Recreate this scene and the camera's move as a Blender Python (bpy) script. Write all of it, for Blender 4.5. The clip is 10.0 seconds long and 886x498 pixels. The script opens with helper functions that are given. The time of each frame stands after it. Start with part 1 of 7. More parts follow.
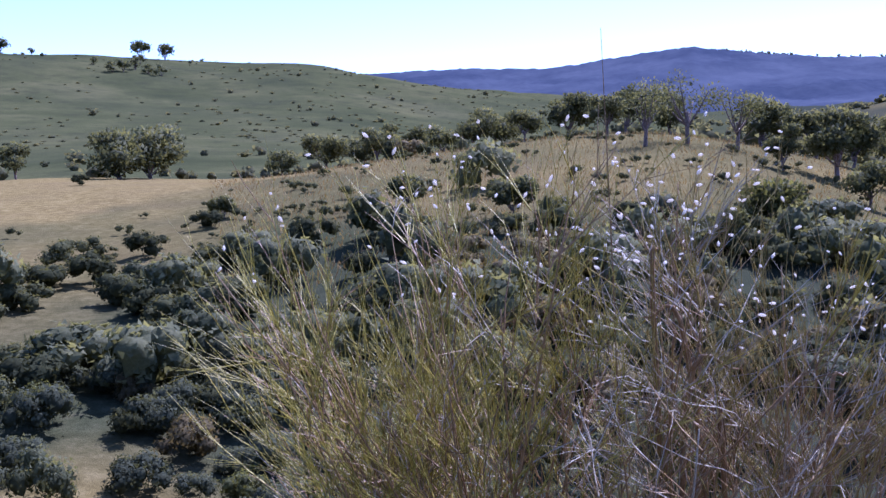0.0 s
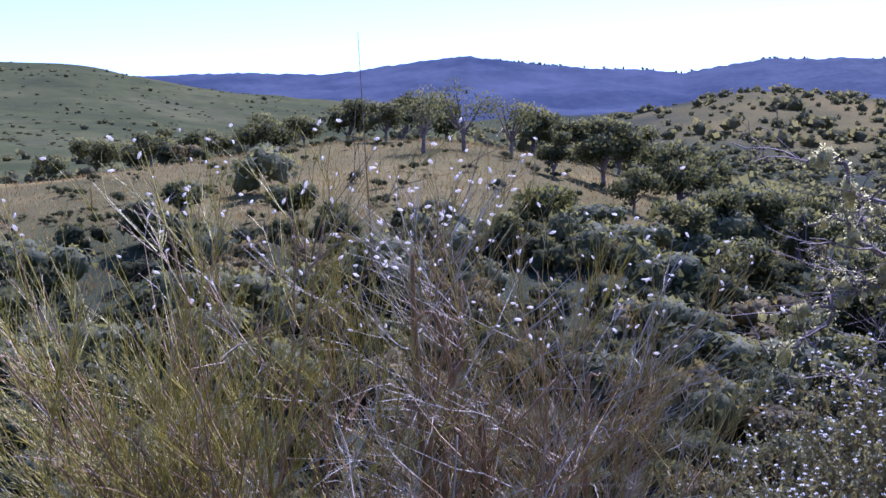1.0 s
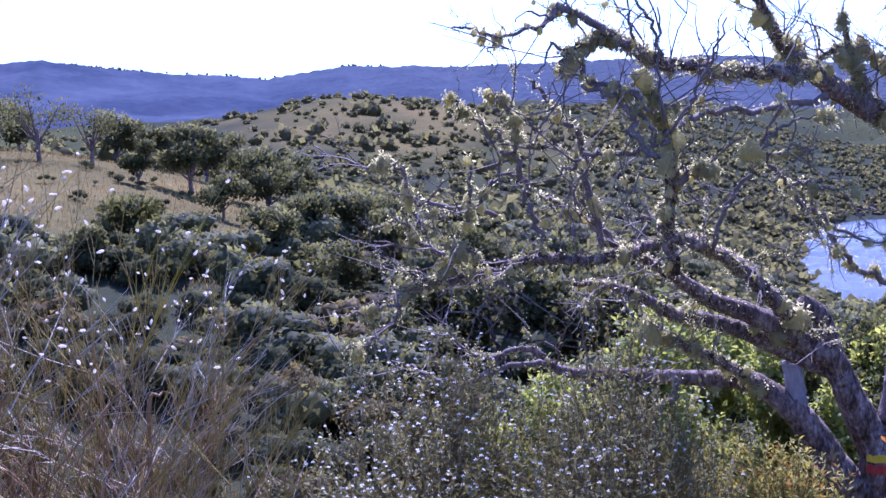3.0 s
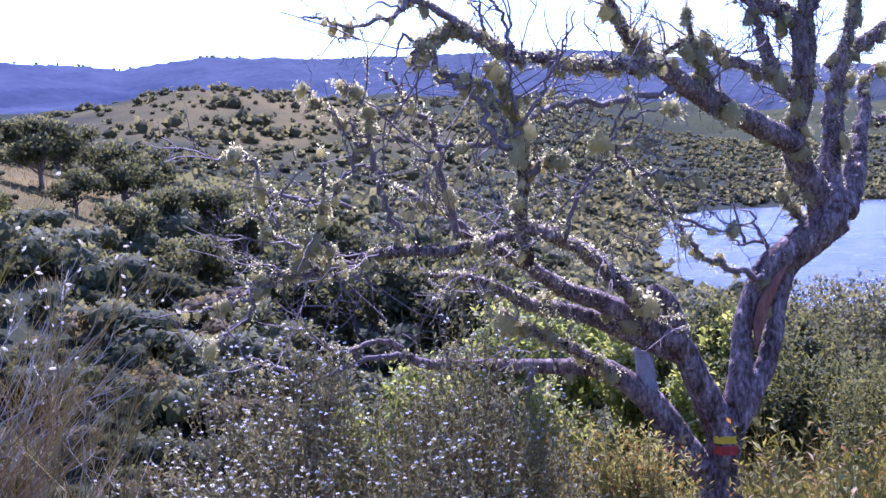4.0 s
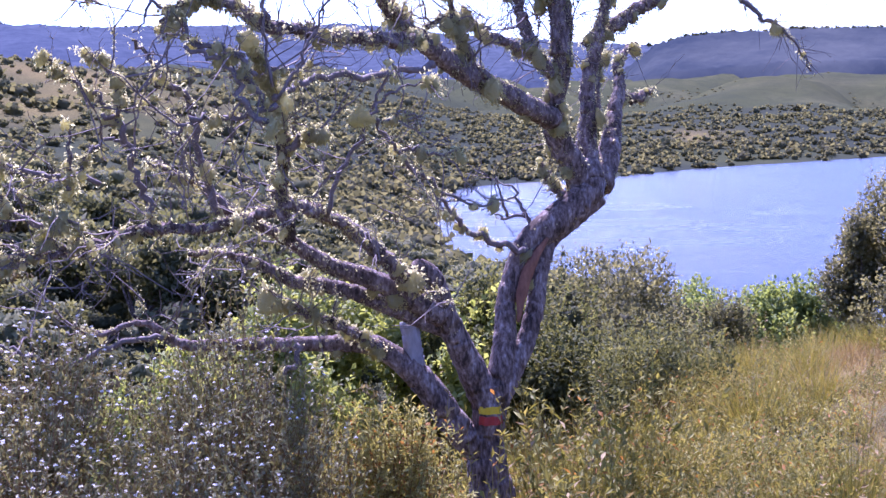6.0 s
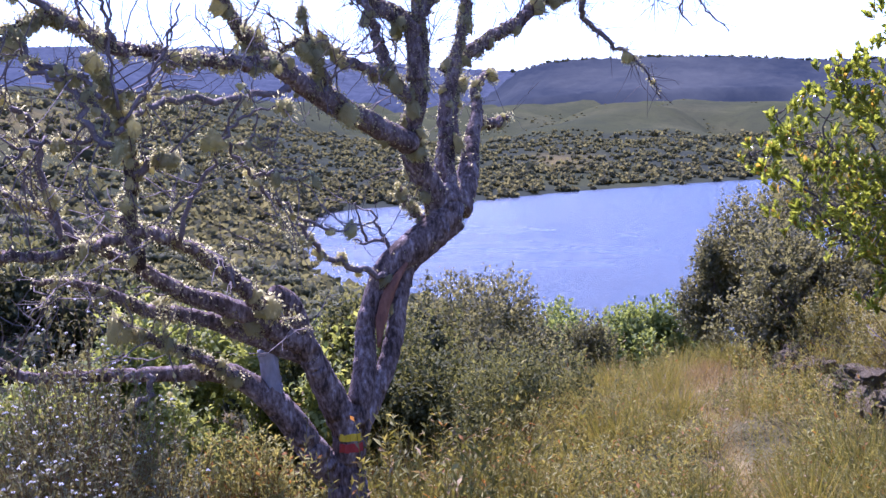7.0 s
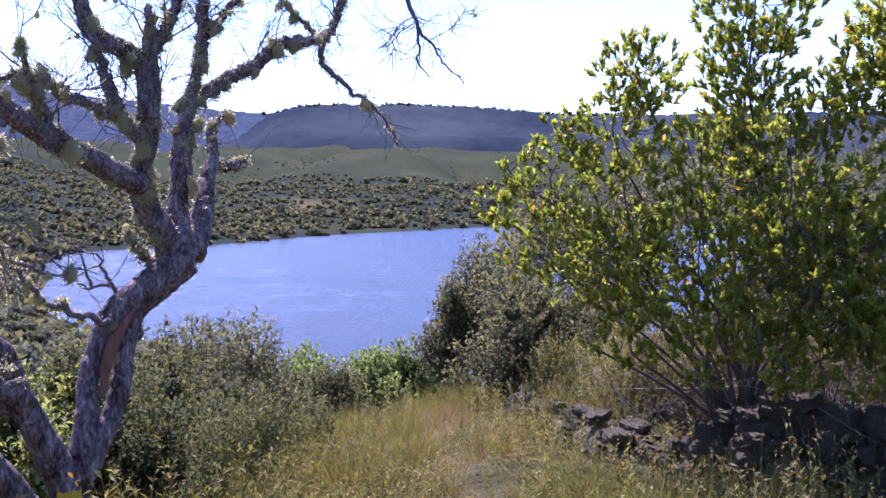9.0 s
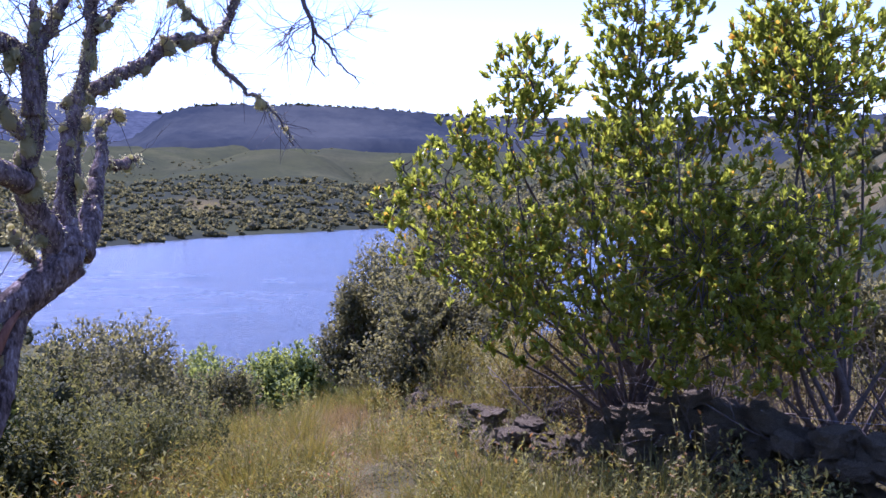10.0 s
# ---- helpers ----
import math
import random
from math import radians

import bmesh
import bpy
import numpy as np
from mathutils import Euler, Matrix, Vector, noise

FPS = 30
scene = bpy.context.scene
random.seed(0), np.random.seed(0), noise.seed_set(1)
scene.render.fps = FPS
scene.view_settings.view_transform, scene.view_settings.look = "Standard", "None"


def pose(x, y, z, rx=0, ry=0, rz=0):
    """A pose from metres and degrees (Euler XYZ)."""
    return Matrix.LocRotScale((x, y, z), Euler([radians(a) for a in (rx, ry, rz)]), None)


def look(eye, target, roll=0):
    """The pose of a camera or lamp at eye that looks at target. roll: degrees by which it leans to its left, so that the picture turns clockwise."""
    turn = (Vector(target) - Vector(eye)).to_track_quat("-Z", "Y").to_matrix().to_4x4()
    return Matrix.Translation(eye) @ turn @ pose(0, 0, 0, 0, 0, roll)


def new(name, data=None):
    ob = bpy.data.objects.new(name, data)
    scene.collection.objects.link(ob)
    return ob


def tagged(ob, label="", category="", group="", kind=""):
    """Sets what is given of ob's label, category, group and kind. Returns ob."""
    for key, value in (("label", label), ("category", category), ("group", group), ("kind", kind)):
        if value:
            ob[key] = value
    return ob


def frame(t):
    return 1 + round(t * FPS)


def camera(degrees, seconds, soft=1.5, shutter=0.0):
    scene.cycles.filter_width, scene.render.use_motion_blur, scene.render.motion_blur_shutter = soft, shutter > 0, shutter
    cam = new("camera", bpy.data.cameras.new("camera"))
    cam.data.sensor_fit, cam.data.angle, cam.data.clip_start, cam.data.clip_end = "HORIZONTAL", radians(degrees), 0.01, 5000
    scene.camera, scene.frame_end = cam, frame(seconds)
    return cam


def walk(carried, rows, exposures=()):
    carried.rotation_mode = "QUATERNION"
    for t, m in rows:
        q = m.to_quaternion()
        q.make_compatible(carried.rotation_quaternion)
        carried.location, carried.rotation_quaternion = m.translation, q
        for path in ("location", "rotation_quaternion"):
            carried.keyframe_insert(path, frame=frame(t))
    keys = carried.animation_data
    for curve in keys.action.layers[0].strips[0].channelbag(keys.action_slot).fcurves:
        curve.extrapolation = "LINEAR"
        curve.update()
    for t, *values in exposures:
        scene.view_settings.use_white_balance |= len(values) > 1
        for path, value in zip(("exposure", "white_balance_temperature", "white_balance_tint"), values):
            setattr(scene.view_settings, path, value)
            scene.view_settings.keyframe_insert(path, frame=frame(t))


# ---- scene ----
cam = camera(43.5, 10.0)
EYE = 1.6
# seconds, x, y, z from the first eye, pitch, roll, yaw in degrees
ROWS = [
    (0.0, 0.0, 0.0, 0.0, -4.3, 1.5, 0.0),
    (0.5, 0.02, 0.025, -0.0, -4.347, 1.711, -5.18),
    (1.0, 0.049, 0.044, -0.002, -4.268, 1.274, -11.276),
    (1.5, 0.082, 0.051, 0.002, -3.915, 1.681, -17.786),
    (2.0, 0.109, 0.05, 0.005, -3.986, 1.844, -23.117),
    (2.5, 0.128, 0.044, 0.01, -4.348, 2.313, -27.243),
    (3.0, 0.128, 0.022, 0.01, -4.664, 2.574, -32.216),
    (4.5, 0.201, 0.026, 0.0, -5.883, 2.47, -41.829),
    (5.0, 0.224, 0.027, -0.002, -6.591, 2.175, -44.481),
    (5.5, 0.251, 0.023, -0.002, -7.157, 2.037, -47.494),
    (7.0, 0.324, -0.005, -0.002, -6.099, 1.857, -57.273),
    (7.5, 0.35, -0.016, -0.001, -5.69, 1.37, -61.393),
    (8.0, 0.375, -0.023, -0.001, -5.189, 1.323, -64.292),
    (8.5, 0.39, -0.034, -0.001, -4.668, 0.722, -66.903),
    (9.0, 0.397, -0.048, -0.0, -4.077, 0.331, -70.013),
    (9.5, 0.392, -0.059, -0.001, -3.899, 0.204, -72.47),
    (10.0, 0.393, -0.076, -0.005, -4.025, 0.038, -75.149),
]
walk(cam, [(t, pose(x, y, EYE + z, 90 + p, r, w)) for t, x, y, z, p, r, w in ROWS],
     [(0.0, 1.17, 4850, 44), (3.0, 1.44, 4750, 52), (5.5, 1.86, 4970, 58), (7.5, 1.4, 5080, 50), (10.0, 1.28, 5000, 49)])

# ---- light ----
SUN_AZ, SUN_EL = 42.0, 56.0
LAKE_Z = -26.4
world = bpy.data.worlds.new("sky")
scene.world = world
world.use_nodes = True
wn = world.node_tree
sky = wn.nodes.new("ShaderNodeTexSky")
sky.sky_type, sky.sun_disc = "NISHITA", False
sky.sun_elevation, sky.sun_rotation = radians(SUN_EL), radians(SUN_AZ)
sky.altitude, sky.air_density, sky.dust_density, sky.ozone_density = 200, 0.8, 0.2, 1.5
wn.links.new(sky.outputs[0], wn.nodes["Background"].inputs[0])
wn.nodes["Background"].inputs[1].default_value = 0.12
sun = new("sun", bpy.data.lights.new("sun", "SUN"))
sun.data.energy, sun.data.angle, sun.data.color = 4.1, radians(0.55), (1.0, 0.95, 0.86)
toward = Vector((math.sin(radians(SUN_AZ)) * math.cos(radians(SUN_EL)), math.cos(radians(SUN_AZ)) * math.cos(radians(SUN_EL)), math.sin(radians(SUN_EL))))
sun.matrix_world = look(toward * 50, (0, 0, 0))


# ---- materials ----
def nodes(name):
    m = bpy.data.materials.new(name)
    m.use_nodes = True
    t = m.node_tree
    return m, t, t.nodes["Principled BSDF"]


def put(t, kind, **values):
    n = t.nodes.new(kind)
    for key, value in values.items():
        n.inputs[key].default_value = value
    return n


def ramp(t, fac, stops):
    r = t.nodes.new("ShaderNodeValToRGB")
    els = r.color_ramp.elements
    while len(els) < len(stops):
        els.new(0.5)
    for e, (p, c) in zip(els, stops):
        e.position, e.color = p, (*c, 1)
    t.links.new(fac, r.inputs[0])
    return r.outputs[0]


def mix(t, fac, a, b, blend="MIX"):
    n = t.nodes.new("ShaderNodeMix")
    n.data_type, n.blend_type = "RGBA", blend
    for k, v in ((0, fac), (6, a), (7, b)):
        if isinstance(v, bpy.types.NodeSocket):
            t.links.new(v, n.inputs[k])
        elif k == 0:
            n.inputs[0].default_value = v
        else:
            n.inputs[k].default_value = (*v, 1)
    return n.outputs[2]


def grain(t, scale, detail=4, rough=0.6, space="Object", stretch=(1, 1, 1)):
    c = t.nodes.new("ShaderNodeTexCoord")
    m = put(t, "ShaderNodeMapping", Scale=stretch)
    n = put(t, "ShaderNodeTexNoise", Scale=scale, Detail=detail, Roughness=rough)
    t.links.new(c.outputs[space], m.inputs[0])
    t.links.new(m.outputs[0], n.inputs["Vector"])
    return n.outputs[0]


def relief(t, bsdf, height, strength, distance):
    b = put(t, "ShaderNodeBump", Strength=strength, Distance=distance)
    t.links.new(height, b.inputs["Height"])
    t.links.new(b.outputs[0], bsdf.inputs["Normal"])


def leafy(name, dark, mid, pale, through_it=0.3, rough=0.5, gloss=0.4, odd=None, odd_share=0.0, spread=0.5, tint=(1.3, 1.15, 0.65), mottle=11.0):
    """Leaves or green stems: three tones over leaves and plants, light shining through, a share of odd (yellowed, red) ones."""
    m, t, b = nodes(name)
    info = t.nodes.new("ShaderNodeObjectInfo")
    geo = t.nodes.new("ShaderNodeNewGeometry")
    tone = t.nodes.new("ShaderNodeAttribute")
    tone.attribute_name = "tone"
    s = put(t, "ShaderNodeMath")
    s.operation = "MULTIPLY_ADD"
    t.links.new(info.outputs["Random"], s.inputs[0])
    s.inputs[1].default_value = 0.25
    t.links.new(tone.outputs["Fac"], s.inputs[2])
    s2 = put(t, "ShaderNodeMath")
    s2.operation = "MULTIPLY_ADD"
    t.links.new(geo.outputs["Random Per Island"], s2.inputs[0])
    s2.inputs[1].default_value = spread
    t.links.new(s.outputs[0], s2.inputs[2])
    fleck = put(t, "ShaderNodeMath")
    fleck.operation = "MULTIPLY_ADD"
    flecks = grain(t, mottle, 3, 0.7)
    t.links.new(flecks, fleck.inputs[0])
    fleck.inputs[1].default_value = 0.6
    scaled = put(t, "ShaderNodeMath")
    scaled.operation = "MULTIPLY"
    scaled.inputs[1].default_value = 0.7
    t.links.new(s2.outputs[0], scaled.inputs[0])
    t.links.new(scaled.outputs[0], fleck.inputs[2])
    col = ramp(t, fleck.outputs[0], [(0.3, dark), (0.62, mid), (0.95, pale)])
    if odd:
        far = put(t, "ShaderNodeMath")
        far.operation = "FRACT"
        k = put(t, "ShaderNodeMath")
        k.operation = "MULTIPLY"
        k.inputs[1].default_value = 17.31
        t.links.new(geo.outputs["Random Per Island"], k.inputs[0])
        t.links.new(k.outputs[0], far.inputs[0])
        cut = put(t, "ShaderNodeMath")
        cut.operation = "LESS_THAN"
        cut.inputs[1].default_value = odd_share
        t.links.new(far.outputs[0], cut.inputs[0])
        col = mix(t, cut.outputs[0], col, odd)
    t.links.new(col, b.inputs["Base Color"])
    b.inputs["Roughness"].default_value = rough
    b.inputs["Specular IOR Level"].default_value = gloss
    relief(t, b, flecks, 0.6, 0.5 / mottle)
    if through_it > 0:
        tr = t.nodes.new("ShaderNodeBsdfTranslucent")
        t.links.new(mix(t, 1.0, col, tint, "MULTIPLY"), tr.inputs[0])
        mx = t.nodes.new("ShaderNodeMixShader")
        mx.inputs[0].default_value = through_it
        t.links.new(b.outputs[0], mx.inputs[1])
        t.links.new(tr.outputs[0], mx.inputs[2])
        t.links.new(mx.outputs[0], t.nodes["Material Output"].inputs[0])
    return m


def surface(name, stops, scale, rough=0.9, bump=0.5, distance=0.01, fine=6.0, gloss=0.3, stretch=(1, 1, 1)):
    """A rough solid: colour over two scales of grain, and relief."""
    m, t, b = nodes(name)
    big, small = grain(t, scale, 4, 0.6, "Object", stretch), grain(t, scale * fine, 5, 0.65, "Object", stretch)
    both = put(t, "ShaderNodeMath")
    both.operation = "MULTIPLY_ADD"
    t.links.new(small, both.inputs[0])
    both.inputs[1].default_value = 0.5
    half = put(t, "ShaderNodeMath")
    half.operation = "MULTIPLY"
    half.inputs[1].default_value = 0.5
    t.links.new(big, half.inputs[0])
    t.links.new(half.outputs[0], both.inputs[2])
    t.links.new(ramp(t, both.outputs[0], stops), b.inputs["Base Color"])
    b.inputs["Roughness"].default_value = rough
    b.inputs["Specular IOR Level"].default_value = gloss
    relief(t, b, both.outputs[0], bump, distance)
    return m


def ground_material():
    m, t, b = nodes("dry_ground")
    cover, heath = t.nodes.new("ShaderNodeAttribute"), t.nodes.new("ShaderNodeAttribute")
    cover.attribute_name, heath.attribute_name = "straw", "heath"
    n1, n2, n3 = grain(t, 0.12, 5), grain(t, 1.7, 6, 0.7), grain(t, 14.0, 5, 0.7)
    n4, far = grain(t, 0.02, 6, 0.65), grain(t, 0.006, 8, 0.7)
    scrub = ramp(t, n2, [(0.3, (0.044, 0.05, 0.025)), (0.5, (0.066, 0.072, 0.036)), (0.7, (0.1, 0.098, 0.052))])
    scrub = mix(t, ramp(t, n4, [(0.42, (0, 0, 0)), (0.62, (1, 1, 1))]), scrub, (0.042, 0.05, 0.03))
    scrub = mix(t, ramp(t, far, [(0.4, (0, 0, 0)), (0.54, (0.95, 0.95, 0.95))]), scrub, (0.044, 0.051, 0.037))
    # open heath: pale olive turf with darker mottling in patches
    turf_ = ramp(t, n4, [(0.34, (0.052, 0.06, 0.027)), (0.5, (0.075, 0.081, 0.035)), (0.66, (0.108, 0.107, 0.047))])
    turf_ = mix(t, ramp(t, n1, [(0.48, (0, 0, 0)), (0.7, (0.55, 0.55, 0.55))]), turf_, (0.042, 0.047, 0.027))
    scrub = mix(t, heath.outputs["Fac"], scrub, turf_)
    straw = ramp(t, n2, [(0.25, (0.118, 0.088, 0.032)), (0.5, (0.208, 0.161, 0.06)), (0.75, (0.345, 0.276, 0.122))])
    straw = mix(t, ramp(t, n1, [(0.45, (0, 0, 0)), (0.65, (0.7, 0.7, 0.7))]), straw, (0.185, 0.142, 0.062))
    c = mix(t, cover.outputs["Fac"], scrub, straw)
    c = mix(t, 0.55, c, ramp(t, n3, [(0.3, (0.45, 0.45, 0.45)), (0.7, (1.0, 1.0, 1.0))]), "MULTIPLY")
    t.links.new(c, b.inputs["Base Color"])
    b.inputs["Roughness"].default_value = 0.95
    b.inputs["Specular IOR Level"].default_value = 0.0
    relief(t, b, n3, 0.8, 0.06)
    return m


def water_material():
    m, t, b = nodes("lake_water")
    b.inputs["Base Color"].default_value = (0.056, 0.075, 0.094, 1)
    b.inputs["IOR"].default_value = 1.33
    b.inputs["Specular IOR Level"].default_value = 0.2
    spot = t.nodes.new("ShaderNodeTexCoord")
    turned = put(t, "ShaderNodeMapping", Rotation=(0, 0, radians(62)))
    t.links.new(spot.outputs["Object"], turned.inputs[0])

    def waves(scale, detail, rough, stretch):
        k = put(t, "ShaderNodeMapping", Scale=stretch)
        n = put(t, "ShaderNodeTexNoise", Scale=scale, Detail=detail, Roughness=rough)
        t.links.new(turned.outputs[0], k.inputs[0])
        t.links.new(k.outputs[0], n.inputs["Vector"])
        return n.outputs[0]

    relief(t, b, waves(0.55, 7, 0.62, (0.6, 1.0, 1.0)), 1.0, 1.0)
    # gusts leave rougher and smoother water, and glitter stands off the near bay
    ruffle = waves(0.06, 6, 0.65, (0.45, 1.0, 1.0))
    off = put(t, "ShaderNodeVectorMath")
    off.operation = "DISTANCE"
    off.inputs[1].default_value = (215, 165, LAKE_Z)
    t.links.new(spot.outputs["Object"], off.inputs[0])
    near = put(t, "ShaderNodeMapRange", **{"From Min": 15.0, "From Max": 85.0, "To Min": 0.15, "To Max": 0.0})
    t.links.new(off.outputs["Value"], near.inputs["Value"])
    wet = put(t, "ShaderNodeMath")
    wet.operation = "MULTIPLY_ADD"
    t.links.new(ramp(t, ruffle, [(0.46, (0, 0, 0)), (0.6, (1, 1, 1))]), wet.inputs[0])
    t.links.new(near.outputs["Result"], wet.inputs[1])
    t.links.new(ramp(t, ruffle, [(0.4, (0.2, 0.2, 0.2)), (0.65, (0.25, 0.25, 0.25))]), wet.inputs[2])
    t.links.new(wet.outputs[0], b.inputs["Roughness"])
    return m


# forest with haze painted in: blue in the base colour, emission for the veil
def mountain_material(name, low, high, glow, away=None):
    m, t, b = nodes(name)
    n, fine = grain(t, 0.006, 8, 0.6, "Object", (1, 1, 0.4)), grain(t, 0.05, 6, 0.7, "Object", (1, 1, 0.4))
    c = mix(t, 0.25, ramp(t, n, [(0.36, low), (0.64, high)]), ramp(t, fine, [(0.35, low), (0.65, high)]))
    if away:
        # the haze blue painted in gives way to nearer olive scrub towards the reservoir
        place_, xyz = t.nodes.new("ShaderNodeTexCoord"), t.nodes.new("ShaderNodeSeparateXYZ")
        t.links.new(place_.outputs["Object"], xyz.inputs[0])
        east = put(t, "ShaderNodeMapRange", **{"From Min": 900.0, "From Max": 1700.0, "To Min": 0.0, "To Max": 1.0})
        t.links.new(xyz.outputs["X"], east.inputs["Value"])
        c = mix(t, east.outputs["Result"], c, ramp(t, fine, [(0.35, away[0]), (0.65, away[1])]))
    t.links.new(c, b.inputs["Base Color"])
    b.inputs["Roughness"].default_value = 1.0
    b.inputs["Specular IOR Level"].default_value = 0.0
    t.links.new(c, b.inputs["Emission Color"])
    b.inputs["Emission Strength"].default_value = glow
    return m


GROUND = ground_material()
WATER = water_material()
# both far ranks glow a little in place of haze
MOUNTAIN = mountain_material("hazed_far_forest", (0.027, 0.035, 0.055), (0.058, 0.068, 0.09), 0.27, ((0.03, 0.038, 0.05), (0.062, 0.072, 0.088)))
RIDGE = mountain_material("hazed_ridge_forest", (0.021, 0.028, 0.037), (0.056, 0.062, 0.06), 0.2)
BARK = surface("flaky_bark", [(0.38, (0.0403, 0.0285, 0.0217)), (0.48, (0.131, 0.0922, 0.0738)), (0.58, (0.243, 0.19, 0.161)), (0.74, (0.537, 0.461, 0.42))], 16, 0.9, 0.7, 0.02, 4, 0.2, (1, 1, 0.4))
RED_WOOD = surface("bare_red_wood", [(0.3, (0.108, 0.048, 0.03)), (0.55, (0.24, 0.114, 0.066)), (0.8, (0.36, 0.204, 0.132))], 14, 0.8, 0.6, 0.01, 5, 0.2, (1, 1, 0.3))
TWIG = surface("grey_twig", [(0.3, (0.0732, 0.0563, 0.0473)), (0.55, (0.18, 0.144, 0.126)), (0.8, (0.372, 0.326, 0.298))], 30, 0.8, 0.5, 0.004, 5, 0.3)
PALE_WOOD = surface("weathered_wood", [(0.3, (0.172, 0.149, 0.144)), (0.55, (0.31, 0.282, 0.27)), (0.8, (0.483, 0.448, 0.437))], 12, 0.8, 0.5, 0.006, 5, 0.3, (1, 1, 0.3))
STONE = surface("slate_stone", [(0.37, (0.0423, 0.0323, 0.0172)), (0.48, (0.151, 0.118, 0.0648)), (0.58, (0.318, 0.252, 0.142)), (0.75, (0.635, 0.517, 0.304))], 17, 0.9, 1.0, 0.05, 6, 0.15, (1, 1, 5))
LICHEN = leafy("beard_lichen", (0.40, 0.38, 0.21), (0.55, 0.53, 0.31), (0.70, 0.67, 0.44), 0.7, 0.95, 0.1, tint=(1.15, 1.1, 0.8), mottle=60.0)
BROOM_GREEN = leafy("broom_green", (0.14, 0.132, 0.0157), (0.297, 0.263, 0.0336), (0.482, 0.414, 0.0874), 0.3, 0.42, 0.35, mottle=40.0)
BROOM_OLIVE = leafy("broom_olive", (0.138, 0.116, 0.0275), (0.275, 0.226, 0.0638), (0.451, 0.369, 0.132), 0.3, 0.6, 0.15)
BROOM_BROWN = leafy("broom_brown", (0.102, 0.0552, 0.0204), (0.228, 0.134, 0.0516), (0.396, 0.264, 0.12), 0.0, 0.45, 0.28, mottle=60.0)
BROOM_DEAD = leafy("broom_dead", (0.13, 0.105, 0.0698), (0.28, 0.239, 0.166), (0.5, 0.443, 0.321), 0.0, 0.5, 0.25, mottle=60.0)
POD = leafy("hairy_pod", (0.84, 0.82, 0.78), (0.9, 0.87, 0.82), (0.94, 0.92, 0.87), 0.55, 0.8, 0.2, tint=(1.1, 1.05, 0.95), mottle=300.0)
PETAL = leafy("white_flower", (0.76, 0.72, 0.66), (0.84, 0.81, 0.76), (0.9, 0.88, 0.84), 0.45, 0.7, 0.3, tint=(1.05, 1.05, 1.05))
ARBUTUS = leafy("arbutus_leaf", (0.136, 0.165, 0.0249), (0.271, 0.308, 0.0447), (0.474, 0.5, 0.0943), 0.66, 0.24, 0.9, (0.569, 0.342, 0.062), 0.05, tint=(1.2, 1.14, 0.5))
HOLM = leafy("holm_bush_leaf", (0.0682, 0.0722, 0.037), (0.138, 0.141, 0.0722), (0.234, 0.234, 0.129), 0.6, 0.7, 0.15)
OAK_DARK = leafy("holm_oak_leaf", (0.056, 0.0644, 0.0308), (0.115, 0.125, 0.0588), (0.207, 0.213, 0.105), 0.5, 0.7, 0.15)
OAK_LIME = leafy("young_oak_leaf", (0.107, 0.133, 0.0338), (0.209, 0.251, 0.0632), (0.338, 0.378, 0.113), 0.6, 0.55, 0.25)
POPLAR = leafy("poplar_leaf", (0.104, 0.137, 0.0339), (0.194, 0.245, 0.066), (0.292, 0.348, 0.113), 0.55, 0.7, 0.15)
CISTUS = leafy("cistus_leaf", (0.0513, 0.059, 0.0347), (0.106, 0.118, 0.0693), (0.193, 0.202, 0.123), 0.45, 0.8, 0.1, spread=0.18)
STICKY = leafy("sticky_cistus_leaf", (0.0846, 0.0834, 0.0351), (0.172, 0.168, 0.0725), (0.302, 0.287, 0.13), 0.35, 0.5, 0.3)
OLIVE = leafy("olive_leaf", (0.0504, 0.0554, 0.0202), (0.107, 0.116, 0.042), (0.189, 0.198, 0.0756), 0.5, 0.7, 0.15)
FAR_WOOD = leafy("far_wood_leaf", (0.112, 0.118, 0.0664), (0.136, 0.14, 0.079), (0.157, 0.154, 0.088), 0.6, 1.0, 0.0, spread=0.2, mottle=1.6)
BROWN_SCRUB = leafy("dry_broom_leaf", (0.0806, 0.0676, 0.0338), (0.159, 0.13, 0.0624), (0.267, 0.227, 0.111), 0.45, 0.8, 0.1, spread=0.3)
SCRUB = leafy("scrub_leaf", (0.0412, 0.0464, 0.0232), (0.0876, 0.0929, 0.0438), (0.165, 0.165, 0.0773), 0.45, 0.9, 0.05, spread=0.18)
HERB = leafy("herb_leaf", (0.0952, 0.098, 0.0187), (0.185, 0.176, 0.0357), (0.336, 0.295, 0.085), 0.45, 0.6, 0.2, (0.358, 0.17, 0.0425), 0.05)
RUSSET = leafy("russet_leaf", (0.131, 0.131, 0.0365), (0.268, 0.255, 0.0679), (0.464, 0.427, 0.137), 0.4, 0.6, 0.2, (0.392, 0.193, 0.0522), 0.07)
GRASS = leafy("grass_blade", (0.0918, 0.106, 0.0176), (0.194, 0.191, 0.0352), (0.367, 0.304, 0.08), 0.35, 0.6, 0.3)
STRAW = leafy("dry_grass", (0.178, 0.123, 0.0464), (0.29, 0.206, 0.084), (0.446, 0.335, 0.152), 0.25, 0.7, 0.2)
YELLOW = surface("yellow_paint", [(0.3, (0.55, 0.38, 0.01)), (0.7, (0.72, 0.52, 0.03))], 40, 0.6, 0.4, 0.003)
RED = surface("red_paint", [(0.3, (0.30, 0.035, 0.025)), (0.7, (0.45, 0.06, 0.045))], 40, 0.6, 0.4, 0.003)
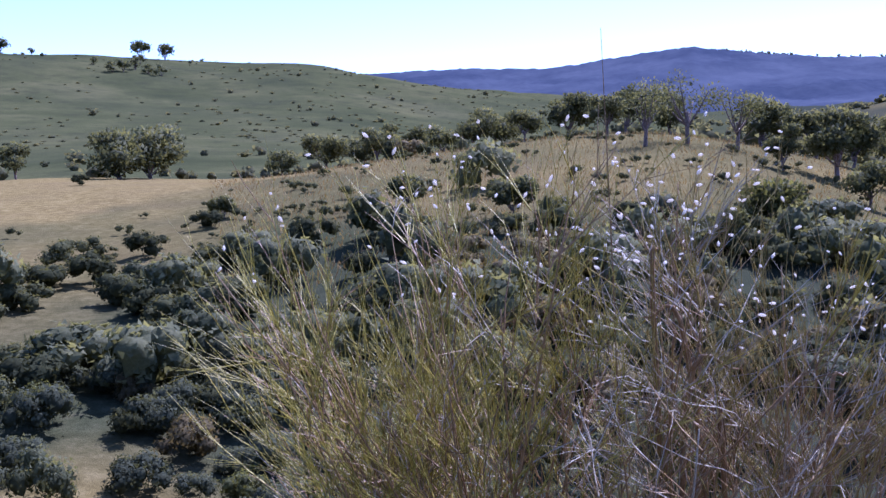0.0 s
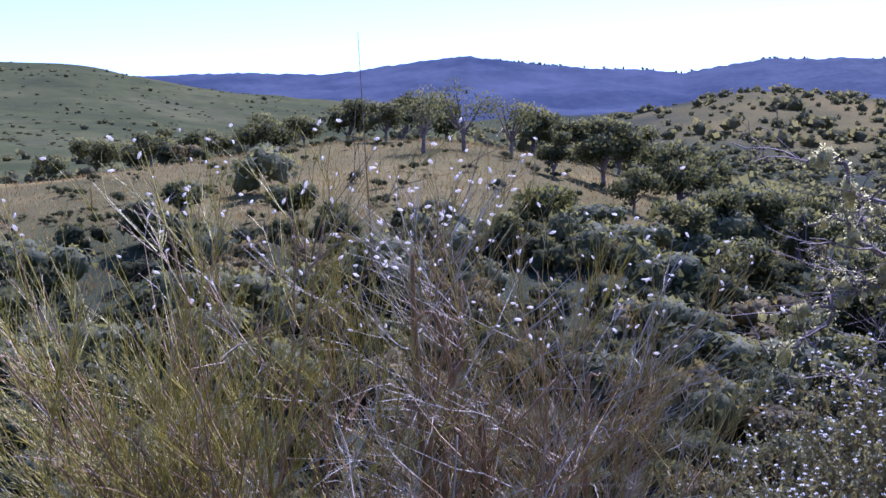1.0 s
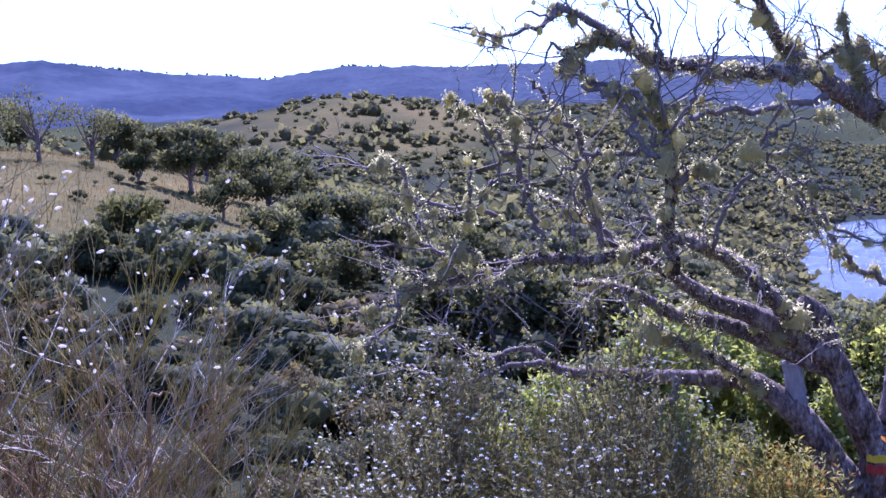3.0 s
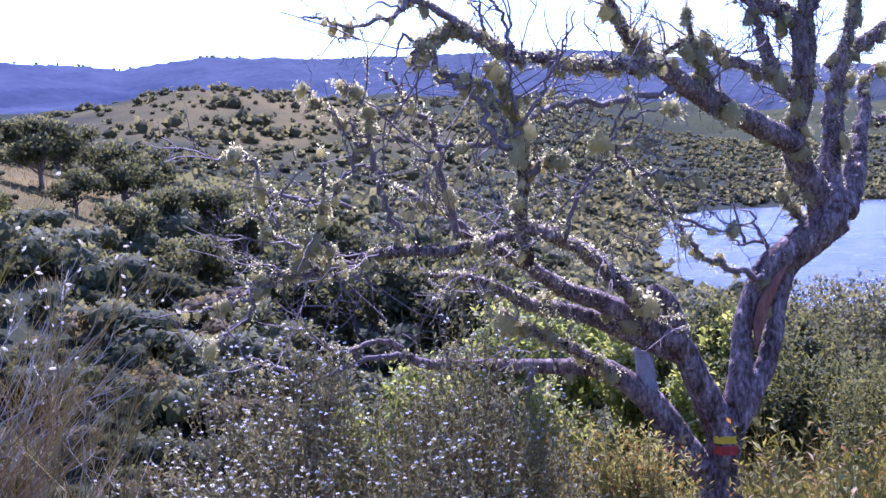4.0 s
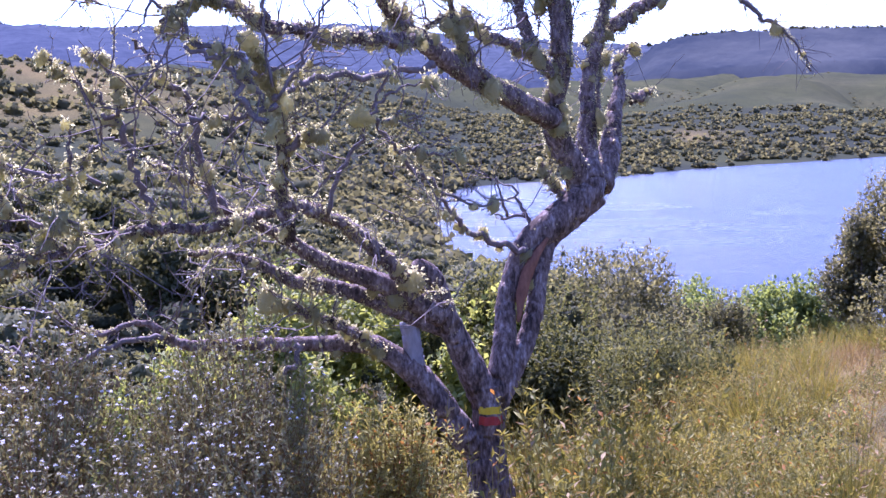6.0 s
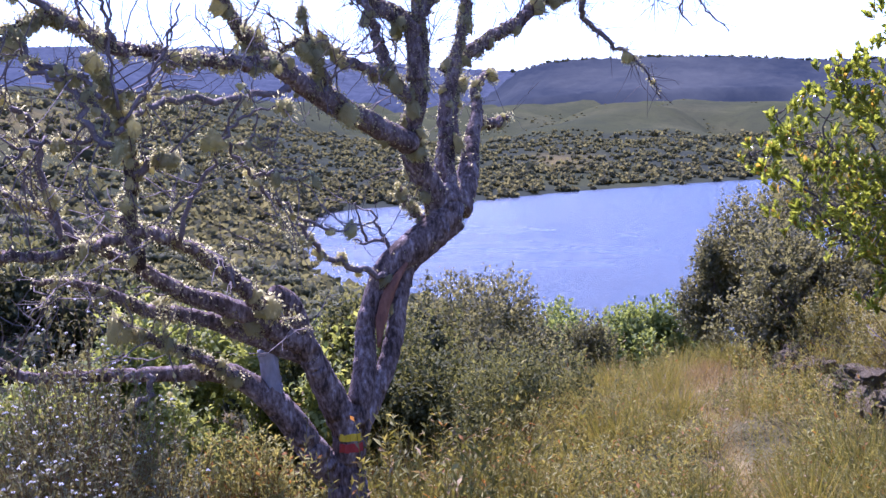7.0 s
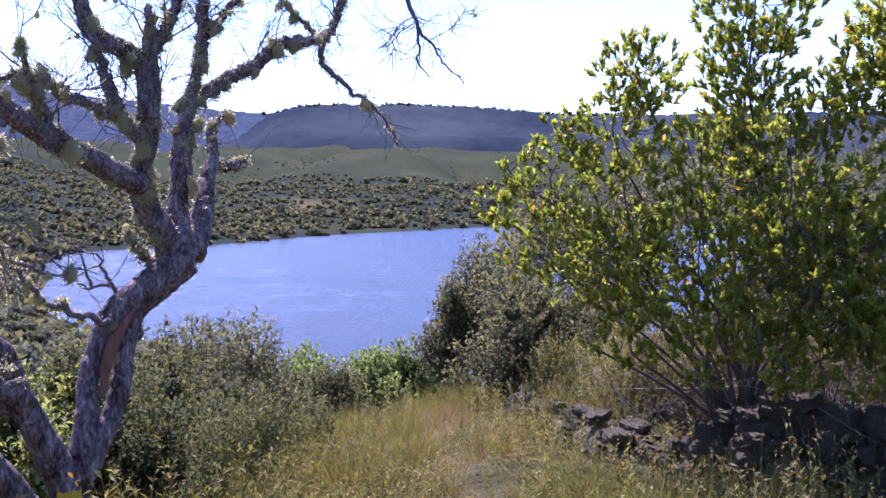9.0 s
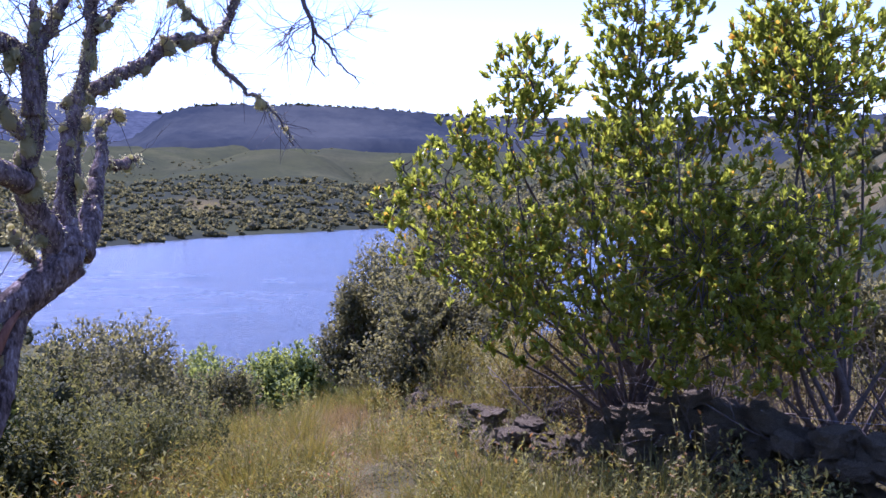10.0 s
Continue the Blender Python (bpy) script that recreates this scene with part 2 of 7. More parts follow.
DARK_WOOD = surface("dark_branch_wood", [(0.3, (0.054, 0.042, 0.0312)), (0.55, (0.132, 0.106, 0.0816)), (0.8, (0.264, 0.228, 0.186))], 20, 0.9, 0.6, 0.006)
POST = surface("fence_post_wood", [(0.3, (0.10, 0.08, 0.065)), (0.7, (0.25, 0.21, 0.18))], 20, 0.9, 0.6, 0.006)
WIRE = surface("rusty_wire", [(0.3, (0.25, 0.22, 0.2)), (0.7, (0.45, 0.42, 0.4))], 40, 0.5, 0.2, 0.001)


# ---- mesh tools ----


def lattice(ix, iy, seed):
    h = np.sin(ix * 127.1 + iy * 311.7 + seed * 74.7) * 43758.5453
    return h - np.floor(h)


def wave(x, y, seed=0):
    """Smooth noise between -1 and 1 on a unit lattice."""
    ix, iy = np.floor(x), np.floor(y)
    fx, fy = x - ix, y - iy
    fx, fy = fx * fx * (3 - 2 * fx), fy * fy * (3 - 2 * fy)
    a = lattice(ix, iy, seed) * (1 - fx) + lattice(ix + 1, iy, seed) * fx
    b = lattice(ix, iy + 1, seed) * (1 - fx) + lattice(ix + 1, iy + 1, seed) * fx
    return 2 * (a * (1 - fy) + b * fy) - 1


def unit(v):
    return v / (np.linalg.norm(v, axis=-1, keepdims=True) + 1e-9)


class Heap:
    """Collects vertices and faces of many pieces for one mesh."""

    def __init__(self):
        self.v, self.f, self.tone, self.bend, self.n = [], [], [], [], 0

    def add(self, v, f, tone=0.0, bend=None):
        v, f = np.asarray(v, float).reshape(-1, 3), np.asarray(f)
        self.v.append(v)
        self.f.append(f + self.n)
        self.tone.append(np.broadcast_to(np.asarray(tone, float), (len(v),)))
        self.bend.append(np.zeros((len(v), 3)) if bend is None else bend)
        self.n += len(v)
        return self

    def mesh(self, name, material, smooth=False):
        me = bpy.data.meshes.new(name)
        v = np.concatenate(self.v)
        sizes = np.concatenate([np.full(len(f), f.shape[1]) for f in self.f])
        loops = np.concatenate([f.ravel() for f in self.f])
        me.vertices.add(len(v))
        me.vertices.foreach_set("co", v.ravel())
        me.loops.add(len(loops))
        me.loops.foreach_set("vertex_index", loops.astype(np.int32))
        me.polygons.add(len(sizes))
        me.polygons.foreach_set("loop_start", (np.cumsum(sizes) - sizes).astype(np.int32))
        me.polygons.foreach_set("loop_total", sizes.astype(np.int32))
        me.polygons.foreach_set("use_smooth", np.full(len(sizes), smooth))
        at = me.attributes.new("tone", "FLOAT", "POINT")
        at.data.foreach_set("value", np.concatenate(self.tone).astype(np.float32))
        me.update(calc_edges=True)
        me.materials.append(material)
        bend = np.concatenate(self.bend)
        if bend.any():
            me.polygons.foreach_set("use_smooth", np.full(len(sizes), True))
            me.normals_split_custom_set_from_vertices(bend.tolist())
        return me


def part(name, heap, material, parent, label="", smooth=False):
    """One mesh object out of a heap, under a thing or a part (or top-level with no parent)."""
    ob = new(name, heap.mesh(name, material, smooth))
    if parent:
        ob.parent = parent
    if label:
        ob["label"] = label
    return ob


def curve_through(points, steps):
    """A smooth line through points (Catmull-Rom), steps per span."""
    p = np.asarray(points, float)
    p = np.vstack([2 * p[0] - p[1], p, 2 * p[-1] - p[-2]])
    out = []
    for i in range(1, len(p) - 2):
        t = np.linspace(0, 1, steps, endpoint=False)[:, None]
        a, b, c, d = p[i - 1], p[i], p[i + 1], p[i + 2]
        out.append(0.5 * (2 * b + (c - a) * t + (2 * a - 5 * b + 4 * c - d) * t ** 2 + (3 * b - a - 3 * c + d) * t ** 3))
    out.append(p[-2:-1])
    return np.vstack(out)


def tube(heap, line, radii, sides=6, rough=0.0, tone=0.0, seed=0):
    """A closed tapering tube along a line, its skin lumpy by the share rough."""
    line = np.asarray(line, float)
    n = len(line)
    radii = np.interp(np.linspace(0, 1, n), np.linspace(0, 1, len(radii)), radii)
    way = unit(np.gradient(line, axis=0))
    a = np.zeros((n, 3))
    a[0] = unit(np.cross(way[0], (0.3, 0.2, 1.0) if abs(way[0][2]) < 0.8 else (1.0, 0.1, 0.2)))
    for k in range(1, n):
        a[k] = unit(a[k - 1] - way[k] * np.dot(a[k - 1], way[k]))
    b = np.cross(way, a)
    ang = np.linspace(0, 2 * np.pi, sides, endpoint=False)
    r = radii[:, None] * np.ones(sides)
    if rough:
        run = np.concatenate([[0], np.cumsum(np.linalg.norm(np.diff(line, axis=0), axis=1))]) / max(radii.mean(), 1e-4)
        u, w = run[:, None] + 0 * ang[None], ang[None] + 0 * run[:, None]
        lump = wave(u * 0.22 + 1.5 * np.sin(w), np.cos(w) * 1.6 + seed, seed) + 0.45 * wave(u * 0.6 + 2.6 * np.sin(w), np.cos(w) * 2.6 + seed, seed + 1)
        r = r * (1 + rough * lump)
    v = line[:, None] + r[..., None] * (np.cos(ang)[None, :, None] * a[:, None] + np.sin(ang)[None, :, None] * b[:, None])
    v = np.vstack([v.reshape(-1, 3), line[:1], line[-1:]])
    i, j = np.meshgrid(np.arange(n - 1), np.arange(sides), indexing="ij")
    q = np.stack([i * sides + j, i * sides + (j + 1) % sides, (i + 1) * sides + (j + 1) % sides, (i + 1) * sides + j], -1).reshape(-1, 4)
    j = np.arange(sides)
    caps = np.vstack([np.stack([(j + 1) % sides, j, np.full(sides, n * sides)], -1), np.stack([(n - 1) * sides + j, (n - 1) * sides + (j + 1) % sides, np.full(sides, n * sides + 1)], -1)])
    heap.add(v, q, tone)
    heap.add(np.zeros((0, 3)), caps - len(v), 0.0)


def strands(heap, lines, radii, tone=None):
    """Many thin three-sided twigs at once: lines (m, n, 3), radii (m,) tapering to a third."""
    m, n, _ = lines.shape
    way = unit(np.gradient(lines, axis=1))
    a = unit(np.cross(way, np.array([0.31, 0.87, 0.38])))
    b = np.cross(way, a)
    taper = np.linspace(1, 0.35, n)
    r = radii[:, None] * taper
    ang = np.array([0, 2.0944, 4.18879])
    v = lines[:, :, None] + r[:, :, None, None] * (np.cos(ang)[None, None, :, None] * a[:, :, None] + np.sin(ang)[None, None, :, None] * b[:, :, None])
    i, j = np.meshgrid(np.arange(n - 1), np.arange(3), indexing="ij")
    q = np.stack([i * 3 + j, i * 3 + (j + 1) % 3, (i + 1) * 3 + (j + 1) % 3, (i + 1) * 3 + j], -1).reshape(-1, 4)
    f = (np.arange(m)[:, None, None] * (n * 3) + q[None]).reshape(-1, 4)
    heap.add(v.reshape(-1, 3), f, 0.0 if tone is None else np.repeat(tone, n * 3))


def leaves(heap, at, way, face, length, width, tone=0.0, fold=0.25, full=False, crown=None, soft=0.75):
    """Leaves from base points along way, folded at the midrib; full ones have a rounder outline; crown: the ways out of a
    dense crown, which soften the leaves' shading by the share soft."""
    n = len(at)
    way = unit(way)
    side = unit(np.cross(way, face))
    nor = np.cross(side, way)
    if crown is not None:
        turn = np.where((nor * crown).sum(1, keepdims=True) < 0, -1.0, 1.0)
        side, nor = side * turn, nor * turn
    L, W = np.broadcast_to(length, (n,))[:, None], np.broadcast_to(width, (n,))[:, None]
    if full:
        pts = [at, at + way * L * 0.45 + side * W * 0.42 + nor * W * fold, at + way * L * 0.85 + side * W * 0.42 + nor * W * fold, at + way * L,
               at + way * L * 0.85 - side * W * 0.42 + nor * W * fold, at + way * L * 0.45 - side * W * 0.42 + nor * W * fold]
        f = np.array([[0, 1, 2, 3], [0, 3, 4, 5]])
    else:
        pts = [at, at + way * L * 0.5 + side * W * 0.5 + nor * W * fold, at + way * L, at + way * L * 0.5 - side * W * 0.5 + nor * W * fold]
        f = np.array([[0, 1, 2], [0, 2, 3]])
    v = np.stack(pts, 1)
    k = v.shape[1]
    heap.add(v.reshape(-1, 3), (np.arange(n)[:, None, None] * k + f[None]).reshape(-1, f.shape[1]), np.repeat(np.broadcast_to(tone, (n,)), k),
             None if crown is None else np.repeat(unit(crown * soft + nor * (1 - soft)), k, axis=0))


def core(heap, radius, height, seed, seg=7, rings=4, tone=0.0, rough=0.3):
    """The dense inside of a crown: an uneven dome standing on z = 0."""
    a, e = np.meshgrid(np.linspace(0, 2 * np.pi, seg, endpoint=False), np.linspace(-1.1, 1.15, rings))
    lump = 1 + rough * wave(np.cos(a) * 1.8 + 7.3 * seed, np.sin(a) * 1.8 + e * 1.6, seed) + 0.5 * rough * wave(np.cos(a) * 4 + seed, np.sin(a) * 4 + e * 4, seed + 1)
    v = np.stack([radius * np.cos(e) * np.cos(a) * lump, radius * np.cos(e) * np.sin(a) * lump, height * (0.5 + 0.5 * np.sin(e) * lump)], -1).reshape(-1, 3)
    v = np.vstack([v, [[0, 0, height]]])
    i, j = np.meshgrid(np.arange(rings - 1), np.arange(seg), indexing="ij")
    p, q, r, s = i * seg + j, i * seg + (j + 1) % seg, (i + 1) * seg + (j + 1) % seg, (i + 1) * seg + j
    f = np.concatenate([np.stack([p, q, r], -1).reshape(-1, 3), np.stack([p, r, s], -1).reshape(-1, 3)])
    j = np.arange(seg)
    f = np.vstack([f, np.stack([(rings - 1) * seg + j, (rings - 1) * seg + (j + 1) % seg, np.full(seg, rings * seg)], -1)])
    heap.add(v, f, tone)


def around(n, g):
    return unit(g.normal(size=(n, 3)))


def crown_points(n, radius, height, g, lobes=7, low=0.15):
    """Points and outward ways on an uneven crown of several lobes standing on z = 0."""
    c = np.stack([g.uniform(-0.55, 0.55, lobes) * radius, g.uniform(-0.55, 0.55, lobes) * radius, g.uniform(0.35, 0.72, lobes) * height], 1)
    s = g.uniform(0.34, 0.58, lobes)
    pick = g.integers(0, lobes, n)
    out = around(n, g)
    depth = g.random(n) ** 0.35
    p = c[pick] + out * s[pick, None] * depth[:, None] * np.array([radius, radius, height * 0.62])
    p[:, 2] = np.maximum(p[:, 2], low * height * g.random(n))
    return p, out


# ---- the land ----
# heights on rings round the walk: near ones in metres, far ones as degrees above the eye, over the compass (0 = +y, 90 = +x)
NEAR_AZ = [-180, -110, -60, -25, -5, 12, 28, 45, 60, 75, 90, 110, 150, 180]
NEAR = [
    (0.4, [0.0, 0.0, 0.0, -0.05, -0.05, -0.05, -0.05, 0.0, 0.0, 0.0, 0.0, 0.0, 0.0, 0.0]),
    (3.0, [0.4, 0.3, -0.4, -0.9, -0.95, -0.95, -0.85, -0.45, -0.2, 0.0, 0.1, 0.2, 0.4, 0.4]),
    (6.0, [0.8, 0.5, -1.0, -2.1, -2.3, -2.3, -2.1, -0.95, -0.5, -0.2, -0.12, 0.1, 0.8, 0.8]),
    (10.0, [1.2, 0.8, -1.6, -3.3, -3.7, -3.9, -3.6, -2.3, -1.05, -0.4, -0.3, 0.3, 1.2, 1.2]),
    (16.0, [2.0, 1.2, -2.0, -4.6, -5.3, -5.8, -5.6, -4.2, -2.6, -1.25, 0.0, 1.0, 2.0, 2.0]),
    (25.0, [3.0, 2.0, -2.6, -5.4, -6.6, -7.4, -7.8, -6.9, -6.0, -4.8, -2.2, 1.0, 3.0, 3.0]),
]
FAR_AZ = [-180, -60, -25, -15, -5, 5, 12, 20, 28, 36, 45, 50, 55, 65, 75, 90, 97, 120, 180]
FAR = [
    (40, [4, -3, -8.5, -8.2, -7.6, -7.0, -7.2, -8.4, -10, -11, -11.5, -11.5, -11.5, -12, -11.5, -6, -3.5, 0, 4]),
    (58, [4, -2, -4.9, -3.6, -2.6, -1.8, -2.0, -3.4, -6, -8, -9.5, -10.1, -10.7, -12, -12, -7, -2.0, 0, 4]),
    (85, [4, -1, -1.7, -0.7, 0.2, 1.15, 0.8, -0.7, -3.4, -5.2, -7.6, -8.6, -9.3, -12, -12.5, -7, -0.5, 0, 4]),
    (130, [4, 0, 0.15, 0.25, 0.4, 0.8, 0.5, -0.5, -2.4, -4.0, -6.4, -8.6, -10.0, -12.6, -12.6, -7, 1.0, 0, 4]),
    (200, [4, 1, -0.1, 0.0, -0.2, 0.0, 0.1, -0.2, -1.2, -2.8, -4.6, -7.9, -9.0, -9.6, -9.6, -6, 1.9, 0, 4]),
    (300, [4, 2, 0.9, 0.8, 0.6, 0.6, 0.7, 0.6, 0.6, -0.6, -2.4, -5.6, -6.5, -6.6, -6.6, -5, 2.1, 0, 4]),
    (400, [4, 3, 2.4, 2.2, 2.0, 1.4, 1.0, 1.5, 3.5, 2.1, -0.5, -4.05, -4.7, -5.0, -5.0, -4, 2.0, 0, 4]),
    (480, [4, 4, 3.6, 3.4, 3.0, 2.0, 1.3, 1.6, 3.9, 2.5, 0.4, -2.2, -2.4, -4.1, -4.3, -3.5, 1.9, 0, 4]),
    (620, [4, 5, 5.6, 5.5, 4.95, 3.75, 1.8, 1.6, 2.6, 2.4, 1.3, -0.3, -0.9, -1.7, -2.4, -2.0, 1.8, 0, 4]),
    (760, [4, 5, 5.5, 5.4, 4.8, 3.5, 1.9, 1.7, 2.2, 2.4, 2.0, 0.5, -0.4, -0.6, -1.0, -1.0, 1.6, 0, 4]),
    (860, [4, 5, 5.3, 5.2, 4.6, 3.3, 2.0, 1.8, 2.0, 2.4, 1.9, 0.4, -0.6, -0.8, -1.0, -0.8, 1.6, 0, 4]),
    (1080, [4, 5, 4.8, 4.7, 4.2, 3.0, 2.1, 2.0, 2.2, 2.5, 2.2, 1.3, 0.5, 0.4, 0.3, 0.6, 1.6, 1, 4]),
    (1300, [4, 4, 4.0, 4.0, 3.6, 2.8, 2.2, 2.2, 2.4, 2.5, 2.3, 1.6, 0.9, 0.8, 0.7, 0.8, 1.6, 1, 4]),
    (1600, [3, 3, 3.5, 3.5, 3.2, 2.6, 2.4, 2.4, 2.4, 2.5, 2.3, 1.7, 1.2, 1.2, 1.0, 1.0, 1.6, 1, 3]),
]

AZ = np.concatenate([np.arange(-180, -36, 4.0), np.arange(-36, 106, 0.5), np.arange(106, 181, 4.0), [180.0]])
LNR = np.linspace(np.log(0.3), np.log(1600.0), 215)


def spread(az_list, values):
    """Values over the compass, eased between the given bearings."""
    dense = np.arange(-180, 181, 0.5)
    v = np.interp(dense, az_list, values)
    k = np.exp(-0.5 * (np.arange(-16, 17) * 0.5 / 2.6) ** 2)
    v = np.convolve(np.pad(v, 16, mode="edge"), k / k.sum(), "valid")
    return np.interp(AZ, dense, v)


RINGS = [r for r, _ in NEAR] + [r for r, _ in FAR]
LEVELS = np.stack([spread(NEAR_AZ, z) for _, z in NEAR] + [EYE + r * np.tan(np.radians(spread(FAR_AZ, e))) for r, e in FAR], 1)
HEIGHT = np.stack([np.interp(LNR, np.log(RINGS), row) for row in LEVELS])
KERNEL = np.exp(-0.5 * (np.arange(-6, 7) / 2.2) ** 2)
HEIGHT = np.stack([np.convolve(np.pad(row, 6, mode="edge"), KERNEL / KERNEL.sum(), "valid") for row in HEIGHT])
GX = np.sin(np.radians(AZ))[:, None] * np.exp(LNR)[None]
GY = np.cos(np.radians(AZ))[:, None] * np.exp(LNR)[None]
GR = np.hypot(GX, GY)
HEIGHT = HEIGHT + 0.012 * np.minimum(GR, 300) * wave(GX / (6 + GR * 0.12).mean(0)[None], GY / (6 + GR * 0.12).mean(0)[None], 3) * np.clip((GR - 6) / 30, 0, 1)
BEAR = AZ[:, None] + 0 * GR
HEIGHT = HEIGHT + 15 * np.exp(-(((BEAR - 66.8) / 3.0) ** 2) - ((np.log(GR) - np.log(1080)) / 0.13) ** 2)
HEIGHT = HEIGHT + np.clip((GR - 380) / 500, 0, 1) * np.clip((HEIGHT - LAKE_Z - 2) / 20, 0, 1) * (7 * wave(GX / 95, GY / 95, 8) + 4 * wave(GX / 38, GY / 38, 9) - 48 * np.maximum(0, 0.45 - np.abs(wave(GX / 130, GY / 130, 10))) * np.clip((GR - 800) / 150, 0, 1))
HEIGHT = HEIGHT + 0.06 * wave(GX / 0.9, GY / 0.9, 5) + 0.03 * wave(GX / 0.31, GY / 0.31, 6)


def ground(x, y):
    """The land's height at places of the plan."""
    az, lr = np.degrees(np.arctan2(x, y)), np.log(np.maximum(np.hypot(x, y), 0.41))
    i = np.clip(np.searchsorted(AZ, az) - 1, 0, len(AZ) - 2)
    k = np.clip(((lr - LNR[0]) / (LNR[1] - LNR[0])).astype(int), 0, len(LNR) - 2) if np.ndim(lr) else min(max(int((lr - LNR[0]) / (LNR[1] - LNR[0])), 0), len(LNR) - 2)
    u = (az - AZ[i]) / (AZ[i + 1] - AZ[i])
    w = np.clip((lr - LNR[k]) / (LNR[1] - LNR[0]), 0, 1)
    return (HEIGHT[i, k] * (1 - u) + HEIGHT[i + 1, k] * u) * (1 - w) + (HEIGHT[i, k + 1] * (1 - u) + HEIGHT[i + 1, k + 1] * u) * w


def straw_share(x, y):
    """Where dry grass and bare earth show: the stubble field, the dry knoll, the crest and the footpath."""
    az, r = np.degrees(np.arctan2(x, y)), np.hypot(x, y)
    n = wave(x / 9, y / 9, 11) * 0.6 + wave(x / 3, y / 3, 12) * 0.4
    edge = np.interp(az, [-30, -22, -18, -14, -11, -8, -3, 10, 20, 26], [60, 64, 70, 78, 86, 86, 66, 60, 66, 95])
    field = np.clip((r - edge) / 6 + n, 0, 1) * np.clip((np.interp(az, [-30, -6, 4, 14, 20, 24], [150, 130, 115, 105, 100, 60]) - r) / 10 + n, 0, 1)
    knoll = np.clip(1.35 - np.hypot((az - 29.5) / 8.8, (np.log(r) - np.log(375)) / 0.36) + 0.35 * wave(x / 30, y / 30, 14), 0, 1)
    scar = np.clip(1.0 - np.hypot((az - 63.0) / 2.4, (np.log(r) - np.log(585)) / 0.07) + 0.5 * wave(x / 20, y / 20, 15), 0, 1) * 0.8
    east = 0.55 * np.clip((az - 91) / 3, 0, 1) * np.clip((r - 60) / 30, 0, 1) * np.clip(0.6 + n, 0, 1)
    knoll = np.maximum(np.clip(0.52 * knoll + 0.25 * wave(x / 14, y / 14, 16) * (knoll > 0.3), 0, 1), east)
    olive = 0.06 * np.clip(1.3 - np.hypot((az - 67.5) / 6.0, (np.log(r) - np.log(1060)) / 0.16), 0, 1)
    patch = np.clip(1.3 - np.hypot((az - 70.2) / 1.6, (r - 10.2) / 1.3) + 0.4 * n, 0, 1)
    along = (x - 5.06) * 0.926 + (y - 1.46) * 0.377
    across = np.abs((y - 1.46) * 0.926 - (x - 5.06) * 0.377 + 0.04 * np.sin(along * 1.3))
    bare = np.clip(1.2 - np.hypot((az + 19) / 8, (r - 24) / 4) + 0.7 * n, 0, 1)
    path = np.clip(0.85 + 0.5 * wave(x * 1.7, y * 1.7, 19), 0, 1) * np.clip((0.1 - across) / 0.06 + 0.3 * n, 0, 1) * np.clip(along + 4, 0, 1) * np.clip((13 - along) / 2, 0, 1)
    litter = np.clip(0.62 + 0.4 * wave(x * 0.9, y * 0.9, 20) + 0.2 * wave(x * 4, y * 4, 21), 0, 1) * np.clip((16 - r) / 6, 0, 1) * np.where((az > 30) & (az < 110), 0.85, 0.3 + 0.3 * np.clip(np.maximum(1 - np.abs(az - 30) / 25, 1 - np.abs(az - 110) / 25), 0, 1))
    path = np.maximum(path, litter)
    slope = np.clip((r - np.interp(az, [-25, -18, -14, -8, 0, 20], [36, 40, 50, 58, 46, 50])) / 6, 0, 1) * np.clip((100 - r) / 12, 0, 1) * np.clip((27 - az) / 4, 0, 1) * np.clip(0.5 + 0.45 * n, 0, 0.8)
    path = np.maximum(path, slope)
    field = field * np.interp(az, [-10, 0, 22], [1.0, 0.5, 0.42])
    return np.clip(np.maximum(np.maximum(field, knoll), np.maximum(np.maximum(path, patch), np.maximum(np.maximum(scar, bare), olive))), 0, 1)


def heath_share(x, y):
    """Where open olive turf shows: the rounded hill, the crest and the upland over the reservoir."""
    az, r = np.degrees(np.arctan2(x, y)), np.hypot(x, y)
    hill = np.clip((17 - az) / 6, 0, 1) * np.clip((r - 120) / 60, 0, 1)
    crest = np.clip((30 - az) / 6, 0, 1) * np.clip((r - np.interp(az, [-25, -14, 0], [40, 52, 46])) / 8, 0, 1) * np.clip((130 - r) / 20, 0, 1) * 0.8
    band = np.clip((44 - az) / 6, 0, 1) * np.clip((az - 20) / 4, 0, 1) * np.clip((r - 110) / 30, 0, 1) * 0.3
    upland = 0.6 * np.clip((az - 46) / 8, 0, 1) * np.clip((r - 800) / 90, 0, 1)
    return np.clip(np.maximum(np.maximum(hill, crest), np.maximum(upland, band)) + 0.25 * wave(x / 25, y / 25, 77) * (r > 100), 0, 1)


def sheet(name, gx, gy, gz, material, smooth=True):
    a, b = gx.shape
    i, j = np.meshgrid(np.arange(a - 1), np.arange(b - 1), indexing="ij")
    f = np.stack([i * b + j, i * b + j + 1, (i + 1) * b + j + 1, (i + 1) * b + j], -1).reshape(-1, 4)
    return Heap().add(np.stack([gx, gy, gz], -1), f[:, ::-1]).mesh(name, material, smooth)


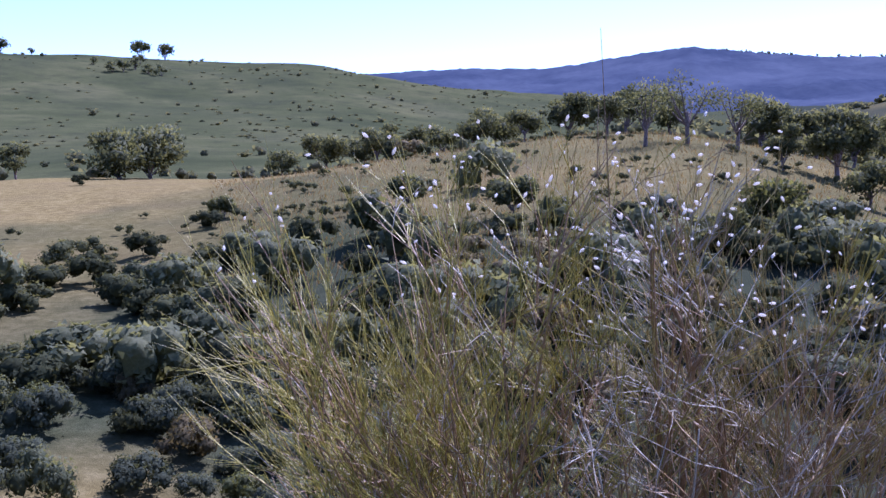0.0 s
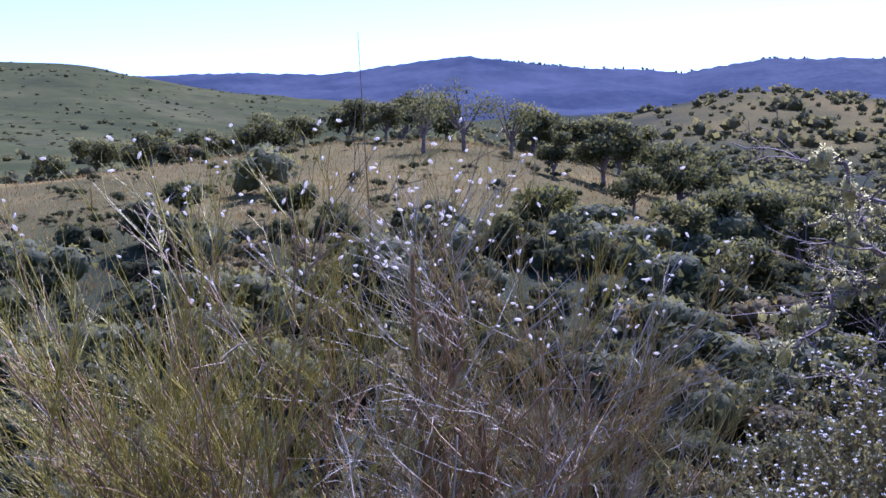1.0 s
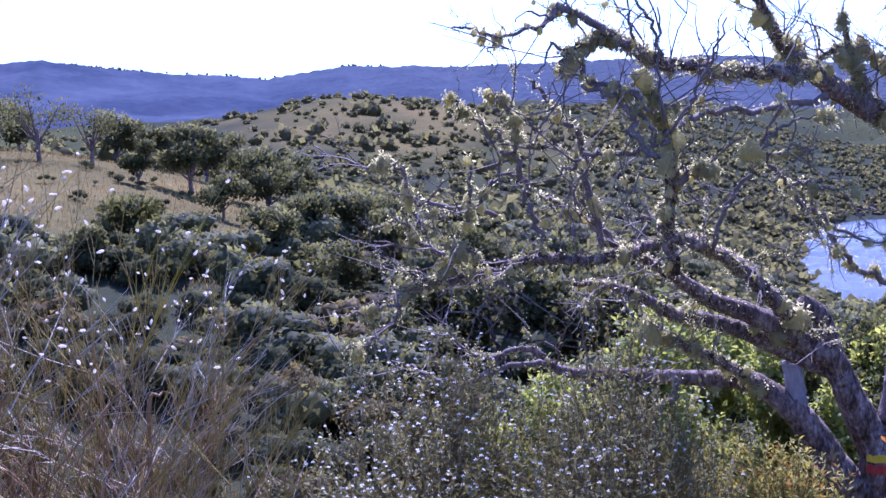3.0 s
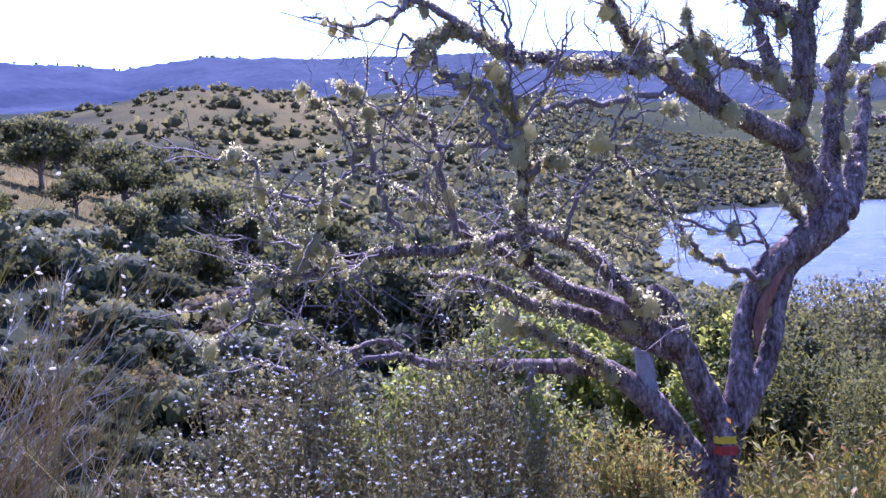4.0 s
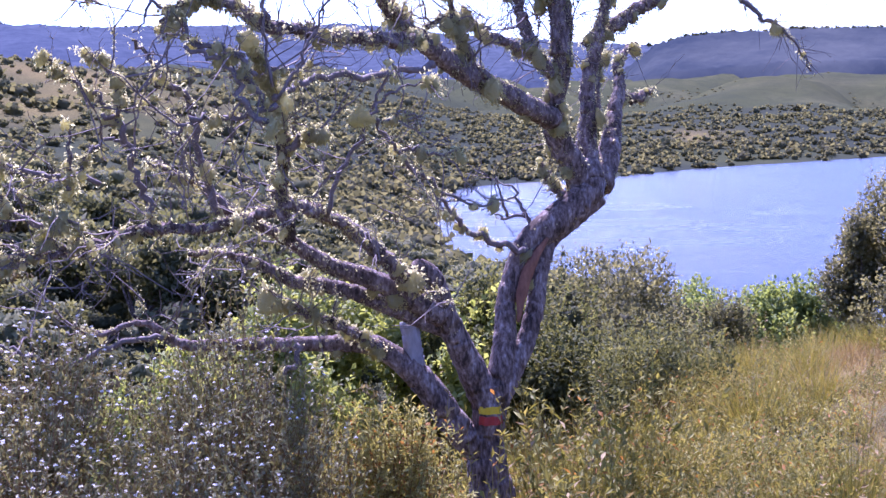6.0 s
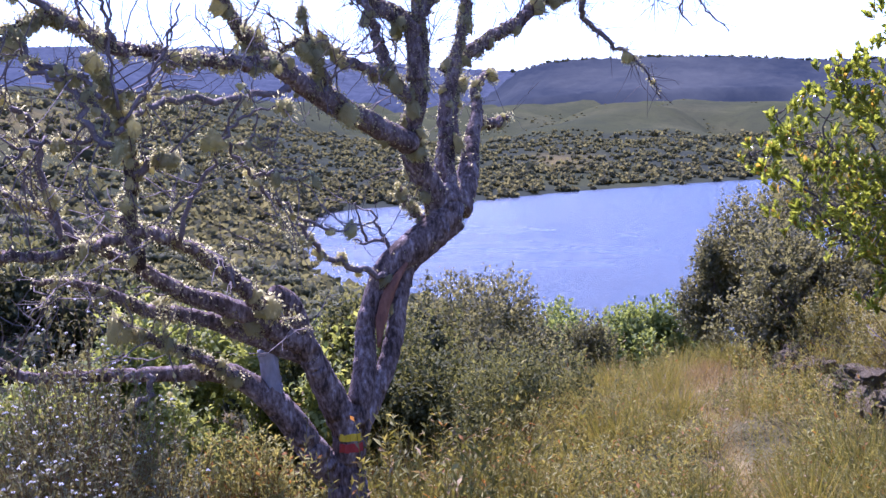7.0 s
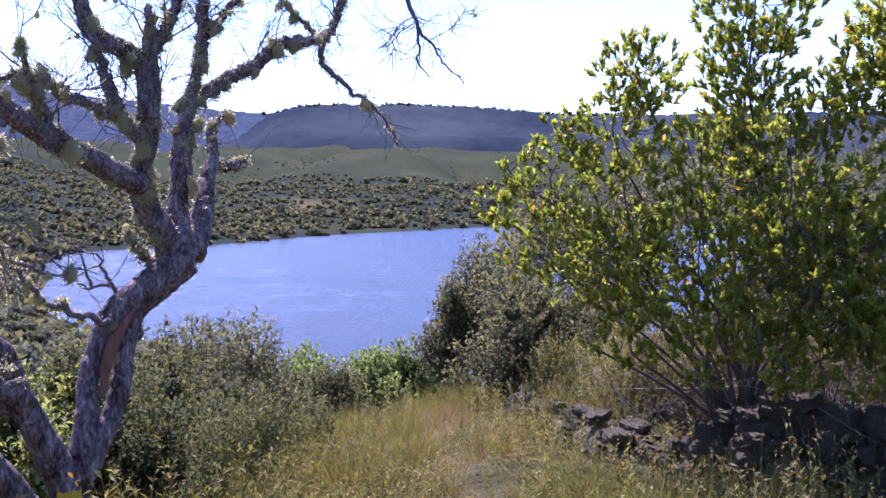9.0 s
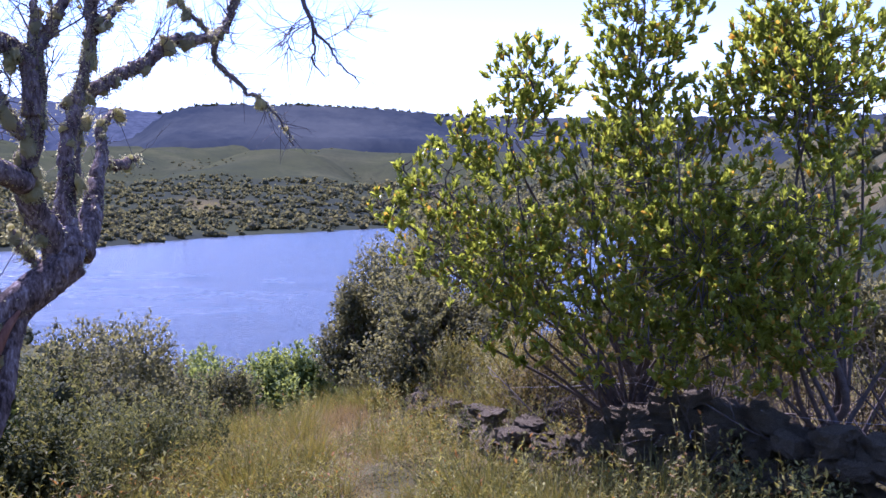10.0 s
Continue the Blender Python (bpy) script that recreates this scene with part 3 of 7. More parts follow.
middle = np.full((len(AZ), 1), HEIGHT[:, 0].mean())
GX, GY, HEIGHT_ALL = np.hstack([0 * middle, GX]), np.hstack([0 * middle, GY]), np.hstack([middle, HEIGHT])
land = tagged(new("ground", sheet("ground", GX, GY, HEIGHT_ALL, GROUND)), "dry scrubby hill land with stubble field and footpath", "ground", kind="structure")
at = land.data.attributes.new("straw", "FLOAT", "POINT")
at.data.foreach_set("value", straw_share(GX, GY).ravel().astype(np.float32))
at = land.data.attributes.new("heath", "FLOAT", "POINT")
at.data.foreach_set("value", heath_share(GX, GY).ravel().astype(np.float32))

wx, wy = np.meshgrid(np.linspace(90, 1000, 40), np.linspace(-300, 620, 40), indexing="ij")
tagged(new("water", sheet("water", wx, wy, np.full(wx.shape, LAKE_Z), WATER)), "blue rippled reservoir water between wooded hills", "water", kind="structure")

# the far forested range behind everything
SKY_AZ = [-60, -25, -3, 1, 5.2, 8.9, 11.5, 12.7, 13.2, 17.4, 21.7, 23.4, 25, 27.5, 33.6, 39.2, 45.4, 48.2, 50.5, 55, 59.5, 61.2, 62.8, 64.5, 68, 72, 75.4, 80, 97, 120]
SKY_EL = [4.4, 4.5, 4.75, 4.9, 4.8, 5.2, 5.42, 5.55, 5.4, 4.95, 4.65, 4.42, 4.6, 4.92, 4.62, 4.58, 4.5, 4.3, 3.9, 3.45, 3.0, 2.9, 3.28, 3.35, 3.35, 3.15, 2.85, 2.7, 2.7, 2.7]


def mountain_range(name, label, a0, a1, r0, deep, tops, material, seed):
    """A rank of forested hills whose top follows the skyline."""
    ma, mr = np.meshgrid(np.arange(a0, a1, 0.2), np.linspace(0, 1, 34), indexing="ij")
    dist = r0 + mr * deep
    lift = np.interp(mr, [0, 0.3, 0.55, 0.85, 1.0], [-0.6, 0.5, 0.72, 1.0, 0.9])
    x, y = dist * np.sin(np.radians(ma)), dist * np.cos(np.radians(ma))
    z = EYE + dist * np.tan(np.radians(np.interp(ma, SKY_AZ, tops) * lift)) + deep * (0.016 * wave(x / 170, y / 170, seed) + 0.01 * wave(x / 60, y / 60, seed + 1)) * (1 - mr) + 2.0 * wave(ma * 9, mr * 60, seed + 2) * np.clip(mr * 2, 0, 1)
    return tagged(new(name, sheet(name, x, y, z, material)), label, "mountains", kind="structure")


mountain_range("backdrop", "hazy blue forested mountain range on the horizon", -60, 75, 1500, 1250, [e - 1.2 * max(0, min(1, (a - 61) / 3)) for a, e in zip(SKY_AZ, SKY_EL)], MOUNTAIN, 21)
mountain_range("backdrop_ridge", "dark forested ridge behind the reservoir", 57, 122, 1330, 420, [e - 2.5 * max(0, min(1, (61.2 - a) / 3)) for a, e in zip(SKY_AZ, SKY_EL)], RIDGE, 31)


# ---- shrubs and trees of the valley and hills ----
def polar(az, r):
    return r * math.sin(radians(az)), r * math.cos(radians(az))


def shrub_heap(seed, n, leaf, radius=1.0, height=1.0, lobes=7, slim=0.55, soft=0.75, seg=5, rings=3, inside=0.64):
    g = np.random.default_rng(seed)
    p, out = crown_points(n, radius, height, g, lobes)
    w = around(n, g)
    way = unit(w - 0.8 * (w * out).sum(1, keepdims=True) * out + np.array([0, 0, 0.3]))
    face = unit(out + around(n, g) * 0.35)
    s = leaf * g.uniform(0.6, 1.35, n)
    h = Heap()
    # tone paints light in: core darker, leaves lighter the more they face up
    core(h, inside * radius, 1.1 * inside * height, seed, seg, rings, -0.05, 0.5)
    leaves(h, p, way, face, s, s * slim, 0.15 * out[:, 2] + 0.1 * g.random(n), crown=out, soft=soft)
    h.v, h.f, h.tone, h.bend = [np.concatenate(h.v)], [np.concatenate(h.f)], [np.concatenate(h.tone)], [np.concatenate(h.bend)]
    return h


def scatter(n, az0, az1, r0, r1, keep, g):
    """Places uniform in bearing and in the logarithm of distance, thinned by keep()."""
    az, r = g.uniform(az0, az1, n), np.exp(g.uniform(np.log(r0), np.log(r1), n))
    x, y = r * np.sin(np.radians(az)), r * np.cos(np.radians(az))
    z = ground(x, y)
    ok = keep(az, r, x, y, z, g.random(n))
    return x[ok], y[ok], z[ok], r[ok], az[ok]


def cover_with(name, label, category, spots, sizes, bases, material, tones, flat=0.8):
    """One mesh of many plants: unit plants of a few kinds, turned and scaled to each spot."""
    g = np.random.default_rng(len(sizes))
    h = Heap()
    x, y, z = spots
    for i in range(len(x)):
        b = bases[i % len(bases)]
        a = g.uniform(0, 6.283)
        c, s = math.cos(a), math.sin(a)
        v = b.v[0] * np.array([1, 1, flat * g.uniform(0.8, 1.25)]) * sizes[i]
        v = np.stack([v[:, 0] * c - v[:, 1] * s + x[i], v[:, 0] * s + v[:, 1] * c + y[i], v[:, 2] + z[i] - 0.08 * sizes[i]], 1)
        o = b.bend[0]
        h.add(v, b.f[0], b.tone[0] + tones[i], np.stack([o[:, 0] * c - o[:, 1] * s, o[:, 0] * s + o[:, 1] * c, o[:, 2]], 1))
    return tagged(part(name, h, material, None), label, category, kind="stuff")


g = np.random.default_rng(31)


def lobed_heap(seed, lobes, per, leaf, radius=1.0, height=1.1, slim=0.6, seg=6, rings=4, low=0.28, soft=0.8, inside=0.62):
    """A crown of rounded clumps, each a dense lump under a coat of small leaves, with shade between the clumps."""
    g = np.random.default_rng(seed)
    h = Heap()
    a, rho = g.uniform(0, 6.283, lobes), np.sqrt(g.random(lobes)) * 0.68
    s = radius * g.uniform(0.26, 0.44, lobes) * (1.1 - 0.3 * rho)
    z = height * (low + (0.84 - low) * g.random(lobes) ** 0.7 * (1 - 0.75 * rho ** 2))
    for k in range(lobes):
        c = np.array([math.cos(a[k]) * rho[k] * radius, math.sin(a[k]) * rho[k] * radius, z[k]])
        # lower tone on the inner lump paints the shade between the leaf clumps
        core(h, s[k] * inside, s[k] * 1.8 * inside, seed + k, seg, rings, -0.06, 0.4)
        h.v[-1] += c - np.array([0, 0, s[k] * 0.9 * inside])
        out = around(per, g)
        out[:, 2] = out[:, 2] * 0.8 + 0.25
        out = unit(out)
        p = c + out * (s[k] * g.uniform(0.62, 1.15, per))[:, None] * np.array([1, 1, 0.88])
        w = around(per, g)
        way = unit(w - 0.7 * (w * out).sum(1, keepdims=True) * out + np.array([0, 0, 0.25]))
        size = (leaf * g.uniform(0.6, 1.35, per))[:, None]
        side = unit(np.cross(way, unit(out + around(per, g) * 0.4))) * size * slim
        soften = np.repeat(unit(unit(out + 0.35 * unit(c)) * soft + np.cross(side, way) / size / slim * (1 - soft)), 3, axis=0)
        # upward leaves get a lighter tone, top light put into their colour
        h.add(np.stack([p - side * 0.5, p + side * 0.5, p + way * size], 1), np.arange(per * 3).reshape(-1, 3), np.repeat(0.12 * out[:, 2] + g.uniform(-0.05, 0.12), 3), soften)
    h.v, h.f, h.tone, h.bend = [np.concatenate(h.v)], [np.concatenate(h.f)], [np.concatenate(h.tone)], [np.concatenate(h.bend)]
    return h


def valley_keep(az, r, x, y, z, u):
    edge = np.interp(az, [-32, -22, -18, -15, -12, -8, -3, 5, 12, 20, 26, 32], [50, 55, 58, 60, 60, 56, 52, 47, 47, 55, 80, 140])
    return (r < edge * (0.94 + 0.12 * u) + 60 * (u < 0.02)) & (z > LAKE_Z + 2) & (u < 0.93)


# the nearest shrubs of the valley, each one a thing
KINDS = [(SCRUB, "dark olive evergreen shrub on the valley slope"), (CISTUS, "rounded grey-green cistus shrub on the valley slope"), (SCRUB, "dark olive evergreen shrub on the valley slope"),
         (BROWN_SCRUB, "golden-brown dry broom shrub on the valley slope"), (OAK_DARK, "rounded holm oak bush on the valley slope"), (CISTUS, "rounded grey-green cistus shrub on the valley slope"),
         (BROWN_SCRUB, "golden-brown dry broom shrub on the valley slope"), (OLIVE, "fresh olive-green shrub on the valley slope")]
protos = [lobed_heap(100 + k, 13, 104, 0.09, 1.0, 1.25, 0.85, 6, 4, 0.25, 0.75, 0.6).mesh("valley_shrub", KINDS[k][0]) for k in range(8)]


def valley_shrub(kind, x, y, z, s, tall, turn):
    ob = new("shrub", protos[kind])
    ob.matrix_world = Matrix.Translation((x, y, z - 0.12 * s)) @ Matrix.Rotation(turn, 4, "Z") @ Matrix.Diagonal((s, s, s * tall, 1))
    tagged(ob, KINDS[kind][1], "shrub", "valley shrubs")


x, y, z, r, az = scatter(420, -30, 50, 18.5, 36, lambda az, r, x, y, z, u: valley_keep(az, r, x, y, z, u) & (u < r / 34) & ((r > 31) | (az > -16) | (u < 0.5)), g)
for i in range(min(285, len(x))):
    kind = (0, 1, 2, 4, 1, 7, 5, 3)[i % 8] if az[i] < 8 else (0, 3, 2, 4, 1, 4, 5, 7)[i % 8]
    valley_shrub(kind, x[i], y[i], z[i], g.uniform(0.6, 1.1) * (1.35 if az[i] > 24 else 1.0), g.uniform(0.85, 1.25), g.uniform(0, 6.28))
for a, r, s in ((-15.3, 29.5, 0.95), (-16.4, 33.0, 1.0), (-20.6, 30.0, 1.1), (-21.8, 27.0, 0.8), (-18.6, 36.0, 1.0), (-13.6, 31.0, 0.9)):
    x, y = polar(a, r)
    valley_shrub(1 if s < 1 else 5, x, y, float(ground(x, y)), s, 1.1, a)

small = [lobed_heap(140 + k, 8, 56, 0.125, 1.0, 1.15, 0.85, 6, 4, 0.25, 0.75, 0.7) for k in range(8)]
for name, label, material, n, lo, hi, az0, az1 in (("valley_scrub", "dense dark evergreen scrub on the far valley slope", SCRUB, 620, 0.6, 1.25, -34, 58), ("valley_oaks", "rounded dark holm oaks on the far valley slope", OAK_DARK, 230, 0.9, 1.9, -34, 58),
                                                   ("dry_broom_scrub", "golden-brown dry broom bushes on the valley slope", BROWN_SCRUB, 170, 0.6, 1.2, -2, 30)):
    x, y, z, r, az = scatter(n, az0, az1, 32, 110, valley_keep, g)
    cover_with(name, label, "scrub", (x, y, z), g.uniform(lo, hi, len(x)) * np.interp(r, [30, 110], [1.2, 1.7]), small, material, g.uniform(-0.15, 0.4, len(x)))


def hill_keep(az, r, x, y, z, u):
    thick = np.interp(az, [-30, -8, 6, 14, 22, 26, 36, 44, 60, 90], [0.1, 0.1, 0.25, 0.5, 0.5, 0.5, 0.7, 0.95, 0.95, 0.95])
    thick = np.where((az < 9) & (r < 330), thick * np.interp(r, [105, 130, 330], [0.9, 0.25, 0.5]), thick)
    thick = np.where(r > 820, thick * 0.45, thick)
    patch = 0.3 * wave(x / 60, y / 60, 41) + 0.25 * wave(x / 17, y / 17, 42)
    return (u < thick + patch) & (z > LAKE_Z + 0.8) & ((straw_share(x, y) < 0.3) | (u < np.where(r > 250, 0.28, 0.03)))


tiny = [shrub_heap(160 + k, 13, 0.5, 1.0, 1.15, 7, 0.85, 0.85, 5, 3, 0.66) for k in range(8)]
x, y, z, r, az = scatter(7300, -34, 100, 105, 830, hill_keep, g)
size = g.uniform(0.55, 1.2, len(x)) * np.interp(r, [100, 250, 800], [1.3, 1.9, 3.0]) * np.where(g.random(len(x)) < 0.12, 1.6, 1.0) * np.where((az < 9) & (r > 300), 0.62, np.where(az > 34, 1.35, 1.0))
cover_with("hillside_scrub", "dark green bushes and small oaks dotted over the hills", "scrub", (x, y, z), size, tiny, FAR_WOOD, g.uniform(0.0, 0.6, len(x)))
x, y, z, r, az = scatter(7000, 40, 100, 380, 830, lambda az, r, x, y, z, u: (z > LAKE_Z + 1) & (straw_share(x, y) < 0.3 + 0.4 * (u < 0.3)), g)
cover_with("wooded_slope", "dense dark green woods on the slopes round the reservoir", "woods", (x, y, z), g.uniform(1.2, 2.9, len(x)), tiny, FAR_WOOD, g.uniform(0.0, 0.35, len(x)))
x, y, z, r, az = scatter(1300, -34, 12, 300, 680, lambda az, r, x, y, z, u: u < 0.6 + 0.5 * wave(x / 40, y / 40, 43) + 0.4 * wave(x / 13, y / 13, 44), g)
cover_with("hillside_heath", "low olive heath mottling the rounded hill", "heath", (x, y, z), g.uniform(0.7, 1.7, len(x)), tiny, FAR_WOOD, g.uniform(0.1, 0.5, len(x)), 0.4)

x, y, z, r, az = scatter(620, 20, 44, 270, 560, lambda az, r, x, y, z, u: straw_share(x, y) > 0.25, g)
cover_with("knoll_oaks", "small round oaks dotted over the dry knoll", "trees", (x, y, z), np.where(g.random(len(x)) < 0.25, g.uniform(2.4, 4.4, len(x)), g.uniform(0.8, 2.0, len(x))), tiny, FAR_WOOD, g.uniform(0.0, 0.45, len(x)), 0.85)

x, y, z, r, az = scatter(4300, 40, 100, 800, 1330, lambda az, r, x, y, z, u: u < 0.1 + 0.85 * (np.abs(wave(x / 130, y / 130, 10)) < 0.17 + 0.1 * wave(x / 40, y / 40, 48)) + 0.4 * wave(x / 90, y / 90, 47), g)
cover_with("upland_scrub", "dark scrub patches on the rolling upland", "scrub", (x, y, z), g.uniform(1.0, 3.0, len(x)), tiny, FAR_WOOD, g.uniform(0.1, 0.5, len(x)), 0.45)

# trees along the skylines
a = np.concatenate([g.uniform(13.2, 17.5, 60), g.uniform(60.8, 63.5, 30), g.uniform(18, 50, 60), g.uniform(63, 80, 190)])
near_ridge = a > 60.5
d = np.where(near_ridge, 1330 + 0.85 * 420, 1500 + 0.85 * 1250)
e = EYE + d * np.tan(np.radians(np.interp(a, SKY_AZ, SKY_EL)))
cover_with("skyline_trees", "small dark trees along the mountain skyline", "trees", (d * np.sin(np.radians(a)), d * np.cos(np.radians(a)), e - 3), np.where(near_ridge, g.uniform(2, 5, len(a)), g.uniform(3, 6, len(a))), tiny, FAR_WOOD, g.uniform(0, 0.3, len(a)), 1.2)

x, y, z, r, az = scatter(2300, 26, 60, 60, 380, lambda az, r, x, y, z, u: (z > LAKE_Z + 1) & (straw_share(x, y) < 0.3) & (r > np.interp(az, [26, 32, 60], [110, 60, 60])) & (u < np.interp(az, [26, 38, 46], [0.45, 0.5, 1.0])), g)
cover_with("slope_bushes", "thick olive bushes on the slope down to the water", "bushes", (x, y, z), g.uniform(0.8, 1.35, len(x)) * np.interp(r, [60, 380], [1.1, 2.6]), [shrub_heap(190 + k, 34, 0.38, 1.0, 1.15, 8, 0.8, 0.75, 6, 4) for k in range(6)], FAR_WOOD, g.uniform(-0.1, 0.3, len(x)))

# the band of trees along the far shore
x, y, z, r, az = scatter(3000, 44, 100, 200, 640, lambda az, r, x, y, z, u: (z > LAKE_Z - 0.3) & (z < LAKE_Z + 9), g)
cover_with("shore_trees", "green trees along the far shore of the reservoir", "trees", (x, y, z), g.uniform(2.2, 4.2, len(x)), tiny, FAR_WOOD, g.uniform(0.3, 0.8, len(x)))


def small_tree(name, x, y, height, radius, seed, n, leaf, material, label, category="tree", lobes=8, bare=0.3, group=""):
    """A tapered trunk with limbs and an uneven crown."""
    g = np.random.default_rng(seed)
    z = float(ground(x, y))
    root = tagged(new(name), label, category, group)
    root.location = (x, y, z - 0.05)
    h, c = Heap(), Heap()
    base = height * bare
    tube(h, curve_through([(0, 0, -0.1), (g.uniform(-.1, .1) * radius, g.uniform(-.1, .1) * radius, base), (0, 0, base * 1.4)], 4), [0.035 * height, 0.02 * height], 7, 0.12)
    centres = np.stack([g.uniform(-0.6, 0.6, lobes) * radius, g.uniform(-0.6, 0.6, lobes) * radius, base + (height - base) * g.uniform(0.25, 0.8, lobes)], 1)
    sizes = g.uniform(0.3, 0.5, lobes) * radius
    for k in range(lobes):
        mid = centres[k] * np.array([0.45, 0.45, 0]) + np.array([0, 0, (base + centres[k][2]) / 2 - 0.05 * height])
        tube(h, curve_through([(0, 0, base * 0.8), mid, centres[k] + np.array([0, 0, 0.3 * sizes[k]])], 4), [0.018 * height, 0.006 * height], 5, 0.15)
    pick = g.integers(0, lobes, n)
    out = around(n, g)
    p = centres[pick] + out * (sizes[pick] * g.random(n) ** 0.4)[:, None] * np.array([1.15, 1.15, 0.8])
    s = leaf * g.uniform(0.6, 1.3, n)
    # light from above painted into tone: leaves on the lobes' tops are lighter
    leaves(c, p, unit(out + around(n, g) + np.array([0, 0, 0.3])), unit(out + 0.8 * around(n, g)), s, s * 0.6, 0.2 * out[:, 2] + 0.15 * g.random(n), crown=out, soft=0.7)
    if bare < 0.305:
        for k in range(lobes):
            # darker tone paints shade into the inside of each lobe
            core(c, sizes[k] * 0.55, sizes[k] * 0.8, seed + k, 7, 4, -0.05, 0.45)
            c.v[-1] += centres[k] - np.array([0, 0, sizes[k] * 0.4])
    part("trunk", h, BARK, root, smooth=True)
    part("crown", c, material, root)
    return root


x, y, z, r, az = scatter(330, -24, 24, 44, 100, lambda az, r, x, y, z, u: (u < 0.8) & (r > np.interp(az, [-24, -18, -14, -8, 0, 24], [50, 52, 56, 60, 50, 56])) & (r < np.interp(az, [-20, -14, -8, -2], [66, 76, 86, 100])), g)
cover_with("crest_bushes", "low grey-green bushes on the dry crest", "bushes", (x, y, z), g.uniform(0.3, 0.85, len(x)), [lobed_heap(180 + k, 4, 34, 0.15, 1.0, 1.1, 0.85, 5, 3, 0.3, 0.75, 0.7) for k in range(4)], SCRUB, g.uniform(0.1, 0.6, len(x)))

# oaks and olives on the crest across the valley and in the dip
CREST = [(10.3, 74, 4.4, 2.4, .31), (12.4, 78, 5.0, 2.6, .32), (14.8, 80, 4.4, 2.4, .31), (17.0, 72, 3.0, 1.2, .2), (19.5, 74, 5.0, 2.3, .22), (21.0, 66, 3.0, 1.6, .2),
         (22.3, 92, 5.0, 2.0, .2), (8.4, 84, 3.2, 1.8, .3), (4.2, 88, 2.6, 1.6, .3), (1.6, 100, 3.0, 2.0, .3), (-1.4, 108, 2.8, 2.0, .3), (-8.2, 130, 3.0, 2.0, .25),
         (-11.2, 66, 1.3, 0.75, .25), (23.7, 53, 3.3, 1.5, .12), (25.3, 62, 3.6, 1.9, .15), (27.3, 66, 3.8, 2.2, .15), (-2.0, 57, 1.8, 1.0, .2), (3.5, 52, 2.2, 1.2, .2), (16.3, 52, 2.3, 1.8, .1), (14.0, 46, 2.0, 1.4, .15),
         (-16.3, 118, 5.0, 4.0, .04), (-14.8, 122, 5.6, 4.0, .04), (-21.0, 128, 4.0, 2.5, .2),
         (6.5, 95, 3.6, 2.2, .2), (9.4, 92, 3.8, 2.4, .2), (11.5, 97, 4.0, 2.6, .2), (16.0, 96, 4.0, 2.6, .2), (18.5, 92, 4.0, 2.6, .2), (20.2, 88, 3.8, 2.4, .2), (24.2, 90, 4.0, 2.6, .2), (0.0, 112, 3.0, 2.0, .2), (-4.0, 118, 3.0, 2.2, .2),
         (23.4, 76, 4.6, 2.7, .15), (28.8, 60, 3.8, 2.0, .15), (30.2, 70, 4.2, 2.3, .15), (26.2, 50, 3.0, 1.7, .12), (32.4, 46, 4.4, 2.4, .12), (34.8, 42, 4.2, 2.3, .12), (37.0, 45, 4.6, 2.4, .12), (39.3, 41, 4.0, 2.2, .12), (33.2, 58, 4.2, 2.4, .15), (36.5, 60, 4.4, 2.4, .15), (30.5, 38, 2.6, 1.5, .1), (41.5, 50, 4.2, 2.4, .12), (-3.4, 96, 3.4, 2.0, .2), (-6.0, 112, 3.6, 2.6, .2), (2.8, 104, 3.6, 2.6, .2)]
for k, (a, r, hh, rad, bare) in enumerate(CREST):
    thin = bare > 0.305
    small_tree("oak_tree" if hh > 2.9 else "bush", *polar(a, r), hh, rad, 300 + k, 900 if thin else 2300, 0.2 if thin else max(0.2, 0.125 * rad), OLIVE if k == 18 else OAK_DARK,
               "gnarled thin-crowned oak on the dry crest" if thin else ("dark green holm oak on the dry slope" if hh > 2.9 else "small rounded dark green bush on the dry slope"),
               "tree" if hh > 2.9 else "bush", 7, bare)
for a, r, hh in ((-15.0, 640, 11), (-13.8, 640, 10), (-21.4, 640, 9), (-20.0, 650, 4)):
    small_tree("eucalyptus_tree", *polar(a, r), hh, hh * 0.6, int(700 - a * 10), 420, hh * 0.12, OAK_DARK, "dark lone tree on the hilltop skyline", "tree", 8, 0.14)

for k, (a, r, hh) in enumerate(((-16.3, 552, 6.0), (-15.8, 556, 7.0), (-15.2, 566, 6.5), (-14.6, 556, 5.0), (-14.0, 552, 5.5), (-17.2, 580, 4.5), (-15.0, 600, 5.0))):
    small_tree("bush", *polar(a, r), hh, hh * 0.75, 760 + k, 300, hh * 0.12, OAK_DARK, "dark bush in the gully of the rounded hill", "bush", 6, 0.05)


# ---- the lichen-hung tree with the trail mark ----
tree = tagged(new("tree"), "old bare tree hung with pale lichen beside the path", "tree")
tree_spots = []   # places on the limbs for lichen and twigs: place, way, radius, share


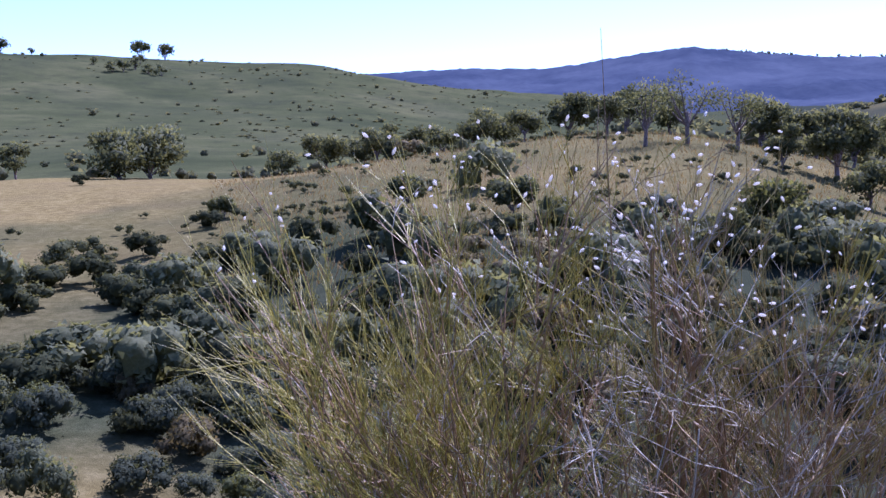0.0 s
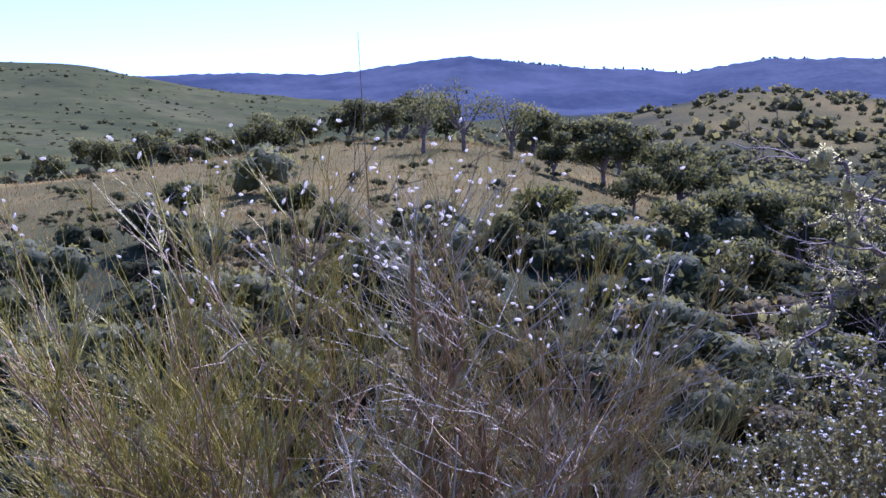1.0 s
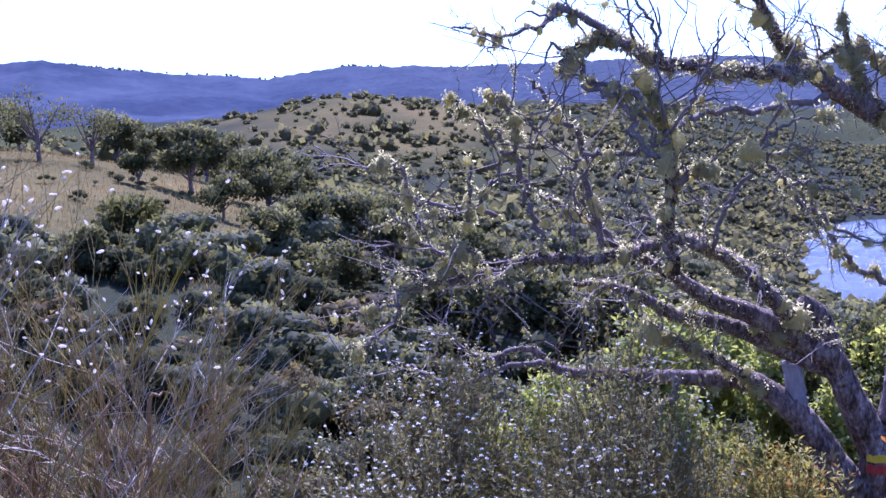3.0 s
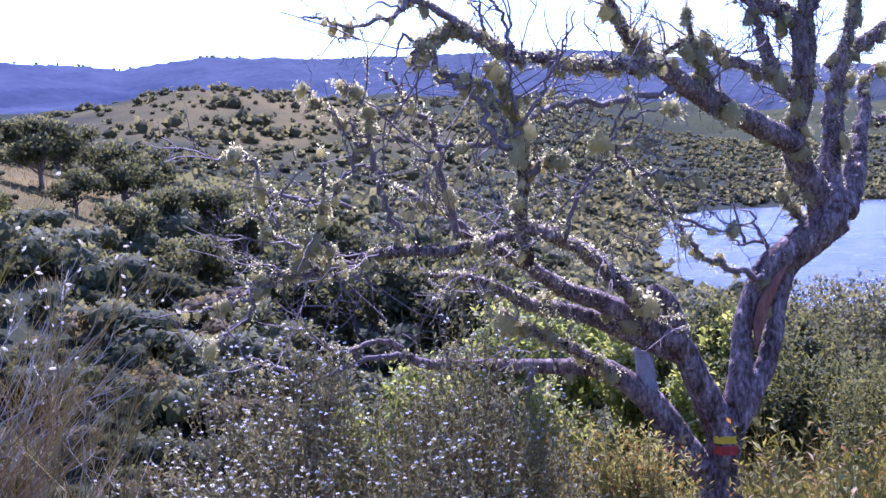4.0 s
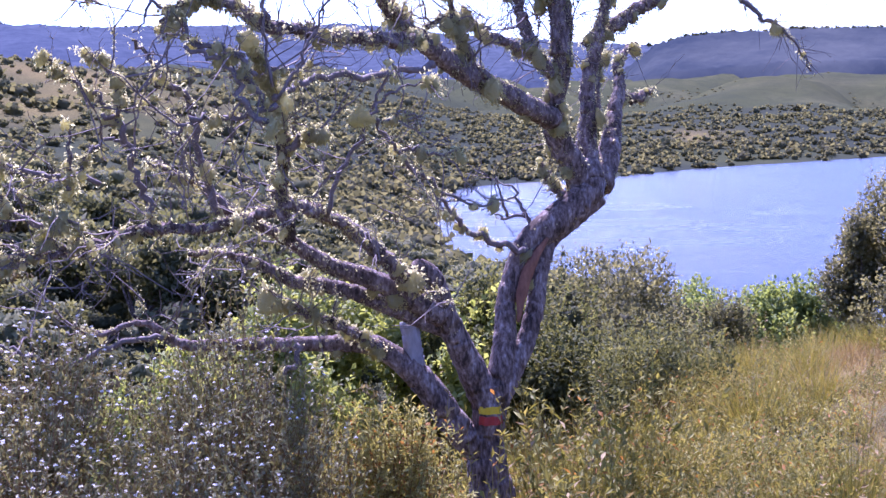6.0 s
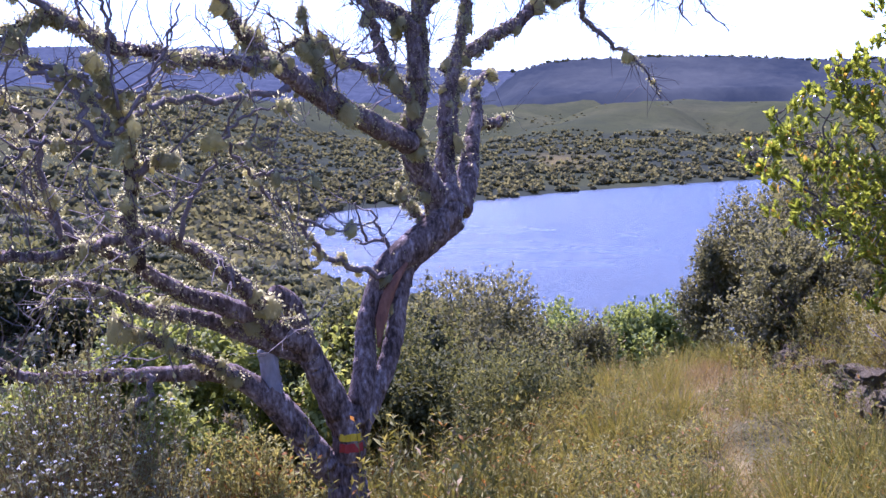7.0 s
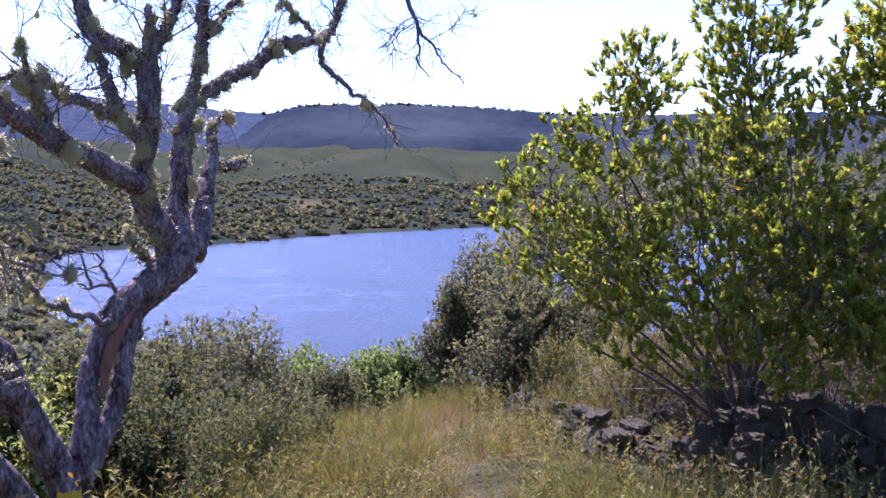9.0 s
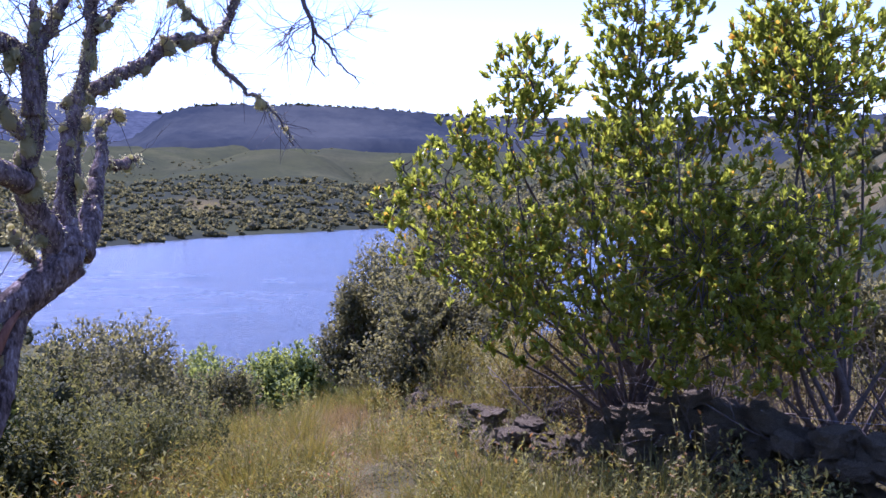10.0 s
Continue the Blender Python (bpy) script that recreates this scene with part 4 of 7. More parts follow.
def limb(name, line, radii, share):
    """One limb of the tree, from thick to thin."""
    h = Heap()
    thick = radii[0] > 0.02
    c = curve_through(line, 9 if thick else 4)
    k = np.random.default_rng(len(tree_spots) + 3)
    c[1:-1] += k.normal(size=(len(c) - 2, 3)) * (0.0025 if radii[0] > 0.04 else min(0.008, radii[-1] * 1.5 + 0.002))
    tube(h, c, radii, 16 if thick else 6, 0.025 if thick else 0.1, 0, len(tree_spots))
    part(name, h, PALE_WOOD if name == "stub" else (BARK if thick else TWIG), tree, smooth=True)
    way = unit(np.gradient(c, axis=0))
    rr = np.interp(np.linspace(0, 1, len(c)), np.linspace(0, 1, len(radii)), radii)
    for i in range(len(c)):
        tree_spots.append((c[i], way[i], rr[i], share))


limb("trunk", [(4.53, 3.28, -0.73), (4.53, 3.28, -0.40), (4.51, 3.30, -0.20), (4.50, 3.30, -0.02), (4.51, 3.28, 0.12), (4.50, 3.29, 0.27)], [0.135, 0.11, 0.0795, 0.0958], 0.00)
limb("limb", [(4.52, 3.27, 0.18), (4.58, 3.25, 0.34), (4.63, 3.26, 0.50), (4.67, 3.28, 0.64), (4.74, 3.26, 0.80), (4.81, 3.23, 0.92), (4.92, 3.15, 1.02), (5.02, 3.08, 1.11), (5.10, 3.03, 1.19), (5.12, 3.08, 1.30)], [0.0708, 0.0483, 0.0807, 0.0587], 0.10)
limb("limb", [(4.54, 3.26, 0.15), (4.64, 3.23, 0.31), (4.72, 3.20, 0.44), (4.79, 3.19, 0.60), (4.86, 3.20, 0.79), (4.93, 3.18, 0.93), (5.05, 3.10, 1.05), (5.15, 3.04, 1.14)], [0.0625, 0.0486, 0.0464, 0.0648], 0.10)
limb("limb", [(5.10, 3.11, 1.16), (5.03, 3.09, 1.29), (4.94, 3.11, 1.41), (4.87, 3.10, 1.51), (4.81, 3.07, 1.61), (4.80, 3.01, 1.74), (4.80, 2.99, 1.87), (4.80, 2.97, 2.00), (4.78, 2.99, 2.16), (4.78, 2.97, 2.36)], [0.0647, 0.0623, 0.0388, 0.0167], 0.55)
limb("limb", [(5.18, 3.08, 1.18), (5.19, 3.12, 1.37), (5.22, 3.12, 1.54), (5.24, 3.14, 1.69), (5.29, 3.12, 1.86), (5.33, 3.11, 2.00), (5.38, 3.09, 2.20), (5.41, 3.09, 2.43)], [0.0712, 0.0418, 0.0334, 0.0154], 0.60)
limb("limb", [(5.24, 3.08, 1.19), (5.33, 3.08, 1.32), (5.41, 3.10, 1.43), (5.49, 3.13, 1.55), (5.57, 3.14, 1.69), (5.63, 3.19, 1.81), (5.73, 3.18, 1.90), (5.82, 3.18, 1.93)], [0.0778, 0.049, 0.0255, 0.0131], 0.80)
limb("branch", [(5.68, 3.21, 1.64), (5.78, 3.18, 1.63), (5.87, 3.15, 1.65), (5.95, 3.15, 1.67)], [0.0257, 0.0292, 0.023, 0.0099], 0.90)
limb("branch", [(5.37, 3.16, 1.54), (5.39, 3.18, 1.69), (5.43, 3.18, 1.81), (5.49, 3.16, 1.88)], [0.0245, 0.0215, 0.0186, 0.0094], 0.90)
limb("limb", [(4.78, 3.05, 1.54), (4.62, 3.07, 1.60), (4.45, 3.10, 1.67), (4.27, 3.13, 1.74), (4.11, 3.14, 1.81), (3.96, 3.13, 1.88), (3.82, 3.10, 1.93), (3.67, 3.09, 2.02), (3.54, 3.05, 2.12), (3.41, 3.01, 2.23)], [0.0556, 0.0493, 0.0362, 0.0135], 0.80)
limb("limb", [(3.75, 3.01, 1.89), (3.60, 3.03, 1.89), (3.47, 3.03, 1.89), (3.30, 3.05, 1.89), (3.16, 3.05, 1.91), (3.00, 3.06, 1.93)], [0.0259, 0.0248, 0.0215, 0.0189], 0.90)
limb("branch", [(4.74, 3.02, 1.75), (4.68, 3.07, 1.85), (4.64, 3.09, 1.95), (4.60, 3.10, 2.06), (4.55, 3.12, 2.21)], [0.0303, 0.033, 0.0246, 0.0163], 0.80)
limb("branch", [(4.63, 3.10, 1.86), (4.48, 3.12, 1.91), (4.33, 3.13, 1.96), (4.20, 3.12, 2.00), (4.07, 3.11, 2.00), (3.93, 3.10, 1.95)], [0.0219, 0.021, 0.0151, 0.0098], 0.90)
limb("branch", [(4.34, 3.07, 1.69), (4.26, 3.10, 1.79), (4.18, 3.11, 1.88), (4.12, 3.11, 1.99), (4.07, 3.10, 2.13)], [0.0208, 0.0232, 0.0177, 0.0101], 0.95)
limb("limb", [(5.33, 3.19, 1.90), (5.42, 3.14, 1.98), (5.53, 3.06, 2.06), (5.66, 2.96, 2.15), (5.75, 2.90, 2.23), (5.83, 2.87, 2.29), (5.94, 2.79, 2.31), (6.04, 2.70, 2.34), (6.12, 2.67, 2.43), (6.19, 2.64, 2.59)], [0.0397, 0.0347, 0.0292, 0.0167], 0.60)
limb("branch", [(6.10, 2.73, 2.34), (6.11, 2.76, 2.23), (6.16, 2.71, 2.14), (6.23, 2.62, 2.04), (6.29, 2.54, 1.98), (6.35, 2.46, 1.88), (6.40, 2.41, 1.74)], [0.0198, 0.0166, 0.01, 0.004], 0.60)
limb("branch", [(6.32, 2.38, 2.76), (6.40, 2.30, 2.48), (6.45, 2.27, 2.38), (6.51, 2.22, 2.31), (6.56, 2.19, 2.23), (6.64, 2.09, 2.11)], [0.0169, 0.0102, 0.0068, 0.0034], 0.00)
limb("branch", [(6.36, 2.28, 2.47), (6.43, 2.28, 2.33), (6.49, 2.32, 2.23), (6.57, 2.28, 2.15)], [0.01, 0.0084, 0.0068, 0.0034], 0.00)
limb("branch", [(3.95, 3.09, 1.79), (3.77, 3.09, 1.77), (3.59, 3.09, 1.75), (3.40, 3.09, 1.75), (3.22, 3.09, 1.73), (3.07, 3.05, 1.69), (2.94, 2.98, 1.66)], [0.0147, 0.0139, 0.0131, 0.0123], 0.50)
limb("limb", [(4.49, 3.30, 0.21), (4.41, 3.32, 0.37), (4.33, 3.33, 0.52), (4.26, 3.34, 0.65), (4.20, 3.33, 0.77), (4.14, 3.32, 0.85), (4.07, 3.33, 0.89)], [0.0791, 0.0602, 0.0533, 0.0417], 0.00)
limb("limb", [(4.34, 3.37, 0.56), (4.20, 3.42, 0.62), (4.05, 3.49, 0.70), (3.89, 3.55, 0.78), (3.73, 3.61, 0.84), (3.59, 3.65, 0.87), (3.47, 3.66, 0.94), (3.36, 3.66, 0.99), (3.22, 3.69, 1.04), (3.08, 3.71, 1.05)], [0.0605, 0.0367, 0.025, 0.0096], 0.50)
limb("limb", [(4.25, 3.35, 0.63), (4.05, 3.42, 0.77), (3.88, 3.47, 0.86), (3.70, 3.50, 0.93), (3.54, 3.51, 1.02), (3.39, 3.52, 1.11), (3.23, 3.53, 1.19), (3.09, 3.52, 1.25)], [0.0594, 0.0439, 0.0265, 0.0115], 0.40)
limb("limb", [(4.11, 3.36, 0.80), (3.99, 3.32, 0.85), (3.84, 3.32, 0.96), (3.69, 3.31, 1.06), (3.56, 3.28, 1.14), (3.41, 3.27, 1.20), (3.29, 3.23, 1.24), (3.15, 3.20, 1.28)], [0.0369, 0.0351, 0.0256, 0.0264], 0.60)
limb("limb", [(3.23, 3.26, 1.11), (3.17, 3.22, 1.27), (3.13, 3.17, 1.41), (3.09, 3.11, 1.49), (3.04, 3.06, 1.58), (2.98, 3.03, 1.66), (2.91, 2.99, 1.74), (2.85, 2.96, 1.80), (2.78, 2.92, 1.86)], [0.0271, 0.0236, 0.0122, 0.0039], 0.90)
limb("branch", [(3.10, 3.11, 1.47), (3.11, 3.06, 1.50), (3.12, 3.00, 1.53), (3.12, 2.96, 1.54)], [0.0172, 0.0149, 0.0127, 0.0084], 0.90)
limb("branch", [(2.88, 2.90, 1.64), (2.81, 2.96, 1.61), (2.72, 3.04, 1.60), (2.66, 3.09, 1.60), (2.62, 3.12, 1.56), (2.59, 3.15, 1.54)], [0.012, 0.01, 0.008, 0.004], 0.50)
limb("branch", [(2.88, 2.90, 1.66), (2.93, 2.85, 1.76), (2.96, 2.83, 1.83), (3.00, 2.79, 1.94), (3.03, 2.76, 2.05)], [0.006, 0.006, 0.005, 0.003], 0.00)
limb("branch", [(2.87, 2.91, 1.70), (2.86, 2.92, 1.85), (2.86, 2.92, 1.98), (2.86, 2.92, 2.10)], [0.006, 0.005, 0.004, 0.003], 0.00)
limb("branch", [(2.85, 2.93, 1.63), (2.82, 2.93, 1.68), (2.78, 2.94, 1.74), (2.76, 2.93, 1.78), (2.73, 2.93, 1.81), (2.67, 2.96, 1.85)], [0.01, 0.0099, 0.0059, 0.0039], 0.80)
limb("branch", [(3.41, 3.23, 1.19), (3.43, 3.15, 1.37), (3.46, 3.07, 1.50), (3.46, 3.01, 1.59), (3.46, 2.94, 1.69), (3.45, 2.90, 1.76)], [0.0115, 0.009, 0.0066, 0.0044], 0.20)
limb("branch", [(3.35, 3.01, 1.59), (3.40, 2.95, 1.59), (3.45, 2.90, 1.66), (3.49, 2.85, 1.70), (3.53, 2.80, 1.71), (3.57, 2.75, 1.71)], [0.0088, 0.0066, 0.0044, 0.0033], 0.20)
limb("branch", [(3.47, 3.02, 1.59), (3.55, 3.01, 1.49), (3.63, 2.99, 1.40), (3.72, 2.97, 1.33), (3.81, 2.93, 1.25), (3.92, 2.87, 1.20), (4.04, 2.81, 1.22)], [0.009, 0.0092, 0.0071, 0.0036], 0.30)
limb("branch", [(3.50, 2.99, 1.56), (3.56, 2.92, 1.59), (3.60, 2.87, 1.58)], [0.0067, 0.0067, 0.0045, 0.0045], 0.60)
limb("branch", [(3.62, 3.01, 1.45), (3.67, 2.95, 1.44), (3.72, 2.89, 1.42), (3.77, 2.82, 1.42)], [0.0092, 0.0092, 0.0069, 0.0034], 0.70)
limb("limb", [(3.19, 3.23, 1.25), (3.10, 3.32, 1.22), (3.00, 3.41, 1.19), (2.90, 3.50, 1.18), (2.80, 3.58, 1.19), (2.71, 3.64, 1.17), (2.64, 3.70, 1.14), (2.56, 3.76, 1.12), (2.45, 3.83, 1.12), (2.33, 3.90, 1.10)], [0.0201, 0.0202, 0.018, 0.0068], 0.60)
limb("branch", [(2.56, 3.77, 1.13), (2.49, 3.81, 1.22), (2.41, 3.86, 1.27), (2.38, 3.87, 1.34), (2.33, 3.90, 1.37), (2.25, 3.94, 1.34)], [0.0136, 0.0113, 0.0068, 0.0045], 0.60)
limb("branch", [(2.81, 3.60, 1.19), (2.80, 3.56, 1.30), (2.75, 3.55, 1.40), (2.71, 3.53, 1.51), (2.66, 3.51, 1.59), (2.59, 3.51, 1.63)], [0.0135, 0.0133, 0.013, 0.0086], 0.50)
limb("branch", [(3.09, 3.52, 1.22), (3.03, 3.52, 1.41), (2.99, 3.50, 1.60), (2.95, 3.48, 1.68), (2.89, 3.48, 1.72), (2.82, 3.49, 1.74), (2.80, 3.45, 1.79), (2.75, 3.45, 1.84), (2.69, 3.44, 1.89)], [0.0162, 0.0135, 0.0109, 0.0065], 0.40)
limb("branch", [(2.65, 3.53, 1.61), (2.61, 3.55, 1.69), (2.56, 3.57, 1.73), (2.50, 3.59, 1.77), (2.46, 3.61, 1.81), (2.43, 3.61, 1.84)], [0.0087, 0.0087, 0.0065, 0.0043], 0.90)
limb("branch", [(2.66, 3.52, 1.62), (2.66, 3.51, 1.72), (2.63, 3.52, 1.80), (2.59, 3.53, 1.83), (2.54, 3.54, 1.85)], [0.0087, 0.0087, 0.0065, 0.0043], 0.90)
limb("branch", [(2.72, 3.54, 1.51), (2.65, 3.58, 1.53), (2.60, 3.60, 1.51), (2.56, 3.61, 1.47), (2.54, 3.61, 1.42)], [0.0077, 0.0066, 0.0065, 0.0044], 0.30)
limb("branch", [(3.22, 3.54, 1.19), (3.12, 3.55, 1.29), (3.01, 3.58, 1.35), (2.89, 3.61, 1.42), (2.83, 3.59, 1.44)], [0.0165, 0.014, 0.0091, 0.0068], 0.70)
limb("branch", [(2.68, 3.69, 1.37), (2.61, 3.73, 1.41), (2.51, 3.80, 1.41), (2.42, 3.85, 1.44), (2.37, 3.88, 1.46)], [0.009, 0.009, 0.009, 0.0045], 0.50)
limb("branch", [(2.58, 3.75, 1.35), (2.57, 3.71, 1.48), (2.54, 3.66, 1.59)], [0.0113, 0.0111, 0.0066, 0.0066], 0.80)
limb("branch", [(2.42, 3.85, 1.42), (2.36, 3.85, 1.52), (2.30, 3.84, 1.61), (2.19, 3.86, 1.58)], [0.009, 0.0089, 0.0066, 0.0044], 0.70)
limb("branch", [(2.56, 3.77, 1.12), (2.60, 3.70, 1.20), (2.53, 3.71, 1.25), (2.43, 3.73, 1.27)], [0.0091, 0.0067, 0.0067, 0.0044], 0.70)
limb("branch", [(2.40, 3.86, 1.11), (2.29, 3.88, 1.05), (2.19, 3.90, 1.02), (2.08, 3.91, 1.01)], [0.0113, 0.009, 0.0089, 0.0044], 0.80)
limb("branch", [(2.46, 3.83, 1.11), (2.36, 3.88, 1.06), (2.32, 3.91, 0.98), (2.23, 3.95, 0.90), (2.13, 4.00, 0.85)], [0.0113, 0.0113, 0.0091, 0.0046], 0.80)
limb("limb", [(4.49, 3.32, -0.08), (4.41, 3.36, 0.00), (4.34, 3.39, 0.10), (4.28, 3.42, 0.21), (4.20, 3.46, 0.33), (4.13, 3.49, 0.41)], [0.0746, 0.073, 0.0687, 0.0599], 0.05)
limb("limb", [(4.16, 3.48, 0.38), (4.06, 3.55, 0.48), (3.95, 3.62, 0.53), (3.83, 3.69, 0.54), (3.64, 3.83, 0.56), (3.42, 3.98, 0.58), (3.28, 4.04, 0.60), (3.20, 4.06, 0.65), (3.14, 4.07, 0.71), (3.05, 4.10, 0.73), (2.93, 4.14, 0.70), (2.85, 4.16, 0.72), (2.81, 4.15, 0.77)], [0.0574, 0.0319, 0.0155, 0.005], 0.15)
limb("stub", [(4.18, 3.46, 0.35), (4.17, 3.47, 0.48), (4.16, 3.48, 0.61)], [0.0493, 0.0463, 0.0434, 0.0434], 0.00)
limb("branch", [(3.13, 3.99, 0.66), (3.04, 4.04, 0.67), (2.91, 4.12, 0.64), (2.80, 4.18, 0.59), (2.70, 4.23, 0.62), (2.60, 4.27, 0.68), (2.51, 4.31, 0.72)], [0.0153, 0.0127, 0.0101, 0.005], 0.20)
limb("branch", [(3.63, 3.70, 0.57), (3.62, 3.69, 0.49), (3.54, 3.73, 0.43), (3.45, 3.79, 0.39), (3.38, 3.82, 0.35), (3.28, 3.87, 0.33)], [0.0156, 0.013, 0.0078, 0.0052], 0.40)
limb("branch", [(4.00, 3.49, 0.51), (3.89, 3.53, 0.58), (3.81, 3.56, 0.63), (3.73, 3.58, 0.68), (3.63, 3.62, 0.73), (3.53, 3.66, 0.78), (3.46, 3.66, 0.84)], [0.0213, 0.0209, 0.0179, 0.01], 0.95)
limb("branch", [(4.85, 3.22, 0.98), (4.82, 3.25, 1.06), (4.81, 3.28, 1.14), (4.79, 3.31, 1.21)], [0.0144, 0.0115, 0.0086, 0.0057], 0.00)
limb("branch", [(4.83, 3.25, 1.05), (4.77, 3.33, 1.06), (4.73, 3.38, 1.07)], [0.0086, 0.0086, 0.0057, 0.0057], 0.00)
limb("branch", [(4.77, 3.33, 1.06), (4.71, 3.32, 1.17), (4.66, 3.31, 1.26)], [0.0086, 0.0071, 0.0042, 0.0042], 0.00)
limb("branch", [(5.03, 3.13, 1.10), (4.97, 3.16, 1.18), (4.92, 3.18, 1.24), (4.87, 3.19, 1.32)], [0.0204, 0.0203, 0.0202, 0.0114], 0.90)
limb("branch", [(4.74, 3.20, 0.89), (4.63, 3.25, 0.93), (4.51, 3.30, 0.99), (4.42, 3.33, 1.04), (4.33, 3.34, 1.12), (4.26, 3.33, 1.19)], [0.017, 0.0166, 0.0135, 0.008], 0.80)
limb("branch", [(2.99, 2.98, 1.90), (2.91, 3.02, 1.94), (2.83, 3.05, 1.99), (2.75, 3.08, 2.01), (2.67, 3.11, 1.98), (2.60, 3.12, 1.96)], [0.0227, 0.0245, 0.0161, 0.008], 0.90)
limb("branch", [(2.81, 3.01, 1.98), (2.73, 3.07, 2.04), (2.66, 3.11, 2.09), (2.60, 3.14, 2.12), (2.57, 3.15, 2.08), (2.52, 3.17, 2.05), (2.45, 3.21, 2.04), (2.39, 3.23, 2.01), (2.36, 3.24, 1.97)], [0.0162, 0.0141, 0.008, 0.003], 0.70)
limb("branch", [(2.39, 3.22, 2.02), (2.34, 3.26, 2.04), (2.30, 3.28, 2.06), (2.26, 3.31, 2.06)], [0.0059, 0.006, 0.005, 0.003], 0.50)
limb("branch", [(2.54, 3.11, 2.07), (2.48, 3.15, 2.11), (2.44, 3.18, 2.07)], [0.0049, 0.004, 0.0024, 0.0024], 0.20)
limb("branch", [(2.61, 3.12, 1.96), (2.56, 3.13, 1.99), (2.53, 3.14, 1.93), (2.49, 3.15, 1.89)], [0.006, 0.005, 0.004, 0.0024], 0.20)
limb("branch", [(2.61, 3.11, 1.96), (2.59, 3.14, 1.91), (2.59, 3.13, 1.87)], [0.008, 0.008, 0.004, 0.004], 0.80)
limb("branch", [(2.62, 3.11, 1.95), (2.64, 3.08, 1.91), (2.65, 3.06, 1.86), (2.70, 3.00, 1.84), (2.76, 2.94, 1.81), (2.79, 2.90, 1.74)], [0.008, 0.0079, 0.0099, 0.0098], 0.70)
limb("branch", [(2.62, 3.05, 1.84), (2.69, 2.98, 1.80), (2.74, 2.94, 1.74), (2.75, 2.93, 1.66), (2.79, 2.89, 1.59), (2.82, 2.86, 1.57)], [0.0079, 0.0098, 0.0117, 0.0117], 0.60)
limb("branch", [(2.93, 2.97, 1.94), (2.90, 2.98, 2.02), (2.87, 2.98, 2.08), (2.81, 3.01, 2.16)], [0.0072, 0.0061, 0.0061, 0.0041], 0.00)
limb("branch", [(2.82, 3.00, 2.00), (2.81, 3.01, 2.08), (2.81, 3.02, 2.16)], [0.0061, 0.0061, 0.0041, 0.0041], 0.00)
limb("limb", [(4.78, 3.00, 1.84), (4.78, 3.00, 2.06), (4.73, 3.07, 2.15), (4.65, 3.19, 2.23), (4.61, 3.23, 2.38), (4.58, 3.28, 2.55)], [0.05, 0.047, 0.04, 0.028], 0.80)
limb("limb", [(4.79, 2.99, 2.03), (4.80, 2.98, 2.13), (4.83, 2.93, 2.24), (4.87, 2.88, 2.38), (4.89, 2.84, 2.55)], [0.034, 0.03, 0.026, 0.018], 0.80)
limb("limb", [(5.40, 3.11, 2.12), (5.42, 3.09, 2.32), (5.42, 3.08, 2.49), (5.43, 3.06, 2.69)], [0.034, 0.036, 0.03, 0.022], 0.70)
limb("branch", [(5.40, 3.06, 2.31), (5.42, 3.02, 2.35), (5.48, 2.92, 2.49), (5.53, 2.83, 2.62)], [0.024, 0.022, 0.018, 0.012], 0.70)
limb("branch", [(6.03, 2.76, 2.36), (5.99, 2.84, 2.45), (5.94, 2.93, 2.56), (5.90, 3.00, 2.68)], [0.014, 0.013, 0.011, 0.008], 0.70)

# bare red wood where the bark has gone, and the painted trail mark
scar = Heap()
tube(scar, curve_through([(4.645, 3.19, 0.55), (4.69, 3.19, 0.70), (4.75, 3.165, 0.84), (4.83, 3.13, 0.95)], 5), [0.008, 0.028, 0.03, 0.008], 9, 0.25)
part("bare_wood", scar, RED_WOOD, tree, "reddish bare wood where bark has gone", smooth=True)


def paint_bar(name, z, high, material, label):
    """A band of paint over the side of the trunk that faces the path."""
    h = Heap()
    a = np.linspace(-0.68, 0.68, 9)
    cx, cy, r = 4.508, 3.282, 0.090
    base = math.atan2(-cy, 0.25 - cx) + 0.06
    v = []
    for zz in (z, z + high):
        for k, t in enumerate(a):
            rr = r + 0.004 * math.sin(k * 2.1 + zz * 40)
            v.append((cx + rr * math.cos(base + t), cy + rr * math.sin(base + t), zz + 0.002 * math.sin(k * 1.7)))
    f = [(k, k + 1, k + 10, k + 9) for k in range(8)]
    h.add(v, f)
    inner = [(cx + (x - cx) * 0.8, cy + (y - cy) * 0.8, zz) for x, y, zz in v]
    h.add(inner, [(k + 9, k + 10, k + 1, k) for k in range(8)])
    ring = list(range(9)) + list(range(17, 8, -1))
    h.add(np.array(v + inner), [(ring[k], ring[(k + 1) % 18], ring[(k + 1) % 18] + 18, ring[k] + 18) for k in range(18)])
    part(name, h, material, tree, label, smooth=False)


paint_bar("trail_mark_bar", 0.125, 0.036, YELLOW, "yellow painted trail mark")
paint_bar("trail_mark_bar", 0.070, 0.042, RED, "red painted trail mark")

# crooked branchlets between the limbs and the fine twigs
g = np.random.default_rng(76)
hold = [s for s in tree_spots if 0.006 < s[2] < 0.042 and s[0][2] > 0.55 and (s[0][0] < 5.0 or s[0][2] > 2.0)]
lines, radii = [], []
